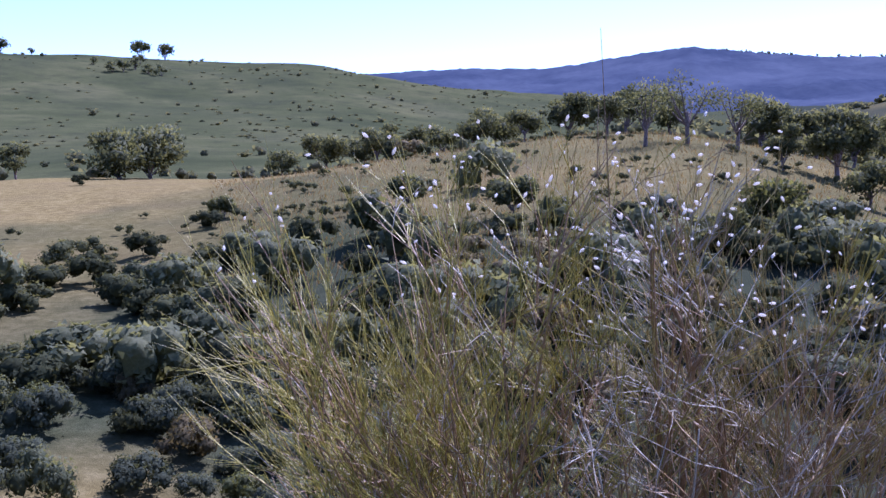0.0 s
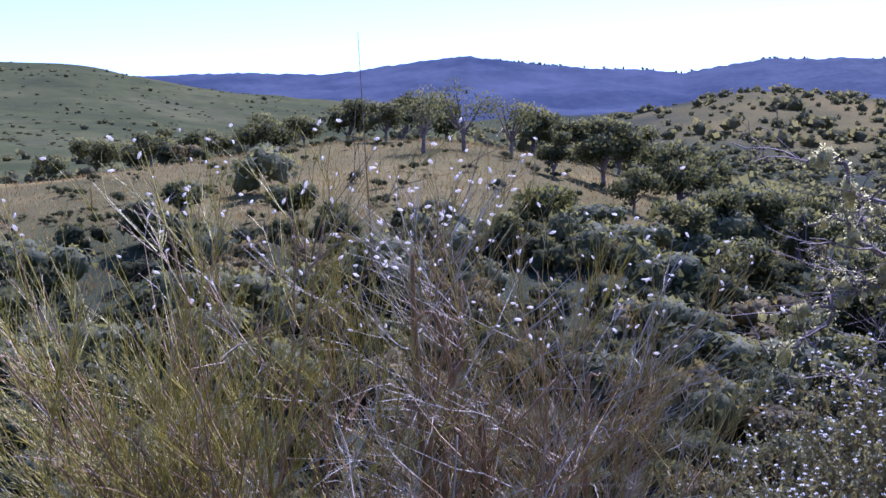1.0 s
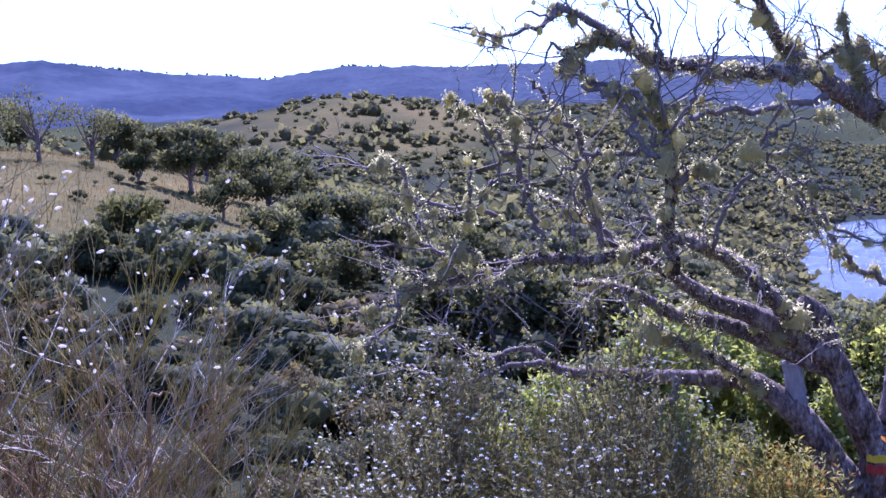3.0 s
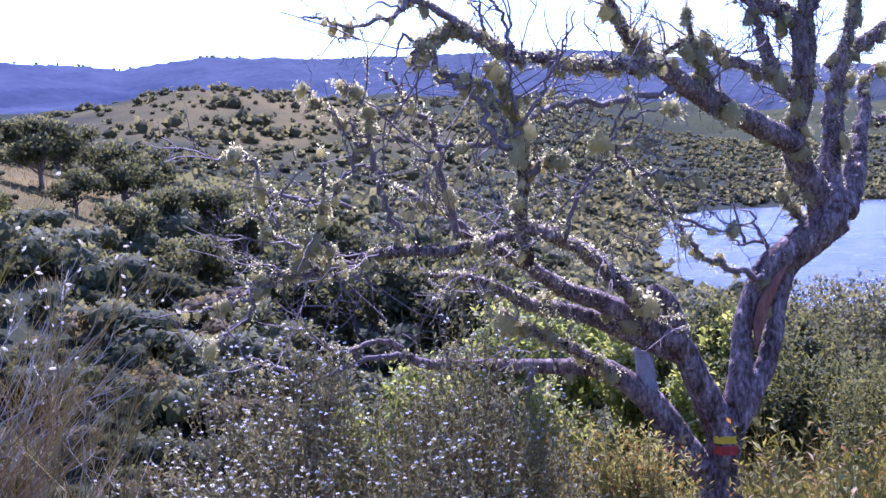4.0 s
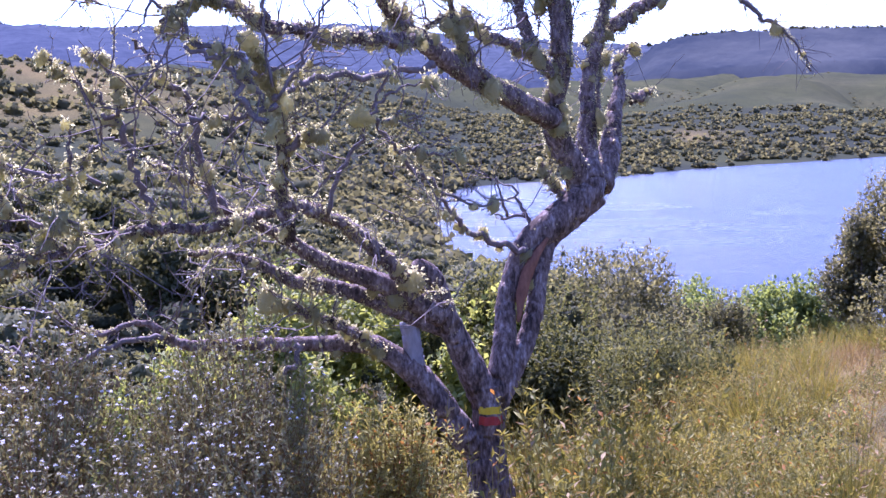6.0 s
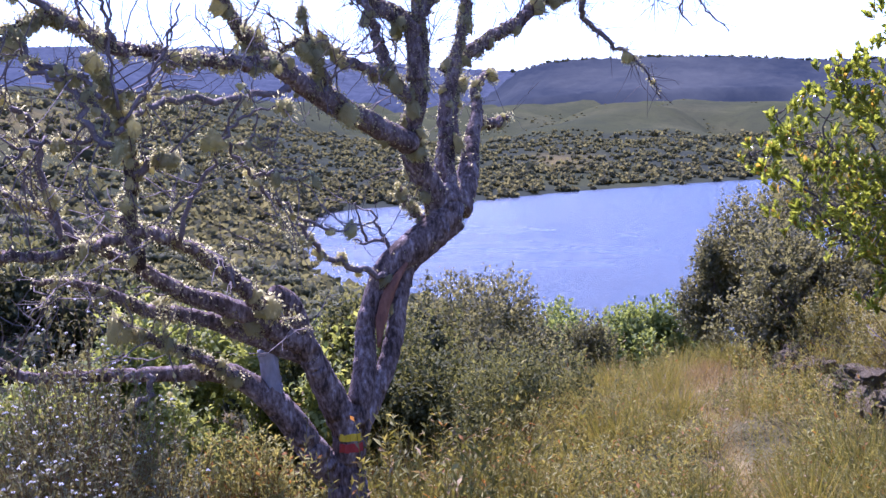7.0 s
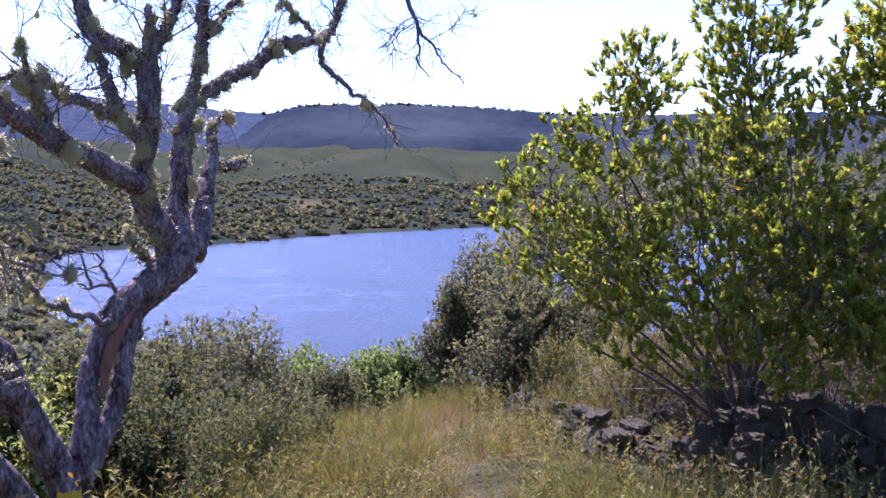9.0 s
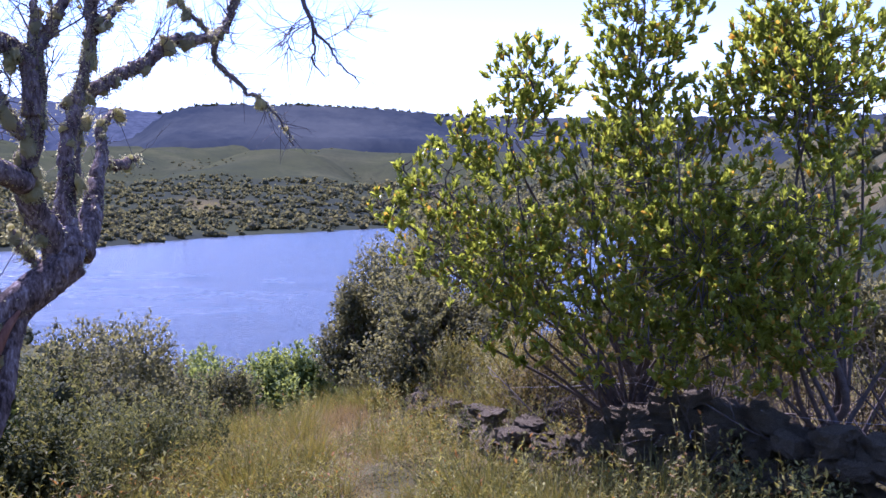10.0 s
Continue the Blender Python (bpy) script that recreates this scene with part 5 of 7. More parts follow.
for k in range(190):
    p, w, r, _ = hold[g.integers(len(hold))]
    d = unit(w * g.uniform(0.1, 1.0) + around(1, g)[0] * 0.85 + np.array([-0.1, 0, 0.12]))
    length = g.uniform(0.15, 0.46)
    t = np.linspace(0, 1, 7)[:, None]
    furry = 0.7 if g.random() < 0.55 else 0.0
    for turn in range(3):
        if turn:
            p = lines[-turn][g.integers(2, 5)]
            d, length = unit(d + around(1, g)[0] * 0.8), length * g.uniform(0.4, 0.7)
        line = p + d * t * length + np.cumsum(g.normal(size=(7, 3)), 0) * 0.03 * length * (t > 0)
        lines.append(line)
        radii.append(g.uniform(0.0032, 0.006) * 0.75 ** turn)
        for i in range(1, 5):
            tree_spots.append((line[i], unit(line[i] - line[i - 1]), 0.004, furry))
h = Heap()
strands(h, np.array(lines), np.array(radii))
tagged(part("branchlet_mass", h, TWIG, tree, "crooked lichen-furred branchlets"), kind="stuff")

# fine bare twigs on the branches
g = np.random.default_rng(77)
thin = [s for i, s in enumerate(tree_spots) if ((s[2] < 0.034 and s[0][2] > 0.9) or (s[0][2] > 1.4 and s[0][0] > 4.6)) and (s[0][0] > 3.6 or i % 3 == 0)]
lines, radii = [], []
for k in range(340):
    p, w, r, _ = thin[g.integers(len(thin))]
    d = unit(w * g.uniform(-0.2, 1.0) + around(1, g)[0] * 0.9 + np.array([0, 0, 0.35]))
    length = g.uniform(0.07, 0.32)
    bend = around(1, g)[0] * 0.25
    t = np.linspace(0, 1, 5)[:, None]
    line = p + (d * t + bend * t * t) * length + g.normal(size=(5, 3)) * 0.006
    lines.append(line)
    radii.append(g.uniform(0.0016, 0.0032))
    for _ in range(g.integers(1, 4)):
        q = line[g.integers(1, 4)]
        d2 = unit(d + around(1, g)[0] * 0.9)
        lines.append(q + d2 * t * length * g.uniform(0.25, 0.5) + g.normal(size=(5, 3)) * 0.003)
        radii.append(g.uniform(0.001, 0.0018))
high = [s for s in tree_spots if s[0][2] > 1.85 and s[0][0] > 4.2]
for k in range(300):
    p, w, r, _ = high[g.integers(len(high))]
    t = np.linspace(0, 1, 5)[:, None]
    d = unit(w * g.uniform(-0.3, 1.0) + around(1, g)[0] + np.array([0, 0, 0.3]))
    length = g.uniform(0.1, 0.34)
    lines.append(p + (d * t + around(1, g)[0] * 0.3 * t * t) * length + g.normal(size=(5, 3)) * 0.006)
    radii.append(g.uniform(0.0016, 0.0032))
    for _ in range(2):
        lines.append(lines[-1][g.integers(1, 4)] + unit(d + around(1, g)[0]) * t * length * 0.4 + g.normal(size=(5, 3)) * 0.004)
        radii.append(g.uniform(0.0011, 0.0018))
tips = [s for s in tree_spots if s[0][0] > 6.08]
for k in range(170):
    p, w, r, _ = tips[g.integers(len(tips))]
    t = np.linspace(0, 1, 5)[:, None]
    lines.append(p + (unit(w + around(1, g)[0] * 0.9) * t + around(1, g)[0] * 0.3 * t * t) * g.uniform(0.06, 0.24))
    radii.append(g.uniform(0.0018, 0.0036))
left = [s for s in tree_spots if s[2] < 0.03 and s[0][0] < 4.2]
for k in range(170):
    p, w, r, _ = left[g.integers(len(left))]
    d = unit(w * g.uniform(0.0, 1.0) + around(1, g)[0] * 0.8 + np.array([-0.1, 0, -0.05]))
    length = g.uniform(0.1, 0.36)
    t = np.linspace(0, 1, 5)[:, None]
    lines.append(p + (d * t + around(1, g)[0] * 0.3 * t * t) * length + g.normal(size=(5, 3)) * 0.009)
    radii.append(g.uniform(0.002, 0.0045))
    for _ in range(2):
        lines.append(lines[-1][g.integers(1, 4)] + unit(d + around(1, g)[0]) * t * length * 0.4 + g.normal(size=(5, 3)) * 0.005)
        radii.append(g.uniform(0.0012, 0.002))
h = Heap()
strands(h, np.array(lines), np.array(radii))
tagged(part("twig_mass", h, TWIG, tree, "bare fine grey twigs"), kind="stuff")


def lichen_heap(seed, n, size):
    """A curly tuft of beard lichen, about one unit across, hanging a little."""
    g = np.random.default_rng(seed)
    h = Heap()
    out = around(n, g)
    p = out * (g.random(n) ** 0.4)[:, None] * np.array([0.3, 0.3, 0.36]) + np.array([0, 0, -0.12])
    way = unit(out + around(n, g) * 0.9 + np.array([0, 0, -0.35]))
    s = size * g.uniform(0.5, 1.3, n)
    core(h, 0.25, 0.52, seed, 6, 4, 0.1, 0.6)
    h.v[-1][:, 2] -= 0.38
    leaves(h, p, way, around(n, g), s, s * 0.42, 0.3 * g.random(n), 0.4, crown=unit(out + np.array([0, 0, 0.35])), soft=0.6)
    h.v, h.f, h.tone, h.bend = [np.concatenate(h.v)], [np.concatenate(h.f)], [np.concatenate(h.tone)], [np.concatenate(h.bend)]
    return h


tufts = [lichen_heap(400 + k, 210, 0.1).mesh("lichen_tuft", LICHEN) for k in range(6)]
hosts = [s for s in tree_spots if s[3] > 0.05 and s[2] != 0.004]
weight = np.array([max(s[3], 0.85 if s[0][2] > 1.35 and s[0][0] > 4.4 else 0) ** 1.6 for s in hosts])
weight /= weight.sum()
for k in range(290):
    p, w, r, share = hosts[g.choice(len(hosts), p=weight)]
    ob = new("lichen_tuft", tufts[k % 6])
    ob.parent = tree
    s = g.uniform(0.06, 0.12) * (1.25 if r > 0.03 else 1.0) * (1.6 if g.random() < 0.06 else 1)
    o = around(1, g)[0] * r * 0.9
    ob.matrix_world = Matrix.Translation(p + o) @ Euler(tuple(g.uniform(0, 0.7, 2)) + (g.uniform(0, 6.28),)).to_matrix().to_4x4() @ Matrix.Diagonal((s, s, s * g.uniform(0.9, 1.6), 1))
ob = new("lichen_tuft", tufts[0])
ob.parent = tree
ob.matrix_world = Matrix.Translation((3.30, 2.92, 1.60)) @ Matrix.Diagonal((0.2, 0.2, 0.16, 1))

h = Heap()
fluff = [lichen_heap(420 + k, 64, 0.11) for k in range(4)]
lean = [s for s in tree_spots if s[2] < 0.03 and s[3] > 0.05]
lw = np.array([s[3] for s in lean])
lw /= lw.sum()
for k in range(560):
    p, w, r, share = lean[g.choice(len(lean), p=lw)]
    b = fluff[k % 4]
    h.add(b.v[0] * (g.uniform(0.02, 0.046) if r == 0.004 else g.uniform(0.034, 0.078)) * np.array([1, 1, g.uniform(0.9, 1.5)]) + p + w * g.uniform(-0.04, 0.04) + around(1, g)[0] * r * 0.8, b.f[0], b.tone[0] + g.uniform(0, 0.3), b.bend[0])
tagged(part("lichen_fringe", h, LICHEN, tree, "hanging fringe of pale lichen"), kind="stuff")

# the thin crust of smaller lichen on the bark
h = Heap()
n = 42000
coated = [q for q in tree_spots if q[3] > 0.05]
runs = np.array([max(q[3], 0.85 if q[0][2] > 1.35 and q[0][0] > 4.4 else 0) ** 1.3 * (0.45 if q[2] == 0.004 else 1.0) * (0.25 + np.clip(0.3 + 1.6 * wave(q[0][0] * 5.5 + q[0][1] * 3.1, q[0][2] * 5.5, 63), 0, 1.5)) for q in coated])
pick = g.choice(len(coated), n, p=runs / runs.sum())
P, Wd, Rr = np.array([coated[i][0] for i in pick]), np.array([coated[i][1] for i in pick]), np.array([coated[i][2] for i in pick])
o = around(n, g)
o = unit(o - (o * Wd).sum(1, keepdims=True) * Wd)
s = g.uniform(0.007, 0.019, n) * np.where(Rr < 0.005, 0.7, 1.0)
leaves(h, P + o * (Rr * 0.85 + np.minimum(Rr, 0.012) * g.random(n) * 0.8)[:, None] + Wd * g.uniform(-0.04, 0.04, n)[:, None], unit(o + 0.9 * around(n, g) + np.array([0, 0, -0.5])), around(n, g), s, s * 0.45, 0.3 * g.random(n), 0.4, crown=unit(o + np.array([0, 0, 0.3])), soft=0.6)
tagged(part("lichen_crust", h, LICHEN, tree, "crust of pale yellow-green lichen"), kind="stuff")


# ---- brooms in front of the valley ----
def fan(g, focus, n, axis, spread_angle, start, end, bend=0.08, flat=0.6):
    """Twigs that fan out from a focus below the crown: lines of five places each."""
    d = unit(np.asarray(axis) + np.stack([g.normal(size=n) * spread_angle, g.normal(size=n) * spread_angle * flat, np.zeros(n)], 1))
    a, b = g.uniform(*start, n)[:, None], g.uniform(*end, n)[:, None]
    off = around(n, g) * bend
    t = np.linspace(0, 1, 5)[None, :, None]
    side = g.normal(size=(n, 3)) * 0.05
    return np.asarray(focus) + side[:, None] + d[:, None] * (a[:, None] + (b - a)[:, None] * t) + off[:, None] * (t ** 2) * b[:, None] + g.normal(size=(n, 5, 3)) * 0.004


def offshoots(g, lines, n, turn, length, lo=0.25, hi=0.98, rise=0.0, crook=0.0):
    """Side twigs that leave the lines at an angle, rising by the share rise."""
    i = g.integers(0, len(lines), n)
    t = g.uniform(lo, hi, n) * 4
    k = np.minimum(t.astype(int), 3)
    u = (t - k)[:, None]
    p = lines[i, k] * (1 - u) + lines[i, k + 1] * u
    d = unit(unit(lines[i, k + 1] - lines[i, k]) + around(n, g) * turn + np.array([0, 0, rise]))
    s = np.linspace(0, 1, 5)[None, :, None]
    L = g.uniform(*length, n)[:, None, None]
    c = np.cumsum(g.normal(size=(n, 5, 3)), 1) * crook * L
    return p[:, None] + d[:, None] * s * L + (around(n, g) * 0.15)[:, None] * s ** 2 * L + c * s


def pod_mesh(seed):
    """A plump hairy pod, a unit long, with a beak."""
    g = np.random.default_rng(seed)
    h = Heap()
    z = np.array([0.0, 0.12, 0.35, 0.62, 0.85, 0.97, 1.12])
    r = np.array([0.05, 0.16, 0.25, 0.26, 0.18, 0.08, 0.015])
    line = np.stack([0.06 * np.sin(z * 2), 0.03 * z, z], 1)
    tube(h, line, r, 7, 0.05, g.uniform(0, 0.3), seed)
    n = 60
    o = around(n, g)
    o[:, 2] *= 0.2
    o = unit(o)
    zz = g.uniform(0.05, 0.98, n)
    rad = np.interp(zz, z, r) * 0.9
    leaves(h, np.stack([o[:, 0] * rad, o[:, 1] * rad, zz], 1), unit(o + around(n, g) * 0.4), around(n, g), 0.11, 0.05, 0.3)
    return h.mesh("pod", POD, True)


pods = [pod_mesh(k) for k in range(4)]


def broom(label, base, crowns, seed, pod_count, woody, shoots=BROOM_GREEN, sprays=()):
    """A many-stemmed broom. crowns: focus, axis, spread, reach, main stems, green shoots, dead twigs."""
    g = np.random.default_rng(seed)
    root = tagged(new("broom"), label, "shrub", "brooms")
    down = np.array(base)
    root.matrix_world = Matrix.Translation(base)
    ends = []
    heaps = {"brown": Heap(), "green": Heap(), "dead": Heap()}

    def grow(kind, lines, r0, r1):
        strands(heaps[kind], (lines if r1 > 0.0015 else lines[:, ::2]) - down, g.uniform(r0, r1, len(lines)), g.uniform(0, 0.45, len(lines)))
        return lines

    def low(lines):
        return lines[lines[:, :, 2].max(1) < 1.66 + 0.06 * g.random(len(lines))]

    for focus, axis, spr, reach, stems, green, dead in crowns:
        main = fan(g, focus, stems, axis, spr * 0.8, (0.0, 0.1), (reach[0] * 0.6, reach[1] * 0.8), 0.15)
        main[:, :, 2] = np.minimum(main[:, :, 2], 1.55)
        for line in main:
            h = Heap()
            w = np.array([down + g.normal(size=3) * np.array([0.07, 0.07, 0]), (line[0] + down) / 2 + g.normal(size=3) * 0.05, line[0], line[2], line[4]])
            tube(h, curve_through(w, 5) - down, [0.01, 0.0075, 0.005, 0.0034, 0.0015], 6, 0.1, g.random() * 0.3, stems)
            part("stem", h, woody, root, smooth=True)
        main[:, 1:4] += g.normal(size=(len(main), 3, 3)) * 0.025
        side = grow("brown", offshoots(g, main, stems * 9, 0.7, (0.12, 0.28), 0.1, 0.95, 0.2, 0.03), 0.0015, 0.0026)
        fork = grow("brown", offshoots(g, side, stems * 20, 0.6, (0.07, 0.17), 0.15, 1.0, 0.15, 0.03), 0.0009, 0.0016)
        fine = grow("brown", offshoots(g, fork, stems * 28, 0.6, (0.03, 0.1), 0.1, 1.0, 0.1, 0.03), 0.0006, 0.0011)
        every = np.concatenate([main, side, fork])
        if green:
            a = grow("green", low(offshoots(g, every, green, 0.45, (0.12, 0.28), 0.15, 0.98, 0.35, 0.01)), 0.0011, 0.0019)
            b = grow("green", low(offshoots(g, a, green * 5, 0.45, (0.05, 0.14), 0.1, 0.98, 0.2, 0.01)), 0.0006, 0.0011)
            ends += [a[:, -1], b[:, -1]]
        if dead:
            a = grow("dead", low(offshoots(g, every, dead * 2, 0.85, (0.08, 0.24), 0.15, 1.0, 0.05, 0.04)), 0.001, 0.0017)
            b = grow("dead", low(offshoots(g, a, dead * 6, 0.8, (0.03, 0.12), 0.1, 1.0, 0.0, 0.04)), 0.0007, 0.0012)
            ends += [a[:, -1], b[:, -1]]
        ends.append(fine[:, -1])
    for focus, axis, spr, n, reach in sprays:
        # bare branches that spread from one bough, forked near their ends
        a = grow("dead", fan(g, focus, n, axis, spr, (0.0, 0.12), reach, 0.09, 1.0), 0.0011, 0.0021)
        b = grow("dead", offshoots(g, a, n * 3, 0.4, (0.05, 0.17), 0.25, 0.95, 0.0, 0.02), 0.0006, 0.0011)
        ends += [a[:, -1], b[:, -1], b[:, -1]]
        h = Heap()
        f = np.asarray(focus)
        tube(h, curve_through([down + g.normal(size=3) * np.array([0.05, 0.05, 0]), (f + down) / 2 + g.normal(size=3) * 0.05, f, f + np.asarray(axis) * 0.12], 6) - down, [0.011, 0.008, 0.006, 0.0025], 7, 0.12)
        part("stem", h, woody, root, smooth=True)
    for kind, material, label in (("brown", BROOM_BROWN, "fine brown broom twigs"), ("green", shoots, "golden-green rush-like shoots"), ("dead", BROOM_DEAD, "pale dead twigs")):
        if heaps[kind].n:
            tagged(part("twig_mass", heaps[kind], material, root, label), kind="stuff")
    ends = np.concatenate(ends)
    ends = ends[ends[:, 2] > 1.12]
    rank = ends[:, 2] + g.uniform(0, 0.75, len(ends))
    top = ends[np.argsort(-rank)][: pod_count * 2]
    top = top[g.permutation(len(top))][:pod_count]
    for k in range(len(top)):
        ob = new("pod", pods[k % 4])
        ob.parent = root
        s = g.uniform(0.0095, 0.0155)
        tilt = Euler((g.uniform(0.5, 1.9), 0, g.uniform(0, 6.28)))
        ob.matrix_basis = Matrix.Translation(top[k] - down) @ tilt.to_matrix().to_4x4() @ Matrix.Diagonal((s * 0.8, s * 0.8, s, 1))
    return root


def seat(x, y):
    return x, y, float(ground(x, y)) - 0.03


gold = broom("golden-green broom with fluffy white pods", seat(0.02, 2.45), [
    ((-0.06, 2.36, 0.50), (-0.22, -0.05, 1.0), 0.30, (0.7, 1.2), 13, 380, 8),
    ((0.12, 2.32, 0.50), (0.02, -0.05, 1.0), 0.36, (0.7, 1.3), 18, 320, 20),
    ((0.05, 2.15, 0.42), (0.0, 0.0, 1.0), 0.40, (0.3, 0.6), 10, 60, 70)], 51, 80, BROOM_BROWN,
    sprays=[((-0.20, 2.2, 0.62), (-0.3, -0.1, 0.6), 0.5, 14, (0.12, 0.3)), ((-0.08, 2.25, 0.72), (-1.0, 0.0, 0.75), 0.16, 7, (0.3, 0.5))])
stalk = Heap()
tube(stalk, curve_through([(0.36, 2.30, 0.9), (0.345, 2.29, 1.4), (0.335, 2.28, 1.65), (0.327, 2.28, 1.87)], 5) - np.array(seat(0.02, 2.45)), [0.002, 0.0016, 0.0012, 0.0006], 5)
part("stalk", stalk, BROOM_BROWN, gold, "single tall thin stalk")
broom("half-dead grey broom with fluffy white pods", seat(0.52, 2.42), [
    ((0.47, 2.34, 0.50), (0.0, -0.05, 1.0), 0.36, (0.7, 1.25), 8, 120, 16),
    ((0.62, 2.28, 0.45), (0.22, -0.05, 1.0), 0.42, (0.5, 0.9), 7, 150, 12)], 52, 105, BROOM_BROWN, BROOM_OLIVE,
    sprays=[((0.50, 2.3, 1.20), (-0.75, 0.0, 0.62), 0.34, 15, (0.14, 0.36)), ((0.43, 2.3, 1.30), (0.1, 0.0, 1.0), 0.42, 10, (0.12, 0.32)), ((0.50, 2.3, 1.10), (0.9, -0.05, 0.5), 0.32, 10, (0.15, 0.34)),
            ((0.56, 2.25, 1.02), (-0.7, -0.1, 0.4), 0.35, 9, (0.15, 0.33)), ((0.46, 2.35, 0.92), (0.3, -0.2, 0.6), 0.9, 14, (0.12, 0.3))])
broom("brownish dry broom with fluffy white pods", seat(0.86, 2.50), [
    ((0.80, 2.46, 0.42), (0.08, -0.05, 1.0), 0.30, (0.65, 1.15), 7, 120, 12)], 53, 70, BROOM_BROWN, BROOM_OLIVE,
    sprays=[((0.84, 2.42, 1.02), (0.3, 0.0, 0.85), 0.28, 14, (0.14, 0.36)), ((0.80, 2.42, 0.88), (0.75, 0.0, 0.7), 0.28, 12, (0.15, 0.4)), ((0.76, 2.36, 0.85), (-0.3, -0.1, 0.9), 0.5, 14, (0.12, 0.34)), ((0.86, 2.34, 0.62), (0.5, -0.1, 0.8), 0.45, 16, (0.12, 0.34)), ((0.72, 2.3, 0.55), (-0.2, -0.1, 0.9), 0.6, 14, (0.12, 0.32))])
broom("dead broom of pale silvery forked twigs", seat(0.52, 2.18), [
    ((0.46, 2.14, 0.38), (0.05, -0.08, 1.0), 0.4, (0.6, 0.95), 7, 0, 14),
    ((0.25, 2.12, 0.35), (-0.1, -0.08, 1.0), 0.36, (0.4, 0.7), 4, 0, 10),
    ((0.3, 2.04, 0.25), (0.0, -0.1, 1.0), 0.55, (0.3, 0.7), 6, 0, 30),
    ((0.72, 2.12, 0.25), (0.1, -0.1, 1.0), 0.5, (0.3, 0.7), 5, 0, 26)], 54, 0, BROOM_DEAD,
    sprays=[((0.56, 2.12, 0.82), (0.1, -0.1, 0.6), 0.9, 22, (0.1, 0.3)), ((0.70, 2.15, 0.72), (0.4, -0.1, 0.7), 0.7, 18, (0.1, 0.3)), ((0.40, 2.1, 0.7), (-0.3, -0.1, 0.7), 0.8, 16, (0.1, 0.28)), ((0.22, 2.05, 0.62), (-0.2, -0.1, 0.7), 0.8, 14, (0.1, 0.25))])


# ---- shrubs round the tree ----
def leafy_shrub(name, label, x, y, height, radius, seed, shoots, per, leaf, slim, material, stem_material, group="", upright=0.9, flowers=0, low=0.25, floor=0.4, inside=0.0):
    """A shrub of many upright shoots, each with leaves up its length, over bare stems; white heads on some tips."""
    g = np.random.default_rng(seed)
    z = float(ground(x, y))
    root = tagged(new(name), label, "shrub", group)
    root.location = (x, y, z - 0.03)
    lobes = 9
    c = np.stack([g.uniform(-0.62, 0.62, lobes) * radius, g.uniform(-0.62, 0.62, lobes) * radius, height * g.uniform(floor, 0.74, lobes)], 1)
    c[:, 2] *= 1 - 0.3 * np.hypot(c[:, 0], c[:, 1]) / radius
    pick = g.integers(0, lobes, shoots)
    out = around(shoots, g)
    out[:, 2] = np.abs(out[:, 2]) * 1.1 - 0.25
    size = g.uniform(0.28, 0.42, lobes) * radius
    tip = c[pick] + unit(out) * size[pick, None] * (g.random(shoots) ** 0.3)[:, None] * np.array([1.1, 1.1, 0.9 * height / max(radius, 0.1) * 0.6 + 0.3])
    tip[:, 2] = np.clip(tip[:, 2], low * height, height * 1.05)
    way = unit(out * 0.55 + np.array([0, 0, upright]) + around(shoots, g) * 0.3)
    length = g.uniform(0.10, 0.24, shoots) * height ** 0.5
    t = np.linspace(0, 1, 3)[None, :, None]
    s = Heap()
    start = tip - way * length[:, None]
    if math.hypot(x, y) < 6:
        strands(s, start[:, None] + (tip - start)[:, None] * t + g.normal(size=(shoots, 3, 3)) * 0.003, np.full(shoots, 0.0014))
    bones = g.integers(0, shoots, min(shoots, 48))
    t5 = np.linspace(0, 1, 5)[None, :, None]
    foot = g.normal(size=(len(bones), 3)) * np.array([0.08, 0.08, 0]) * radius * 2
    mid = start[bones] * np.array([0.55, 0.55, 0.5]) + foot * 0.3
    strands(s, foot[:, None] * (1 - t5) ** 2 + 2 * mid[:, None] * t5 * (1 - t5) + start[bones][:, None] * t5 ** 2, g.uniform(0.002, 0.007, len(bones)))
    tagged(part("stem_mass", s, stem_material, root), kind="stuff")
    k = np.repeat(np.arange(shoots), per)
    u = g.random(len(k))[:, None]
    at = start[k] + (tip - start)[k] * u
    side = around(len(k), g)
    d = unit(way[k] * 0.7 + side * 0.9)
    L = leaf * g.uniform(0.6, 1.3, len(k))
    h = Heap()
    if inside:
        for k_ in range(lobes):
            # inner lumps have a slightly darker tone, shade painted inside the shrub
            core(h, size[k_] * inside, size[k_] * 1.8 * inside, seed + k_, 8, 5, -0.05, 0.4)
            h.v[-1] += c[k_] - np.array([0, 0, size[k_] * 0.8 * inside])
    leaves(h, at, d, unit(way[k] + 0.6 * around(len(k), g)), L, L * slim, 0.15 * u[:, 0] + np.repeat(g.uniform(0, 0.3, shoots), per), crown=unit(out + np.array([0, 0, 0.3]))[k] if math.hypot(x, y) > 6 else None, soft=0.3)
    tagged(part("foliage", h, material, root), kind="stuff")
    if flowers:
        f = Heap()
        rank = np.argsort(-(tip[:, 2] + g.uniform(0, 0.5 * height, shoots)))[:flowers]
        for i in rank:
            n = 12
            o = around(n, g)
            o[:, 2] = np.abs(o[:, 2])
            leaves(f, tip[i] + o * 0.0015, o, around(n, g), g.uniform(0.004, 0.0068), 0.0042, g.random() * 0.4)
        tagged(part("white_bloom", f, PETAL, root, "small white dry flower heads"), kind="stuff")
    return root


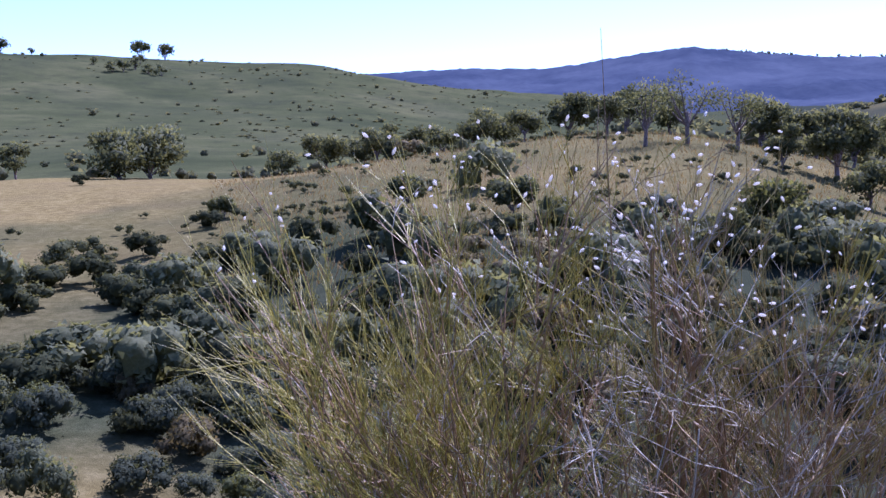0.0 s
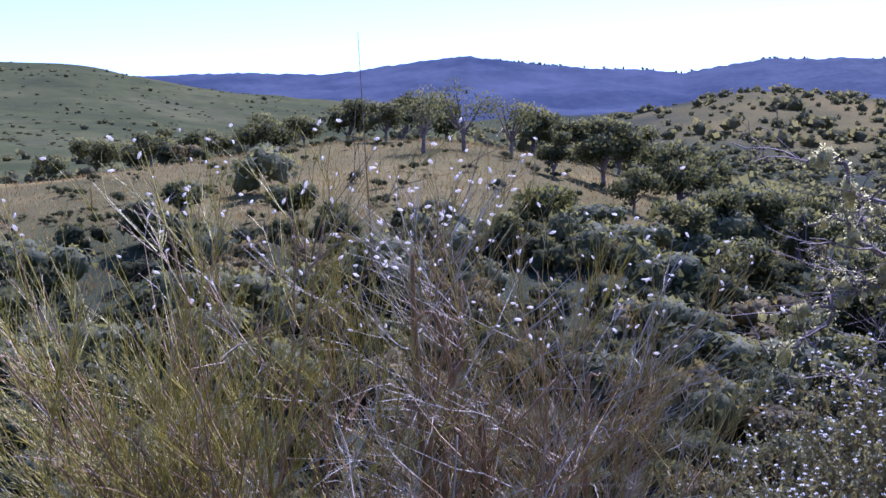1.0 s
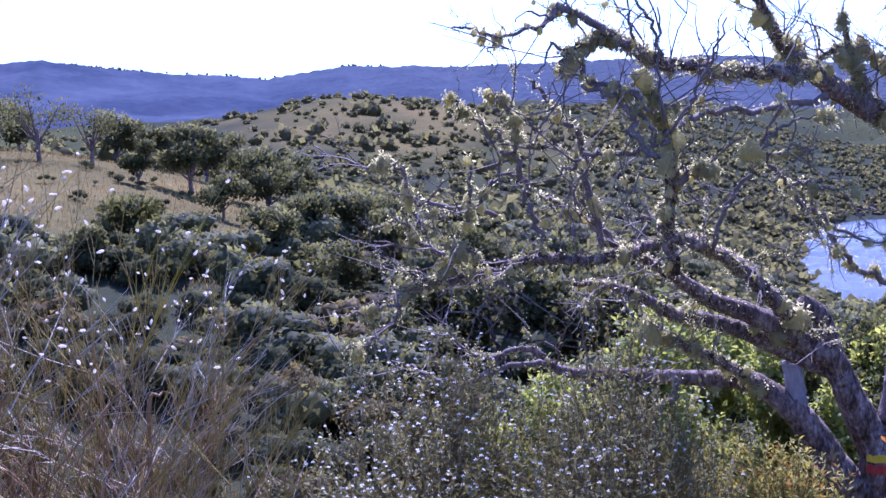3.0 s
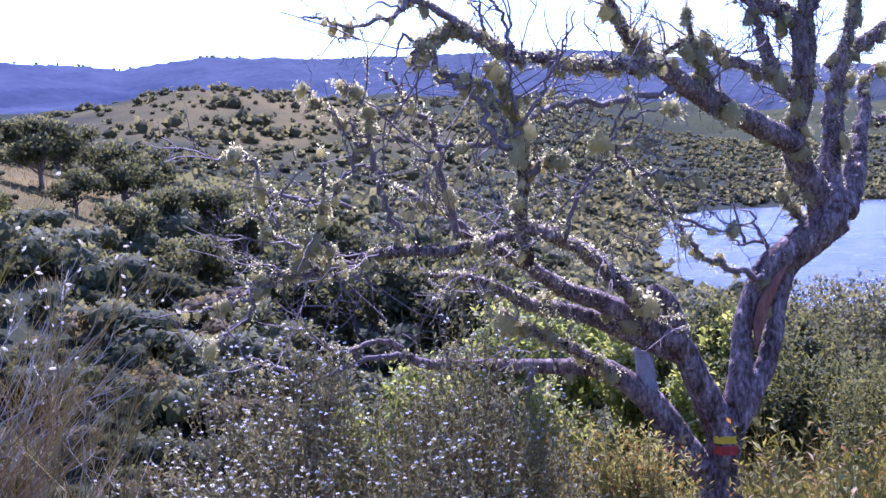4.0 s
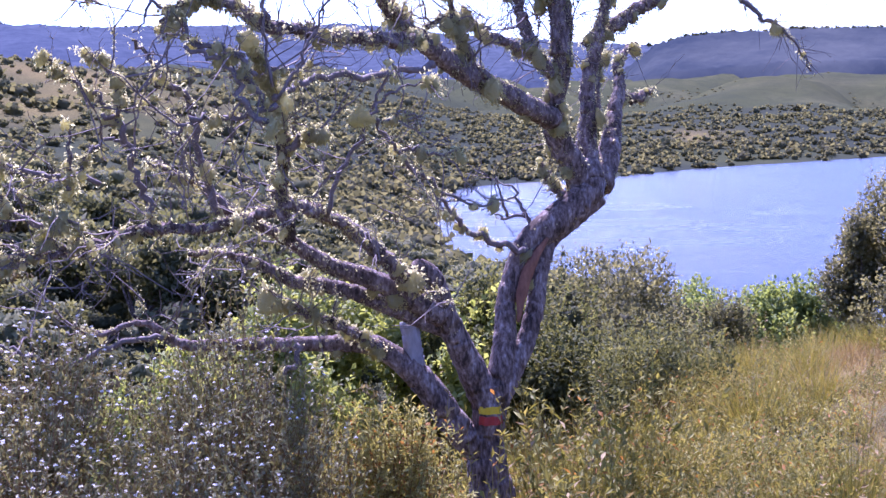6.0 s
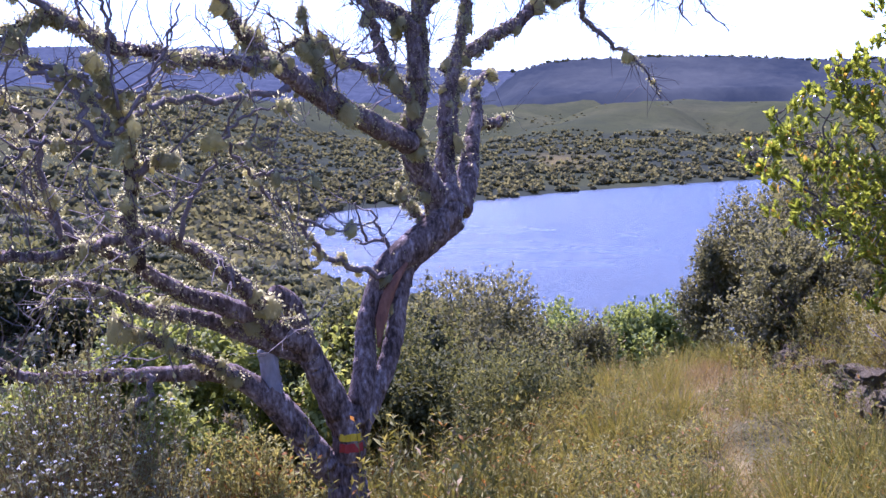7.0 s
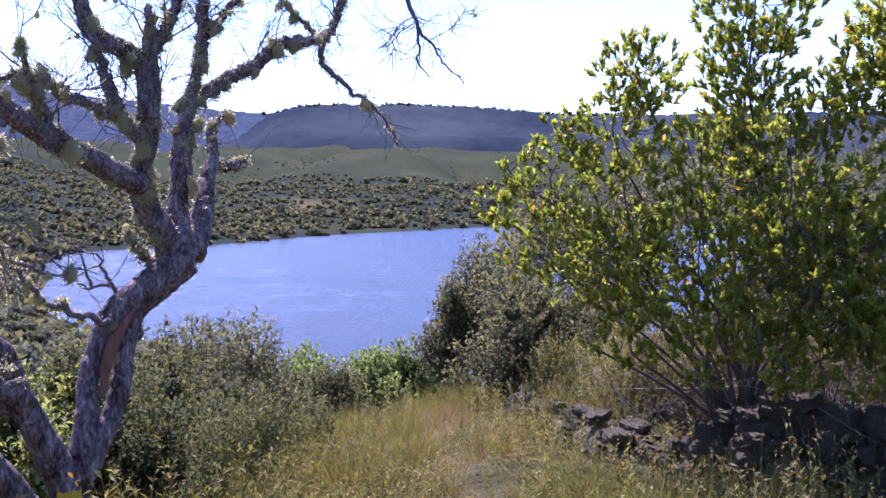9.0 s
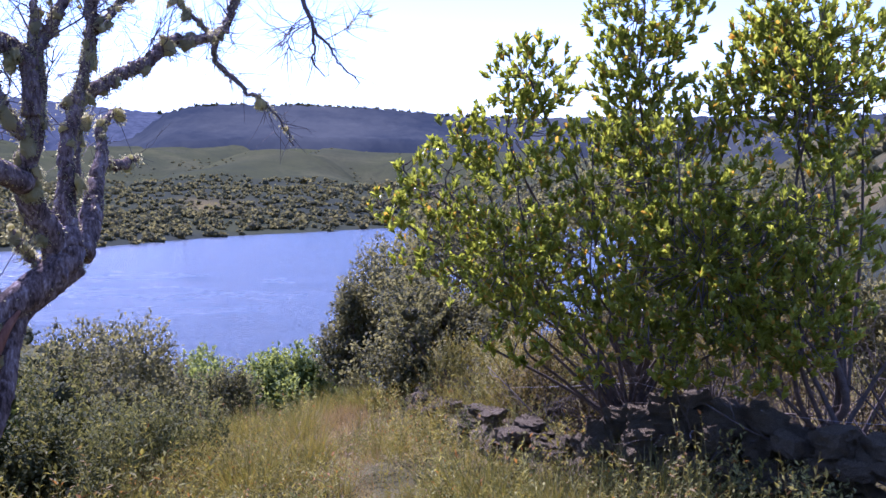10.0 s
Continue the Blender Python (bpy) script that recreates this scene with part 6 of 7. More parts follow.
def place(az, r):
    return 0.25 + r * math.sin(radians(az)), r * math.cos(radians(az))


WHITE = "grey-green cistus shrub dotted with white heads"
for k, (a, r, hh, rad, n, heads) in enumerate(((21.0, 3.15, 2.12, 0.62, 1300, 1000), (28.5, 3.6, 2.55, 0.80, 1900, 420), (35.5, 3.85, 2.42, 0.72, 1700, 130), (24.5, 2.85, 2.02, 0.5, 1000, 760), (32.0, 3.05, 2.14, 0.56, 1200, 460), (27.8, 2.95, 2.1, 0.52, 1000, 380))):
    leafy_shrub("cistus_shrub", WHITE, *place(a, r), hh, rad, 60 + k, n, 15, 0.021, 0.42, STICKY, BROOM_BROWN, "white-headed shrubs", 0.8, heads, 0.25, 0.4)
RUST = "yellow-green shrub with russet narrow leaves by the tree"
DULL = "dull olive narrow-leaved shrub beside the path"
leafy_shrub("russet_shrub", RUST, *place(41.9, 4.4), 1.75, 0.5, 65, 1100, 16, 0.027, 0.38, RUSSET, BROOM_BROWN, "russet shrubs", 1.4)
leafy_shrub("russet_shrub", RUST, *place(45.9, 4.3), 1.6, 0.48, 66, 1050, 16, 0.027, 0.38, RUSSET, BROOM_BROWN, "russet shrubs", 1.4)
leafy_shrub("olive_shrub", DULL, *place(61.5, 8.2), 1.2, 0.6, 67, 600, 12, 0.036, 0.36, OLIVE, BROOM_BROWN, "olive shrubs", 1.4)
leafy_shrub("olive_shrub", DULL, *place(57.5, 7.6), 1.2, 0.5, 68, 560, 12, 0.036, 0.36, OLIVE, BROOM_BROWN, "olive shrubs", 1.4)
LIME = "bright green leafy young oak behind the bare tree"
for k, (a, r, hh, rad) in enumerate(((36.9, 8.5, 3.1, 0.8), (39.4, 8.4, 3.15, 0.95), (42.5, 8.3, 3.1, 0.9), (47.0, 8.6, 2.75, 0.8), (50.5, 8.3, 2.75, 0.75), (40.6, 7.7, 2.4, 0.7))):
    leafy_shrub("young_oak", LIME, *place(a, r), hh, rad, 70 + k, 2200, 7, 0.054, 0.66, OAK_LIME, BARK, "young oaks", 0.5, 0, 0.1, 0.3, 0.4)
for k, (a, r, hh, rad) in enumerate(((52.5, 8.2, 2.3, 0.75), (54.3, 8.0, 1.5, 0.75), (56.0, 8.6, 1.9, 0.75))):
    leafy_shrub("olive_shrub", "dull olive leafy shrub behind the bare tree", *place(a, r), hh, rad, 77 + k, 1000, 9, 0.04, 0.55, OLIVE, BARK, "olive shrubs", 0.6, 0, 0.1, 0.3, 0.3)
DARK = "grey-green holm oak bush on the slope above the water"
for k, (a, r, hh, rad) in enumerate(((56.3, 12.5, 2.85, 1.35), (59.3, 14.0, 2.6, 1.3), (62.0, 16.5, 2.5, 1.2), (71.4, 14.5, 2.3, 0.8), (73.2, 14.5, 2.9, 1.1), (75.6, 13.5, 2.8, 1.2), (78.5, 12.5, 3.0, 1.4), (83.0, 11.5, 3.0, 1.5), (88, 10.5, 2.9, 1.5), (52.0, 13.0, 2.1, 1.2), (96.0, 7.6, 1.9, 0.8), (101.0, 7.4, 1.7, 0.8), (74.4, 11.0, 1.5, 0.9), (77.0, 10.2, 1.5, 0.9))):
    leafy_shrub("holm_oak_bush", DARK, *place(a, r), hh, rad, 80 + k, 1300 if a < 77 else 700, 10, 0.05 if r > 11.2 else 0.042, 0.62, HOLM, BARK, "holm oak bushes", 0.4, 0, 0.04, 0.18, 0.2)
for k, (a, r, hh, rad) in enumerate(((62.6, 22.0, 3.1, 1.4), (64.6, 22.0, 3.5, 1.6), (66.4, 22.5, 3.4, 1.5), (68.2, 22.5, 3.1, 1.3), (69.8, 22.0, 2.7, 1.1))):
    leafy_shrub("green_bush", "fresh green rounded bush above the water", *place(a, r), hh, rad, 95 + k, 1300, 8, 0.09, 0.6, POPLAR, BARK, "fresh green bushes", 0.5, 0, 0.08, 0.3, 0.5)

for k, (a, r, hh, rad) in enumerate(((78.0, 9.4, 0.9, 0.6), (80.5, 8.6, 0.9, 0.55), (83.5, 8.2, 1.0, 0.55), (86.5, 7.9, 1.0, 0.55), (90.0, 7.6, 1.0, 0.5))):
    leafy_shrub("pale_shrub", "pale grey-green feathery shrub behind the wall", *place(a, r), hh, rad, 190 + k, 500, 12, 0.035, 0.22, GRASS, DARK_WOOD, "feathery shrubs", 1.2, 0, 0.05)

for k, (a, r, hh, rad) in enumerate(((81.5, 8.6, 1.0, 0.5), (83.5, 8.0, 1.3, 0.65), (86.8, 7.9, 1.3, 0.65), (90.5, 7.7, 1.3, 0.65), (94.0, 7.3, 1.3, 0.6))):
    leafy_shrub("dry_shrub", "dry grey-brown twiggy bush behind the stone wall", *place(a, r), hh, rad, 150 + k, 420, 10, 0.034, 0.35, BROWN_SCRUB, DARK_WOOD, "dry bushes", 0.8, 0, 0.05, 0.2, 0.0)

# ---- the strawberry tree over the wall ----
arb = tagged(new("strawberry_tree"), "glossy green strawberry tree leaning over the stone wall", "tree")
CROWN = [(6.60, 1.04, 2.12, 0.25), (6.57, 1.17, 1.81, 0.28), (6.51, 1.44, 1.81, 0.15), (6.77, 0.45, 2.49, 0.33), (6.77, 0.48, 2.15, 0.27), (6.77, 0.51, 1.85, 0.30), (6.79, -0.26, 2.13, 0.33), (6.78, -0.50, 2.27, 0.36), (6.69, -0.04, 1.92, 0.28), (6.76, -0.72, 1.91, 0.40), (6.48, 0.24, 1.52, 0.48), (6.55, 0.70, 1.52, 0.40), (6.48, 1.09, 1.48, 0.34), (6.50, 1.48, 1.52, 0.28), (6.44, 1.71, 1.59, 0.14), (6.41, 1.81, 1.38, 0.14), (6.38, 1.56, 1.21, 0.28), (6.38, 1.13, 1.12, 0.34), (6.35, 0.67, 1.11, 0.40), (6.29, 0.09, 1.09, 0.46), (6.39, -0.32, 1.33, 0.45), (6.25, 1.23, 0.67, 0.08), (6.23, 0.83, 0.75, 0.15), (6.18, 0.36, 0.75, 0.19), (6.19, -0.06, 0.79, 0.17), (6.28, -0.40, 0.88, 0.33), (6.79, -0.32, 2.40, 0.26), (6.48, -0.43, 1.96, 0.34), (6.49, -0.16, 1.11, 0.34), (6.47, 0.44, 0.95, 0.30), (6.51, 0.97, 0.93, 0.26), (6.48, -0.49, 1.12, 0.36), (6.52, 1.39, 1.04, 0.22), (6.87, 0.42, 1.78, 0.26), (6.69, 0.16, 1.24, 0.36), (6.39, -0.03, 0.90, 0.24), (6.28, -0.41, 0.74, 0.22), (6.38, 0.26, 0.84, 0.20), (6.36, 0.58, 0.83, 0.18), (6.38, 1.10, 0.88, 0.20), (6.22, 0.62, 0.64, 0.17), (6.25, 0.22, 0.62, 0.20), (6.2, 1.0, 0.66, 0.12), (6.22, -0.2, 0.64, 0.22)]
g = np.random.default_rng(90)
wood, foliage = Heap(), Heap()
feet = [np.array([6.75, -0.62, float(ground(6.75, -0.62)) - 0.05]), np.array([7.05, 0.5, float(ground(7.05, 0.5)) - 0.05])]
boles = []
for foot in feet:
    line = curve_through([foot, foot + np.array([0.06, 0.1, 0.25]), foot + np.array([-0.1, -0.04, 0.5]), foot + np.array([-0.2, 0.12, 0.95])], 6)
    bole = Heap()
    tube(bole, line, [0.045, 0.034, 0.024, 0.012], 9, 0.15)
    part("trunk", bole, DARK_WOOD, arb, smooth=True)
    boles.append(line)
    for k in range(5):
        bole = Heap()
        tip = foot + np.array([g.uniform(-0.5, 0.1), g.uniform(-0.5, 0.5), g.uniform(0.6, 1.2)])
        tube(bole, curve_through([foot + g.normal(size=3) * np.array([0.12, 0.12, 0]), foot * 0.5 + tip * 0.5 + g.normal(size=3) * 0.1, tip], 6), [0.022, 0.014, 0.004], 7, 0.15)
        part("stem", bole, DARK_WOOD, arb, smooth=True)
for k, (x, y, z, s) in enumerate(CROWN):
    line = boles[0] if y < -0.1 else boles[1]
    foot = line[min(max(int(len(line) * (0.25 + 0.25 * z * g.uniform(0.6, 1.2))), 4), len(line) - 2)]
    c = np.array([x, y, z])
    w = foot * 0.5 + c * 0.5 + np.array([0.12, g.uniform(-.15, .15), g.uniform(-.1, 0.15)])
    tube(wood, curve_through([foot, w, c - np.array([0, 0, s * 0.3]), c + np.array([0, 0, s * 0.5])], 5), [0.013, 0.009, 0.006, 0.0025], 7, 0.12)
    n = int((900 * s * s + 70 * s) * (1.7 if z > 2.0 else 1.02) * (0.66 if 0.3 < y and z < 1.75 else 0.85))
    out = around(n, g)
    p = c + out * s * (g.random(n) ** 0.3)[:, None] * np.array([1.0, 1.15, 1.0])
    up = unit(out * 0.55 + np.array([0, 0, 0.75]) + 0.35 * around(n, g))
    t = np.linspace(0, 1, 4)[None, :, None]
    q = c + (p - c) * 0.35 + g.normal(size=(n, 3)) * 0.03
    keep = g.random(n) < 0.4
    strands(wood, q[keep][:, None] * (1 - t) + p[keep][:, None] * t + np.array([0, 0, -0.04]) * (t * (1 - t)), np.full(keep.sum(), 0.0035))
    per = 15
    i = np.repeat(np.arange(n), per)
    ring = around(len(i), g)
    d = unit(up[i] * g.uniform(0.8, 1.5, len(i))[:, None] + ring * 0.75)
    L = g.uniform(0.034, 0.058, len(i))
    leaves(foliage, p[i] - up[i] * g.uniform(0, 0.05, len(i))[:, None], d, unit(up[i] + 0.4 * ring), L, L * 0.42, 0.12 * g.random(len(i)) + np.repeat(g.uniform(0, 0.25, n), per), 0.22, True)
part("branch_frame", wood, DARK_WOOD, arb, smooth=True)
tagged(part("foliage", foliage, ARBUTUS, arb), kind="stuff")

# bare grey thicket beneath and beside it
for x, y, hh in ((7.0, 0.05, 1.0), (6.5, -1.1, 1.5), (7.4, 0.55, 1.1)):
    z = float(ground(x, y))
    root = tagged(new("thicket"), "tangle of bare grey twigs behind the wall", "shrub", "bare thickets")
    root.location = (x, y, z)
    n = 16
    a = fan(g, (0, 0, -0.1), n, (0, 0, 1), 0.38, (0.0, 0.1), (hh * 0.6, hh * 1.1), 0.35, 1.0)
    a[:, 1:] += np.cumsum(g.normal(size=(n, 4, 3)), 1) * 0.05
    for line in a:
        stem = Heap()
        tube(stem, curve_through(line, 4), [0.009, 0.006, 0.003], 5, 0.15)
        part("stem", stem, DARK_WOOD, root, smooth=True)
    h = Heap()
    b = offshoots(g, a, n * 9, 0.8, (0.15, 0.5), 0.2, 1.0, 0.1, 0.06)
    strands(h, b, g.uniform(0.0018, 0.0035, len(b)))
    c = offshoots(g, b, n * 22, 0.8, (0.08, 0.3), 0.1, 1.0, 0.0, 0.06)
    strands(h, c, g.uniform(0.001, 0.002, len(c)))
    tagged(part("twig_mass", h, DARK_WOOD, root), kind="stuff")

# ---- the dry stone wall and the wire fence ----
wall = tagged(new("dry_stone_wall"), "low tumbled dry wall of dark slate stones", "wall", kind="structure")


def stone_mesh(seed):
    """A rough slab of slate, a unit long, split in layers."""
    g = np.random.default_rng(seed)
    bm = bmesh.new()
    bmesh.ops.create_cube(bm, size=1.0)
    bmesh.ops.subdivide_edges(bm, edges=bm.edges[:], cuts=3, use_grid_fill=True)
    for v in bm.verts:
        x, y, z = v.co
        taper = 1 - 0.35 * max(abs(x) - 0.2, 0) - 0.2 * max(abs(z) - 0.2, 0)
        v.co = Vector((x * (1 - 0.2 * abs(y)) * taper, y * taper, z)) + Vector(g.normal(size=3) * np.array([0.055, 0.055, 0.09]))
    me = bpy.data.meshes.new("stone")
    bm.to_mesh(me)
    bm.free()
    me.materials.append(STONE)
    return me


stones = [stone_mesh(500 + k) for k in range(10)]
LINE = curve_through([(5.0, -2.1, 0), (5.62, -1.25, 0), (6.1, -0.6, 0), (6.45, 0.05, 0), (6.62, 0.72, 0), (7.3, 1.3, 0), (9.1, 2.3, 0), (11.4, 3.5, 0)], 10)
steps = np.concatenate([[0], np.cumsum(np.linalg.norm(np.diff(LINE, axis=0), axis=1))])
for k in range(330):
    # most stones lie in the tumbled stretch under the strawberry tree, the rest trail off along the fence
    lo, hi = (14, 40) if k < 205 else ((40, 56) if k < 275 else ((56, 70) if k < 306 else (2, 14)))
    s = g.uniform(steps[lo], steps[hi])
    x, y = np.interp(s, steps, LINE[:, 0]), np.interp(s, steps, LINE[:, 1])
    i = min(max(int(np.searchsorted(steps, s)), 1), len(LINE) - 1)
    d = LINE[i] - LINE[i - 1]
    tall = np.interp(s, steps[[0, 14, 20, 30, 39, 42, 46, 50, 56, 60, 70]], [3, 5, 8, 10.5, 10, 5, 4.5, 7, 4, 4, 2])
    course = int(tall * g.random() ** 0.8)
    x, y = x + g.normal() * (0.1 - 0.007 * course) - 0.02, y + g.normal() * (0.08 - 0.004 * course)
    z = float(ground(x, y)) + 0.02 + course * 0.047 * g.uniform(0.85, 1.1)
    ob = new("stone", stones[k % 10])
    ob.parent = wall
    size = g.uniform(0.09, 0.2) * (1.15 if course > tall - 2.5 else 1.0)
    ob.matrix_world = Matrix.Translation((x, y, z)) @ Matrix.Rotation(math.atan2(d[1], d[0]) + g.normal() * 0.4, 4, "Z") @ Matrix.Rotation(g.normal() * 0.16, 4, "X") @ Matrix.Rotation(g.normal() * 0.14, 4, "Y") @ Matrix.Diagonal((size, size * g.uniform(0.55, 0.85), g.uniform(0.04, 0.095), 1))

rubble = Heap()
tube(rubble, [(x + 0.03, y, float(ground(x, y)) + 0.02) for (x, y, _) in LINE[14:42:2]], [0.04, 0.08, 0.13, 0.16, 0.12], 14, 0.22, 0.0, 9)
tube(rubble, [(x + 0.03, y, float(ground(x, y)) + 0.03) for (x, y, _) in LINE[41:60:2]], [0.12, 0.15, 0.2, 0.14, 0.08], 14, 0.22, 0.0, 9)
part("rubble", rubble, STONE, wall, "dark loose rubble between the wall stones")

fence = tagged(new("fence"), "old wire fence on thin wooden posts behind the wall", "fence")
tops = []
for x, y, top in ((11.46, 3.41, -0.62), (6.77, 0.46, 0.44), (6.0, -0.9, 0.44), (4.6, -2.4, 0.6)):
    z = float(ground(x, y))
    hgt = max(top - z, 0.3)
    if x != 6.77:   # there the wire is nailed to the tree
        h = Heap()
        tube(h, [(x, y, z - 0.1), (x + 0.01, y, z + hgt * 0.5), (x + 0.015, y + 0.01, z + hgt)], [0.02, 0.019, 0.016], 7, 0.1)
        part("post", h, POST, fence, smooth=True)
    tops.append((x + 0.01, y, z + hgt - 0.06))
for lowered in (0.0,):
    for a, b in zip(tops, tops[1:]):
        h = Heap()
        a_, b_ = np.array(a) - (0, 0, lowered), np.array(b) - (0, 0, lowered)
        t = np.linspace(0, 1, 9)[:, None]
        tube(h, a_ * (1 - t) + b_ * t - np.array([0, 0, 0.05]) * (t * (1 - t) * 4), [0.0013, 0.0013], 5)
        part("wire", h, WIRE, fence)


# ---- herbs and grass of the path side ----
def herb_heaps(seed, tall, leaf, material_spread=0.3):
    g = np.random.default_rng(seed)
    s, f = Heap(), Heap()
    n = g.integers(5, 10)
    t = np.linspace(0, 1, 5)[None, :, None]
    d = unit(g.normal(size=(n, 3)) * 0.22 + np.array([0, 0, 1]))
    L = tall * g.uniform(0.6, 1.1, n)
    lines = g.normal(size=(n, 1, 3)) * np.array([0.04, 0.04, 0]) + d[:, None] * t * L[:, None, None] + (around(n, g) * 0.1)[:, None] * t ** 2 * tall
    strands(s, lines, np.full(n, 0.0025), np.full(n, 0.3))
    per = 19
    i = np.repeat(np.arange(n), per)
    u = g.uniform(0.15, 1.0, len(i)) * 4
    k = np.minimum(u.astype(int), 3)
    w = (u - k)[:, None]
    p = lines[i, k] * (1 - w) + lines[i, k + 1] * w
    r = around(len(i), g)
    r[:, 2] = np.abs(r[:, 2]) * 0.6 + 0.2
    z = leaf * g.uniform(0.5, 1.3, len(i))
    leaves(f, p, unit(r), unit(d[i] + 0.5 * around(len(i), g)), z, z * 0.36, material_spread * g.random(len(i)))
    return s, f


kinds = []
for k in range(10):
    s, f = herb_heaps(600 + k, 0.5 + 0.06 * (k % 4), 0.034)
    kinds.append((s.mesh("herb_stems", GRASS), f.mesh("herb_leaves", RUSSET if k % 5 == 4 else (STRAW if k % 5 == 2 else HERB))))


def path_gap(x, y):
    along = (x - 5.06) * 0.926 + (y - 1.46) * 0.377
    return np.abs((y - 1.46) * 0.926 - (x - 5.06) * 0.377 + 0.04 * np.sin(along * 1.3))


g = np.random.default_rng(97)
count = 0
while count < 300:
    az, r = (g.uniform(45, 97) if count % 4 else g.uniform(46, 61)), math.exp(g.uniform(math.log(2.7), math.log(12.5)))
    x, y = place(az, r)
    if path_gap(x, y) < 0.08 + 0.06 * g.random() or math.hypot(x - 4.5, y - 3.28) < 0.22 or (az > 76 and r > 5.2):
        continue
    root = tagged(new("herb"), "leafy yellow-green herb among dry grass by the path", "herb", "path-side herbs")
    s = g.uniform(0.6, 1.25) * (0.75 if az > 62 else 1.0) * (0.6 if 66.5 < az < 71.5 and r > 5.5 else 1.0) * (1.35 if az < 61 and r > 4.4 else 1.0)
    for name, me in zip(("stalk_mass", "foliage"), kinds[count % 10]):
        ob = tagged(new(name, me), kind="stuff")
        ob.parent = root
    root.matrix_world = Matrix.Translation((x, y, float(ground(x, y)) - 0.02)) @ Matrix.Rotation(g.uniform(0, 6.28), 4, "Z") @ Matrix.Diagonal((s, s, s * g.uniform(0.8, 1.2), 1))
    count += 1


def tuft_mesh(seed, blades):
    """A feathery tuft of fine upright grass blades, about a unit tall."""
    g = np.random.default_rng(seed)
    h = Heap()
    foot = g.normal(size=(blades, 3)) * np.array([0.16, 0.16, 0])
    lean = unit(foot * 1.6 + g.normal(size=(blades, 3)) * 0.16 + np.array([0, 0, 1]))
    tall = g.uniform(0.45, 1.1, blades)[:, None]
    side = unit(np.cross(lean, around(blades, g))) * 0.0055
    bow = (foot * 1.2 + g.normal(size=(blades, 3)) * np.array([0.12, 0.12, 0.0])) * tall
    mid = foot + lean * tall * 0.55 + bow * 0.2
    v = np.stack([foot - side, foot + side, mid + side * 0.7, mid - side * 0.7, foot + lean * tall + bow], 1)
    f = np.arange(blades)[:, None, None] * 5
    h.add(v, (f + np.array([[0, 1, 2], [0, 2, 3], [3, 2, 4]])[None]).reshape(-1, 3), np.repeat(g.uniform(0, 0.5, blades), 5))
    return h.mesh("grass_tuft", GRASS)


tuft_kinds = [tuft_mesh(960 + k, 170) for k in range(5)]
g = np.random.default_rng(98)
count = 0
while count < 150:
    az, r = g.uniform(54, 97), math.exp(g.uniform(math.log(3.0), math.log(12)))
    x, y = place(az, r)
    if path_gap(x, y) < 0.14 or (az > 80 and r > 5.6) or wave(x / 0.9, y / 0.9, 71) < 0.0:
        continue
    ob = tagged(new("grass_tuft", tuft_kinds[count % 5]), "feathery green grass tuft beside the footpath", "grass", "grass tufts")
    s = g.uniform(0.28, 0.5)
    ob.matrix_world = Matrix.Translation((x, y, float(ground(x, y)) - 0.02)) @ Matrix.Rotation(g.uniform(0, 6.28), 4, "Z") @ Matrix.Diagonal((s, s, s * g.uniform(0.8, 1.2), 1))
    count += 1


def turf(name, label, n, az0, az1, r0, r1, tall, wide, material, seed, off_path, category="grass"):
    g = np.random.default_rng(seed)
    az, r = np.radians(g.uniform(az0, az1, n)), np.exp(g.uniform(np.log(r0), np.log(r1), n))
    x, y = 0.25 + r * np.sin(az), r * np.cos(az)
    clump = wave(x * 1.6, y * 1.6, seed) * 0.5 + wave(x * 4.5, y * 4.5, seed + 1) * 0.5
    ok = (path_gap(x, y) > off_path + 0.1 * g.random(n)) & (clump + g.uniform(-0.8, 0.8, n) > -0.25)
    x, y, r = x[ok], y[ok], r[ok]
    m = len(x)
    d = unit(g.normal(size=(m, 3)) * 0.28 + np.array([0, 0, 1]))
    L = g.uniform(0.5, 1.25, m) * tall
    h = Heap()
    leaves(h, np.stack([x, y, ground(x, y) - 0.02], 1), d, around(m, g), L, wide * np.clip(r / 5, 0.8, 2.2), g.uniform(0, 0.5, m), 0.1)
    tagged(part(name, h, material, None), label, category, kind="stuff")


turf("grass", "green and yellowing grass beside the path", 16000, 44, 100, 2.4, 16, 0.16, 0.0035, GRASS, 811, 0.05)
turf("dry_grass", "dry straw-coloured grass beside the path", 6000, 44, 100, 2.4, 17, 0.14, 0.0034, STRAW, 812, 0.03)
turf("crest_grass", "dry straw grass tufts on the far crest", 15000, -12, 27, 44, 100, 0.34, 0.03, STRAW, 813, -9)

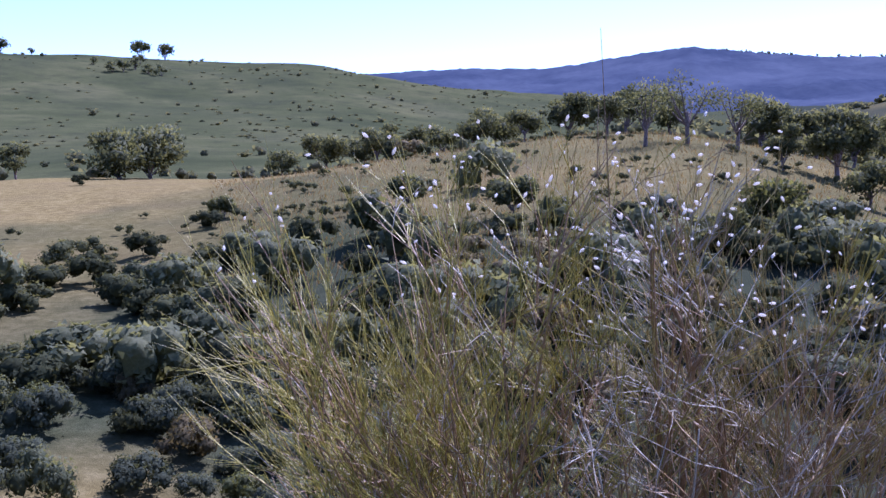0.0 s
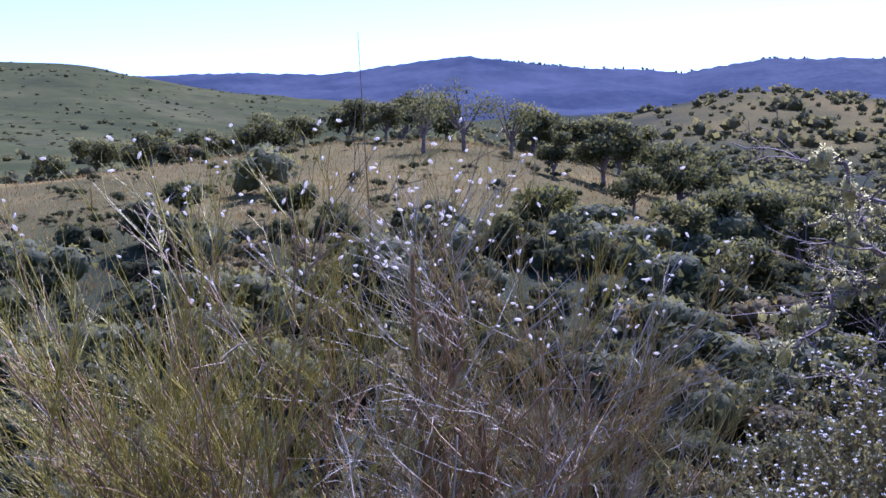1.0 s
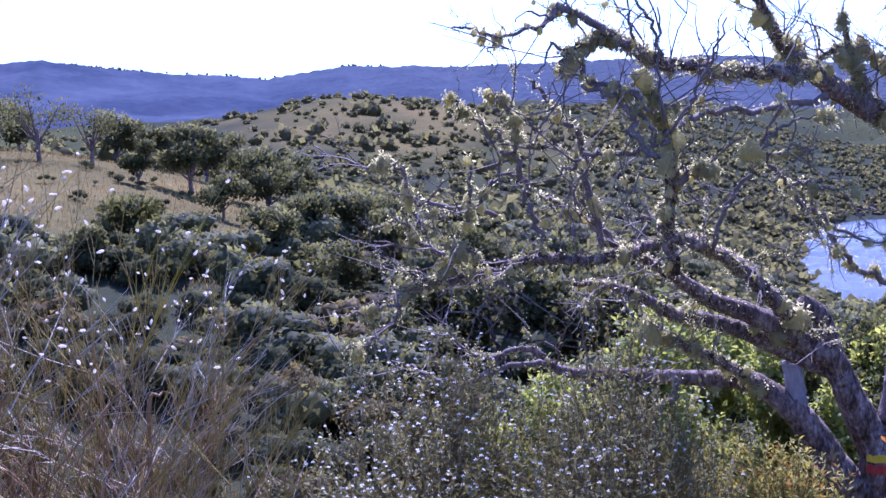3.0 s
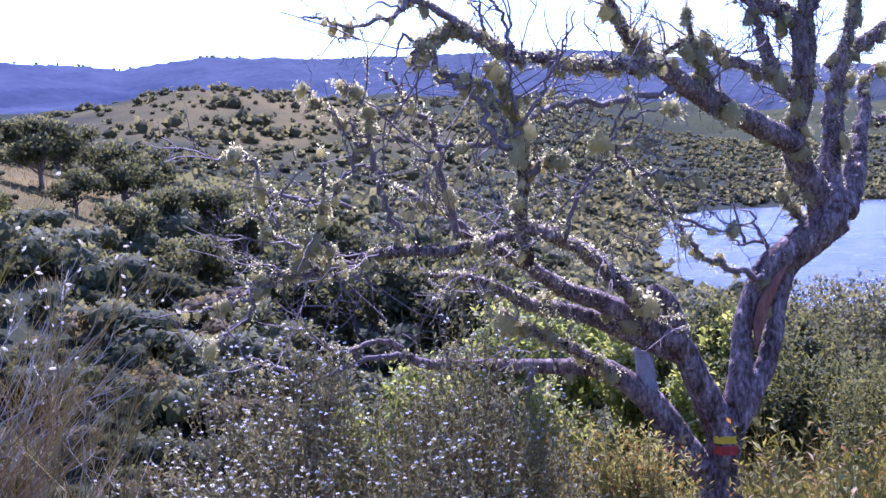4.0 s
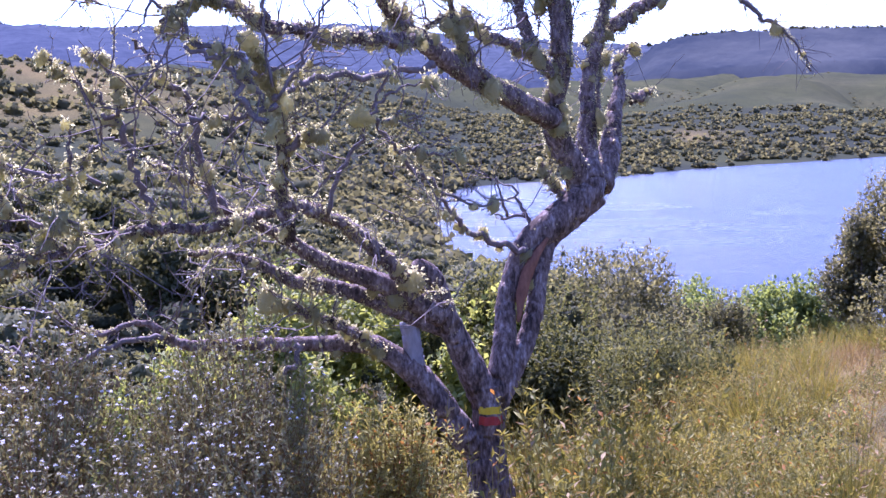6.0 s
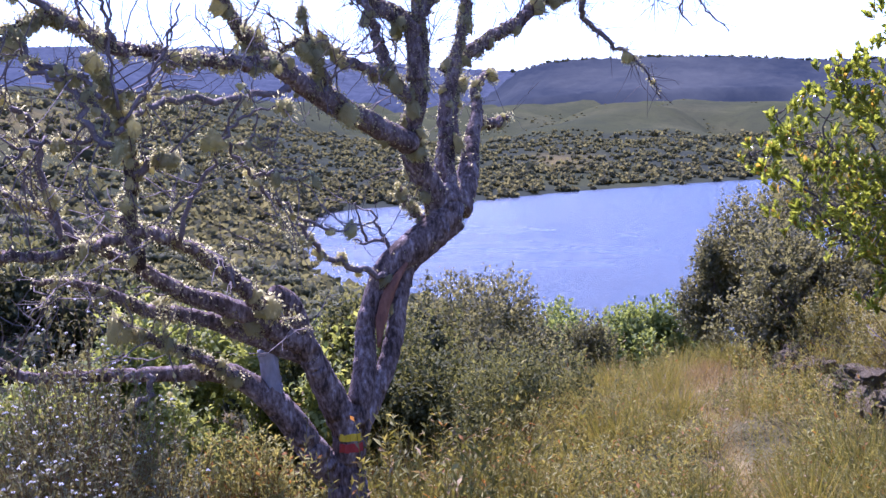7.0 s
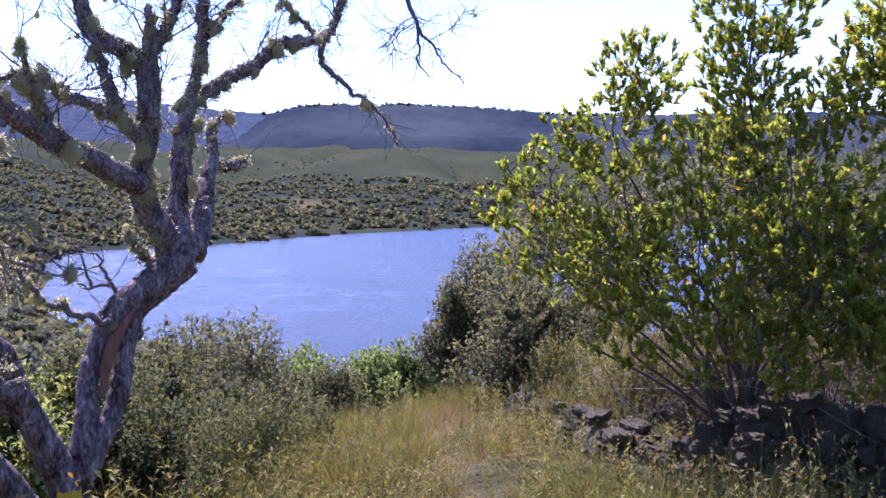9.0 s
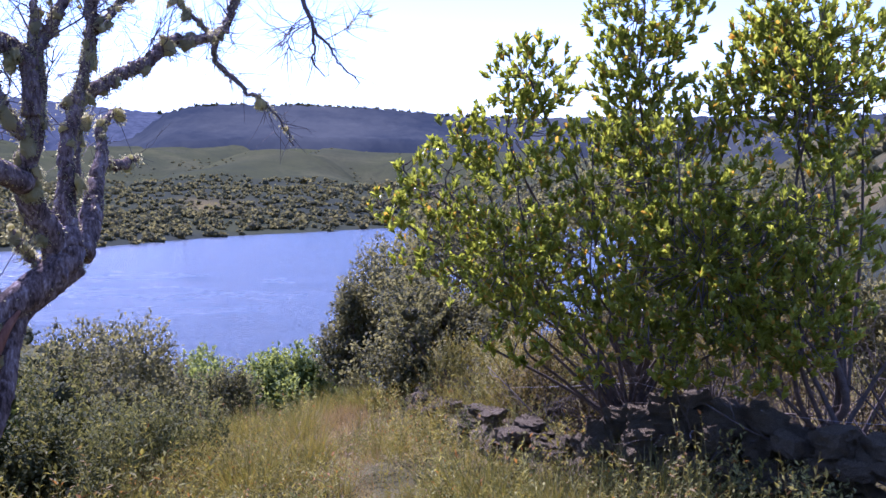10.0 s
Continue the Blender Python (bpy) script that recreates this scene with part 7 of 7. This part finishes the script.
# bleached grass trodden down along the path, thick where it goes over the edge
straw = Heap()
g = np.random.default_rng(740)
along, across = np.concatenate([g.uniform(-1.5, 5.5, 1500), g.normal(4.9, 0.6, 1100)]), np.concatenate([g.normal(0, 0.09, 1500), g.normal(0.1, 0.25, 1100)])
x, y = 5.06 + along * 0.926 - across * 0.377, 1.46 + along * 0.377 + across * 0.926
L = g.uniform(0.04, 0.1, len(x)) * np.where(along > 3.6, 1.8, 1.0)
leaves(straw, np.stack([x, y, ground(x, y) - 0.01], 1), unit(g.normal(size=(len(x), 3)) * 0.5 + np.array([0, 0, 0.8])), around(len(x), g), L, 0.006, g.uniform(0.1, 0.6, len(x)), 0.1)
tagged(part("trodden_grass", straw, STRAW, None), "bleached golden grass along the footpath", "grass", kind="stuff")

# loose stones on the bare strip of the path
pebbles = Heap()
g = np.random.default_rng(733)
for k in range(110):
    along = g.uniform(-1.5, 8.0)
    across = g.normal() * 0.08
    x, y = 5.06 + along * 0.926 - across * 0.377, 1.46 + along * 0.377 + across * 0.926
    size = g.uniform(0.004, 0.013)
    core(pebbles, size, size * 1.1, k, 6, 4, 0.0, 0.4)
    pebbles.v[-1] += np.array([x, y, float(ground(x, y)) - size * 0.35])
tagged(part("path_stones", pebbles, STONE, None, smooth=False), "small pale stones on the bare footpath", "stones", kind="stuff")

# the thick mat of low herbs and small shrubs between them
for name, label, material, seed, count, tall in (("herb_mat", "mat of small-leaved yellow-green herbs by the path", HERB, 901, 1250, 0.32), ("russet_mat", "russet and olive low herbs by the path", RUSSET, 902, 950, 0.36), ("olive_mat", "dull olive low herbs by the path", OLIVE, 903, 640, 0.36), ("verge_mat", "fresh green low herbs along the footpath", HERB, 904, 680, 0.3)):
    k = np.random.default_rng(seed)
    plants = []
    for i in range(6):
        f = herb_heaps(seed + 10 + i, tall, 0.026, 0.4)[1]
        plants.append(f)
    az, r = k.uniform(46, 98, count), np.exp(k.uniform(np.log(2.6), np.log(14), count))
    if name == "verge_mat":
        az, r = k.uniform(61, 77, count), np.exp(k.uniform(np.log(3.6), np.log(13), count))
    x, y = 0.25 + r * np.sin(np.radians(az)), r * np.cos(np.radians(az))
    ok = (path_gap(x, y) > 0.08 * np.clip((9 - r) / 3, 0, 1)) & (wave(x / 1.3, y / 1.3, seed) + 0.5 * wave(x / 0.4, y / 0.4, seed + 3) > (-0.1 if name in ("herb_mat", "verge_mat") else 0.1))
    x, y = x[ok], y[ok]
    cover_with(name, label, "herbs", (x, y, ground(x, y)), k.uniform(0.5, 1.35, len(x)) * np.where(path_gap(x, y) < 0.3, 0.65, 1.0), plants, material, k.uniform(-0.1, 0.25, len(x)), 1.0)
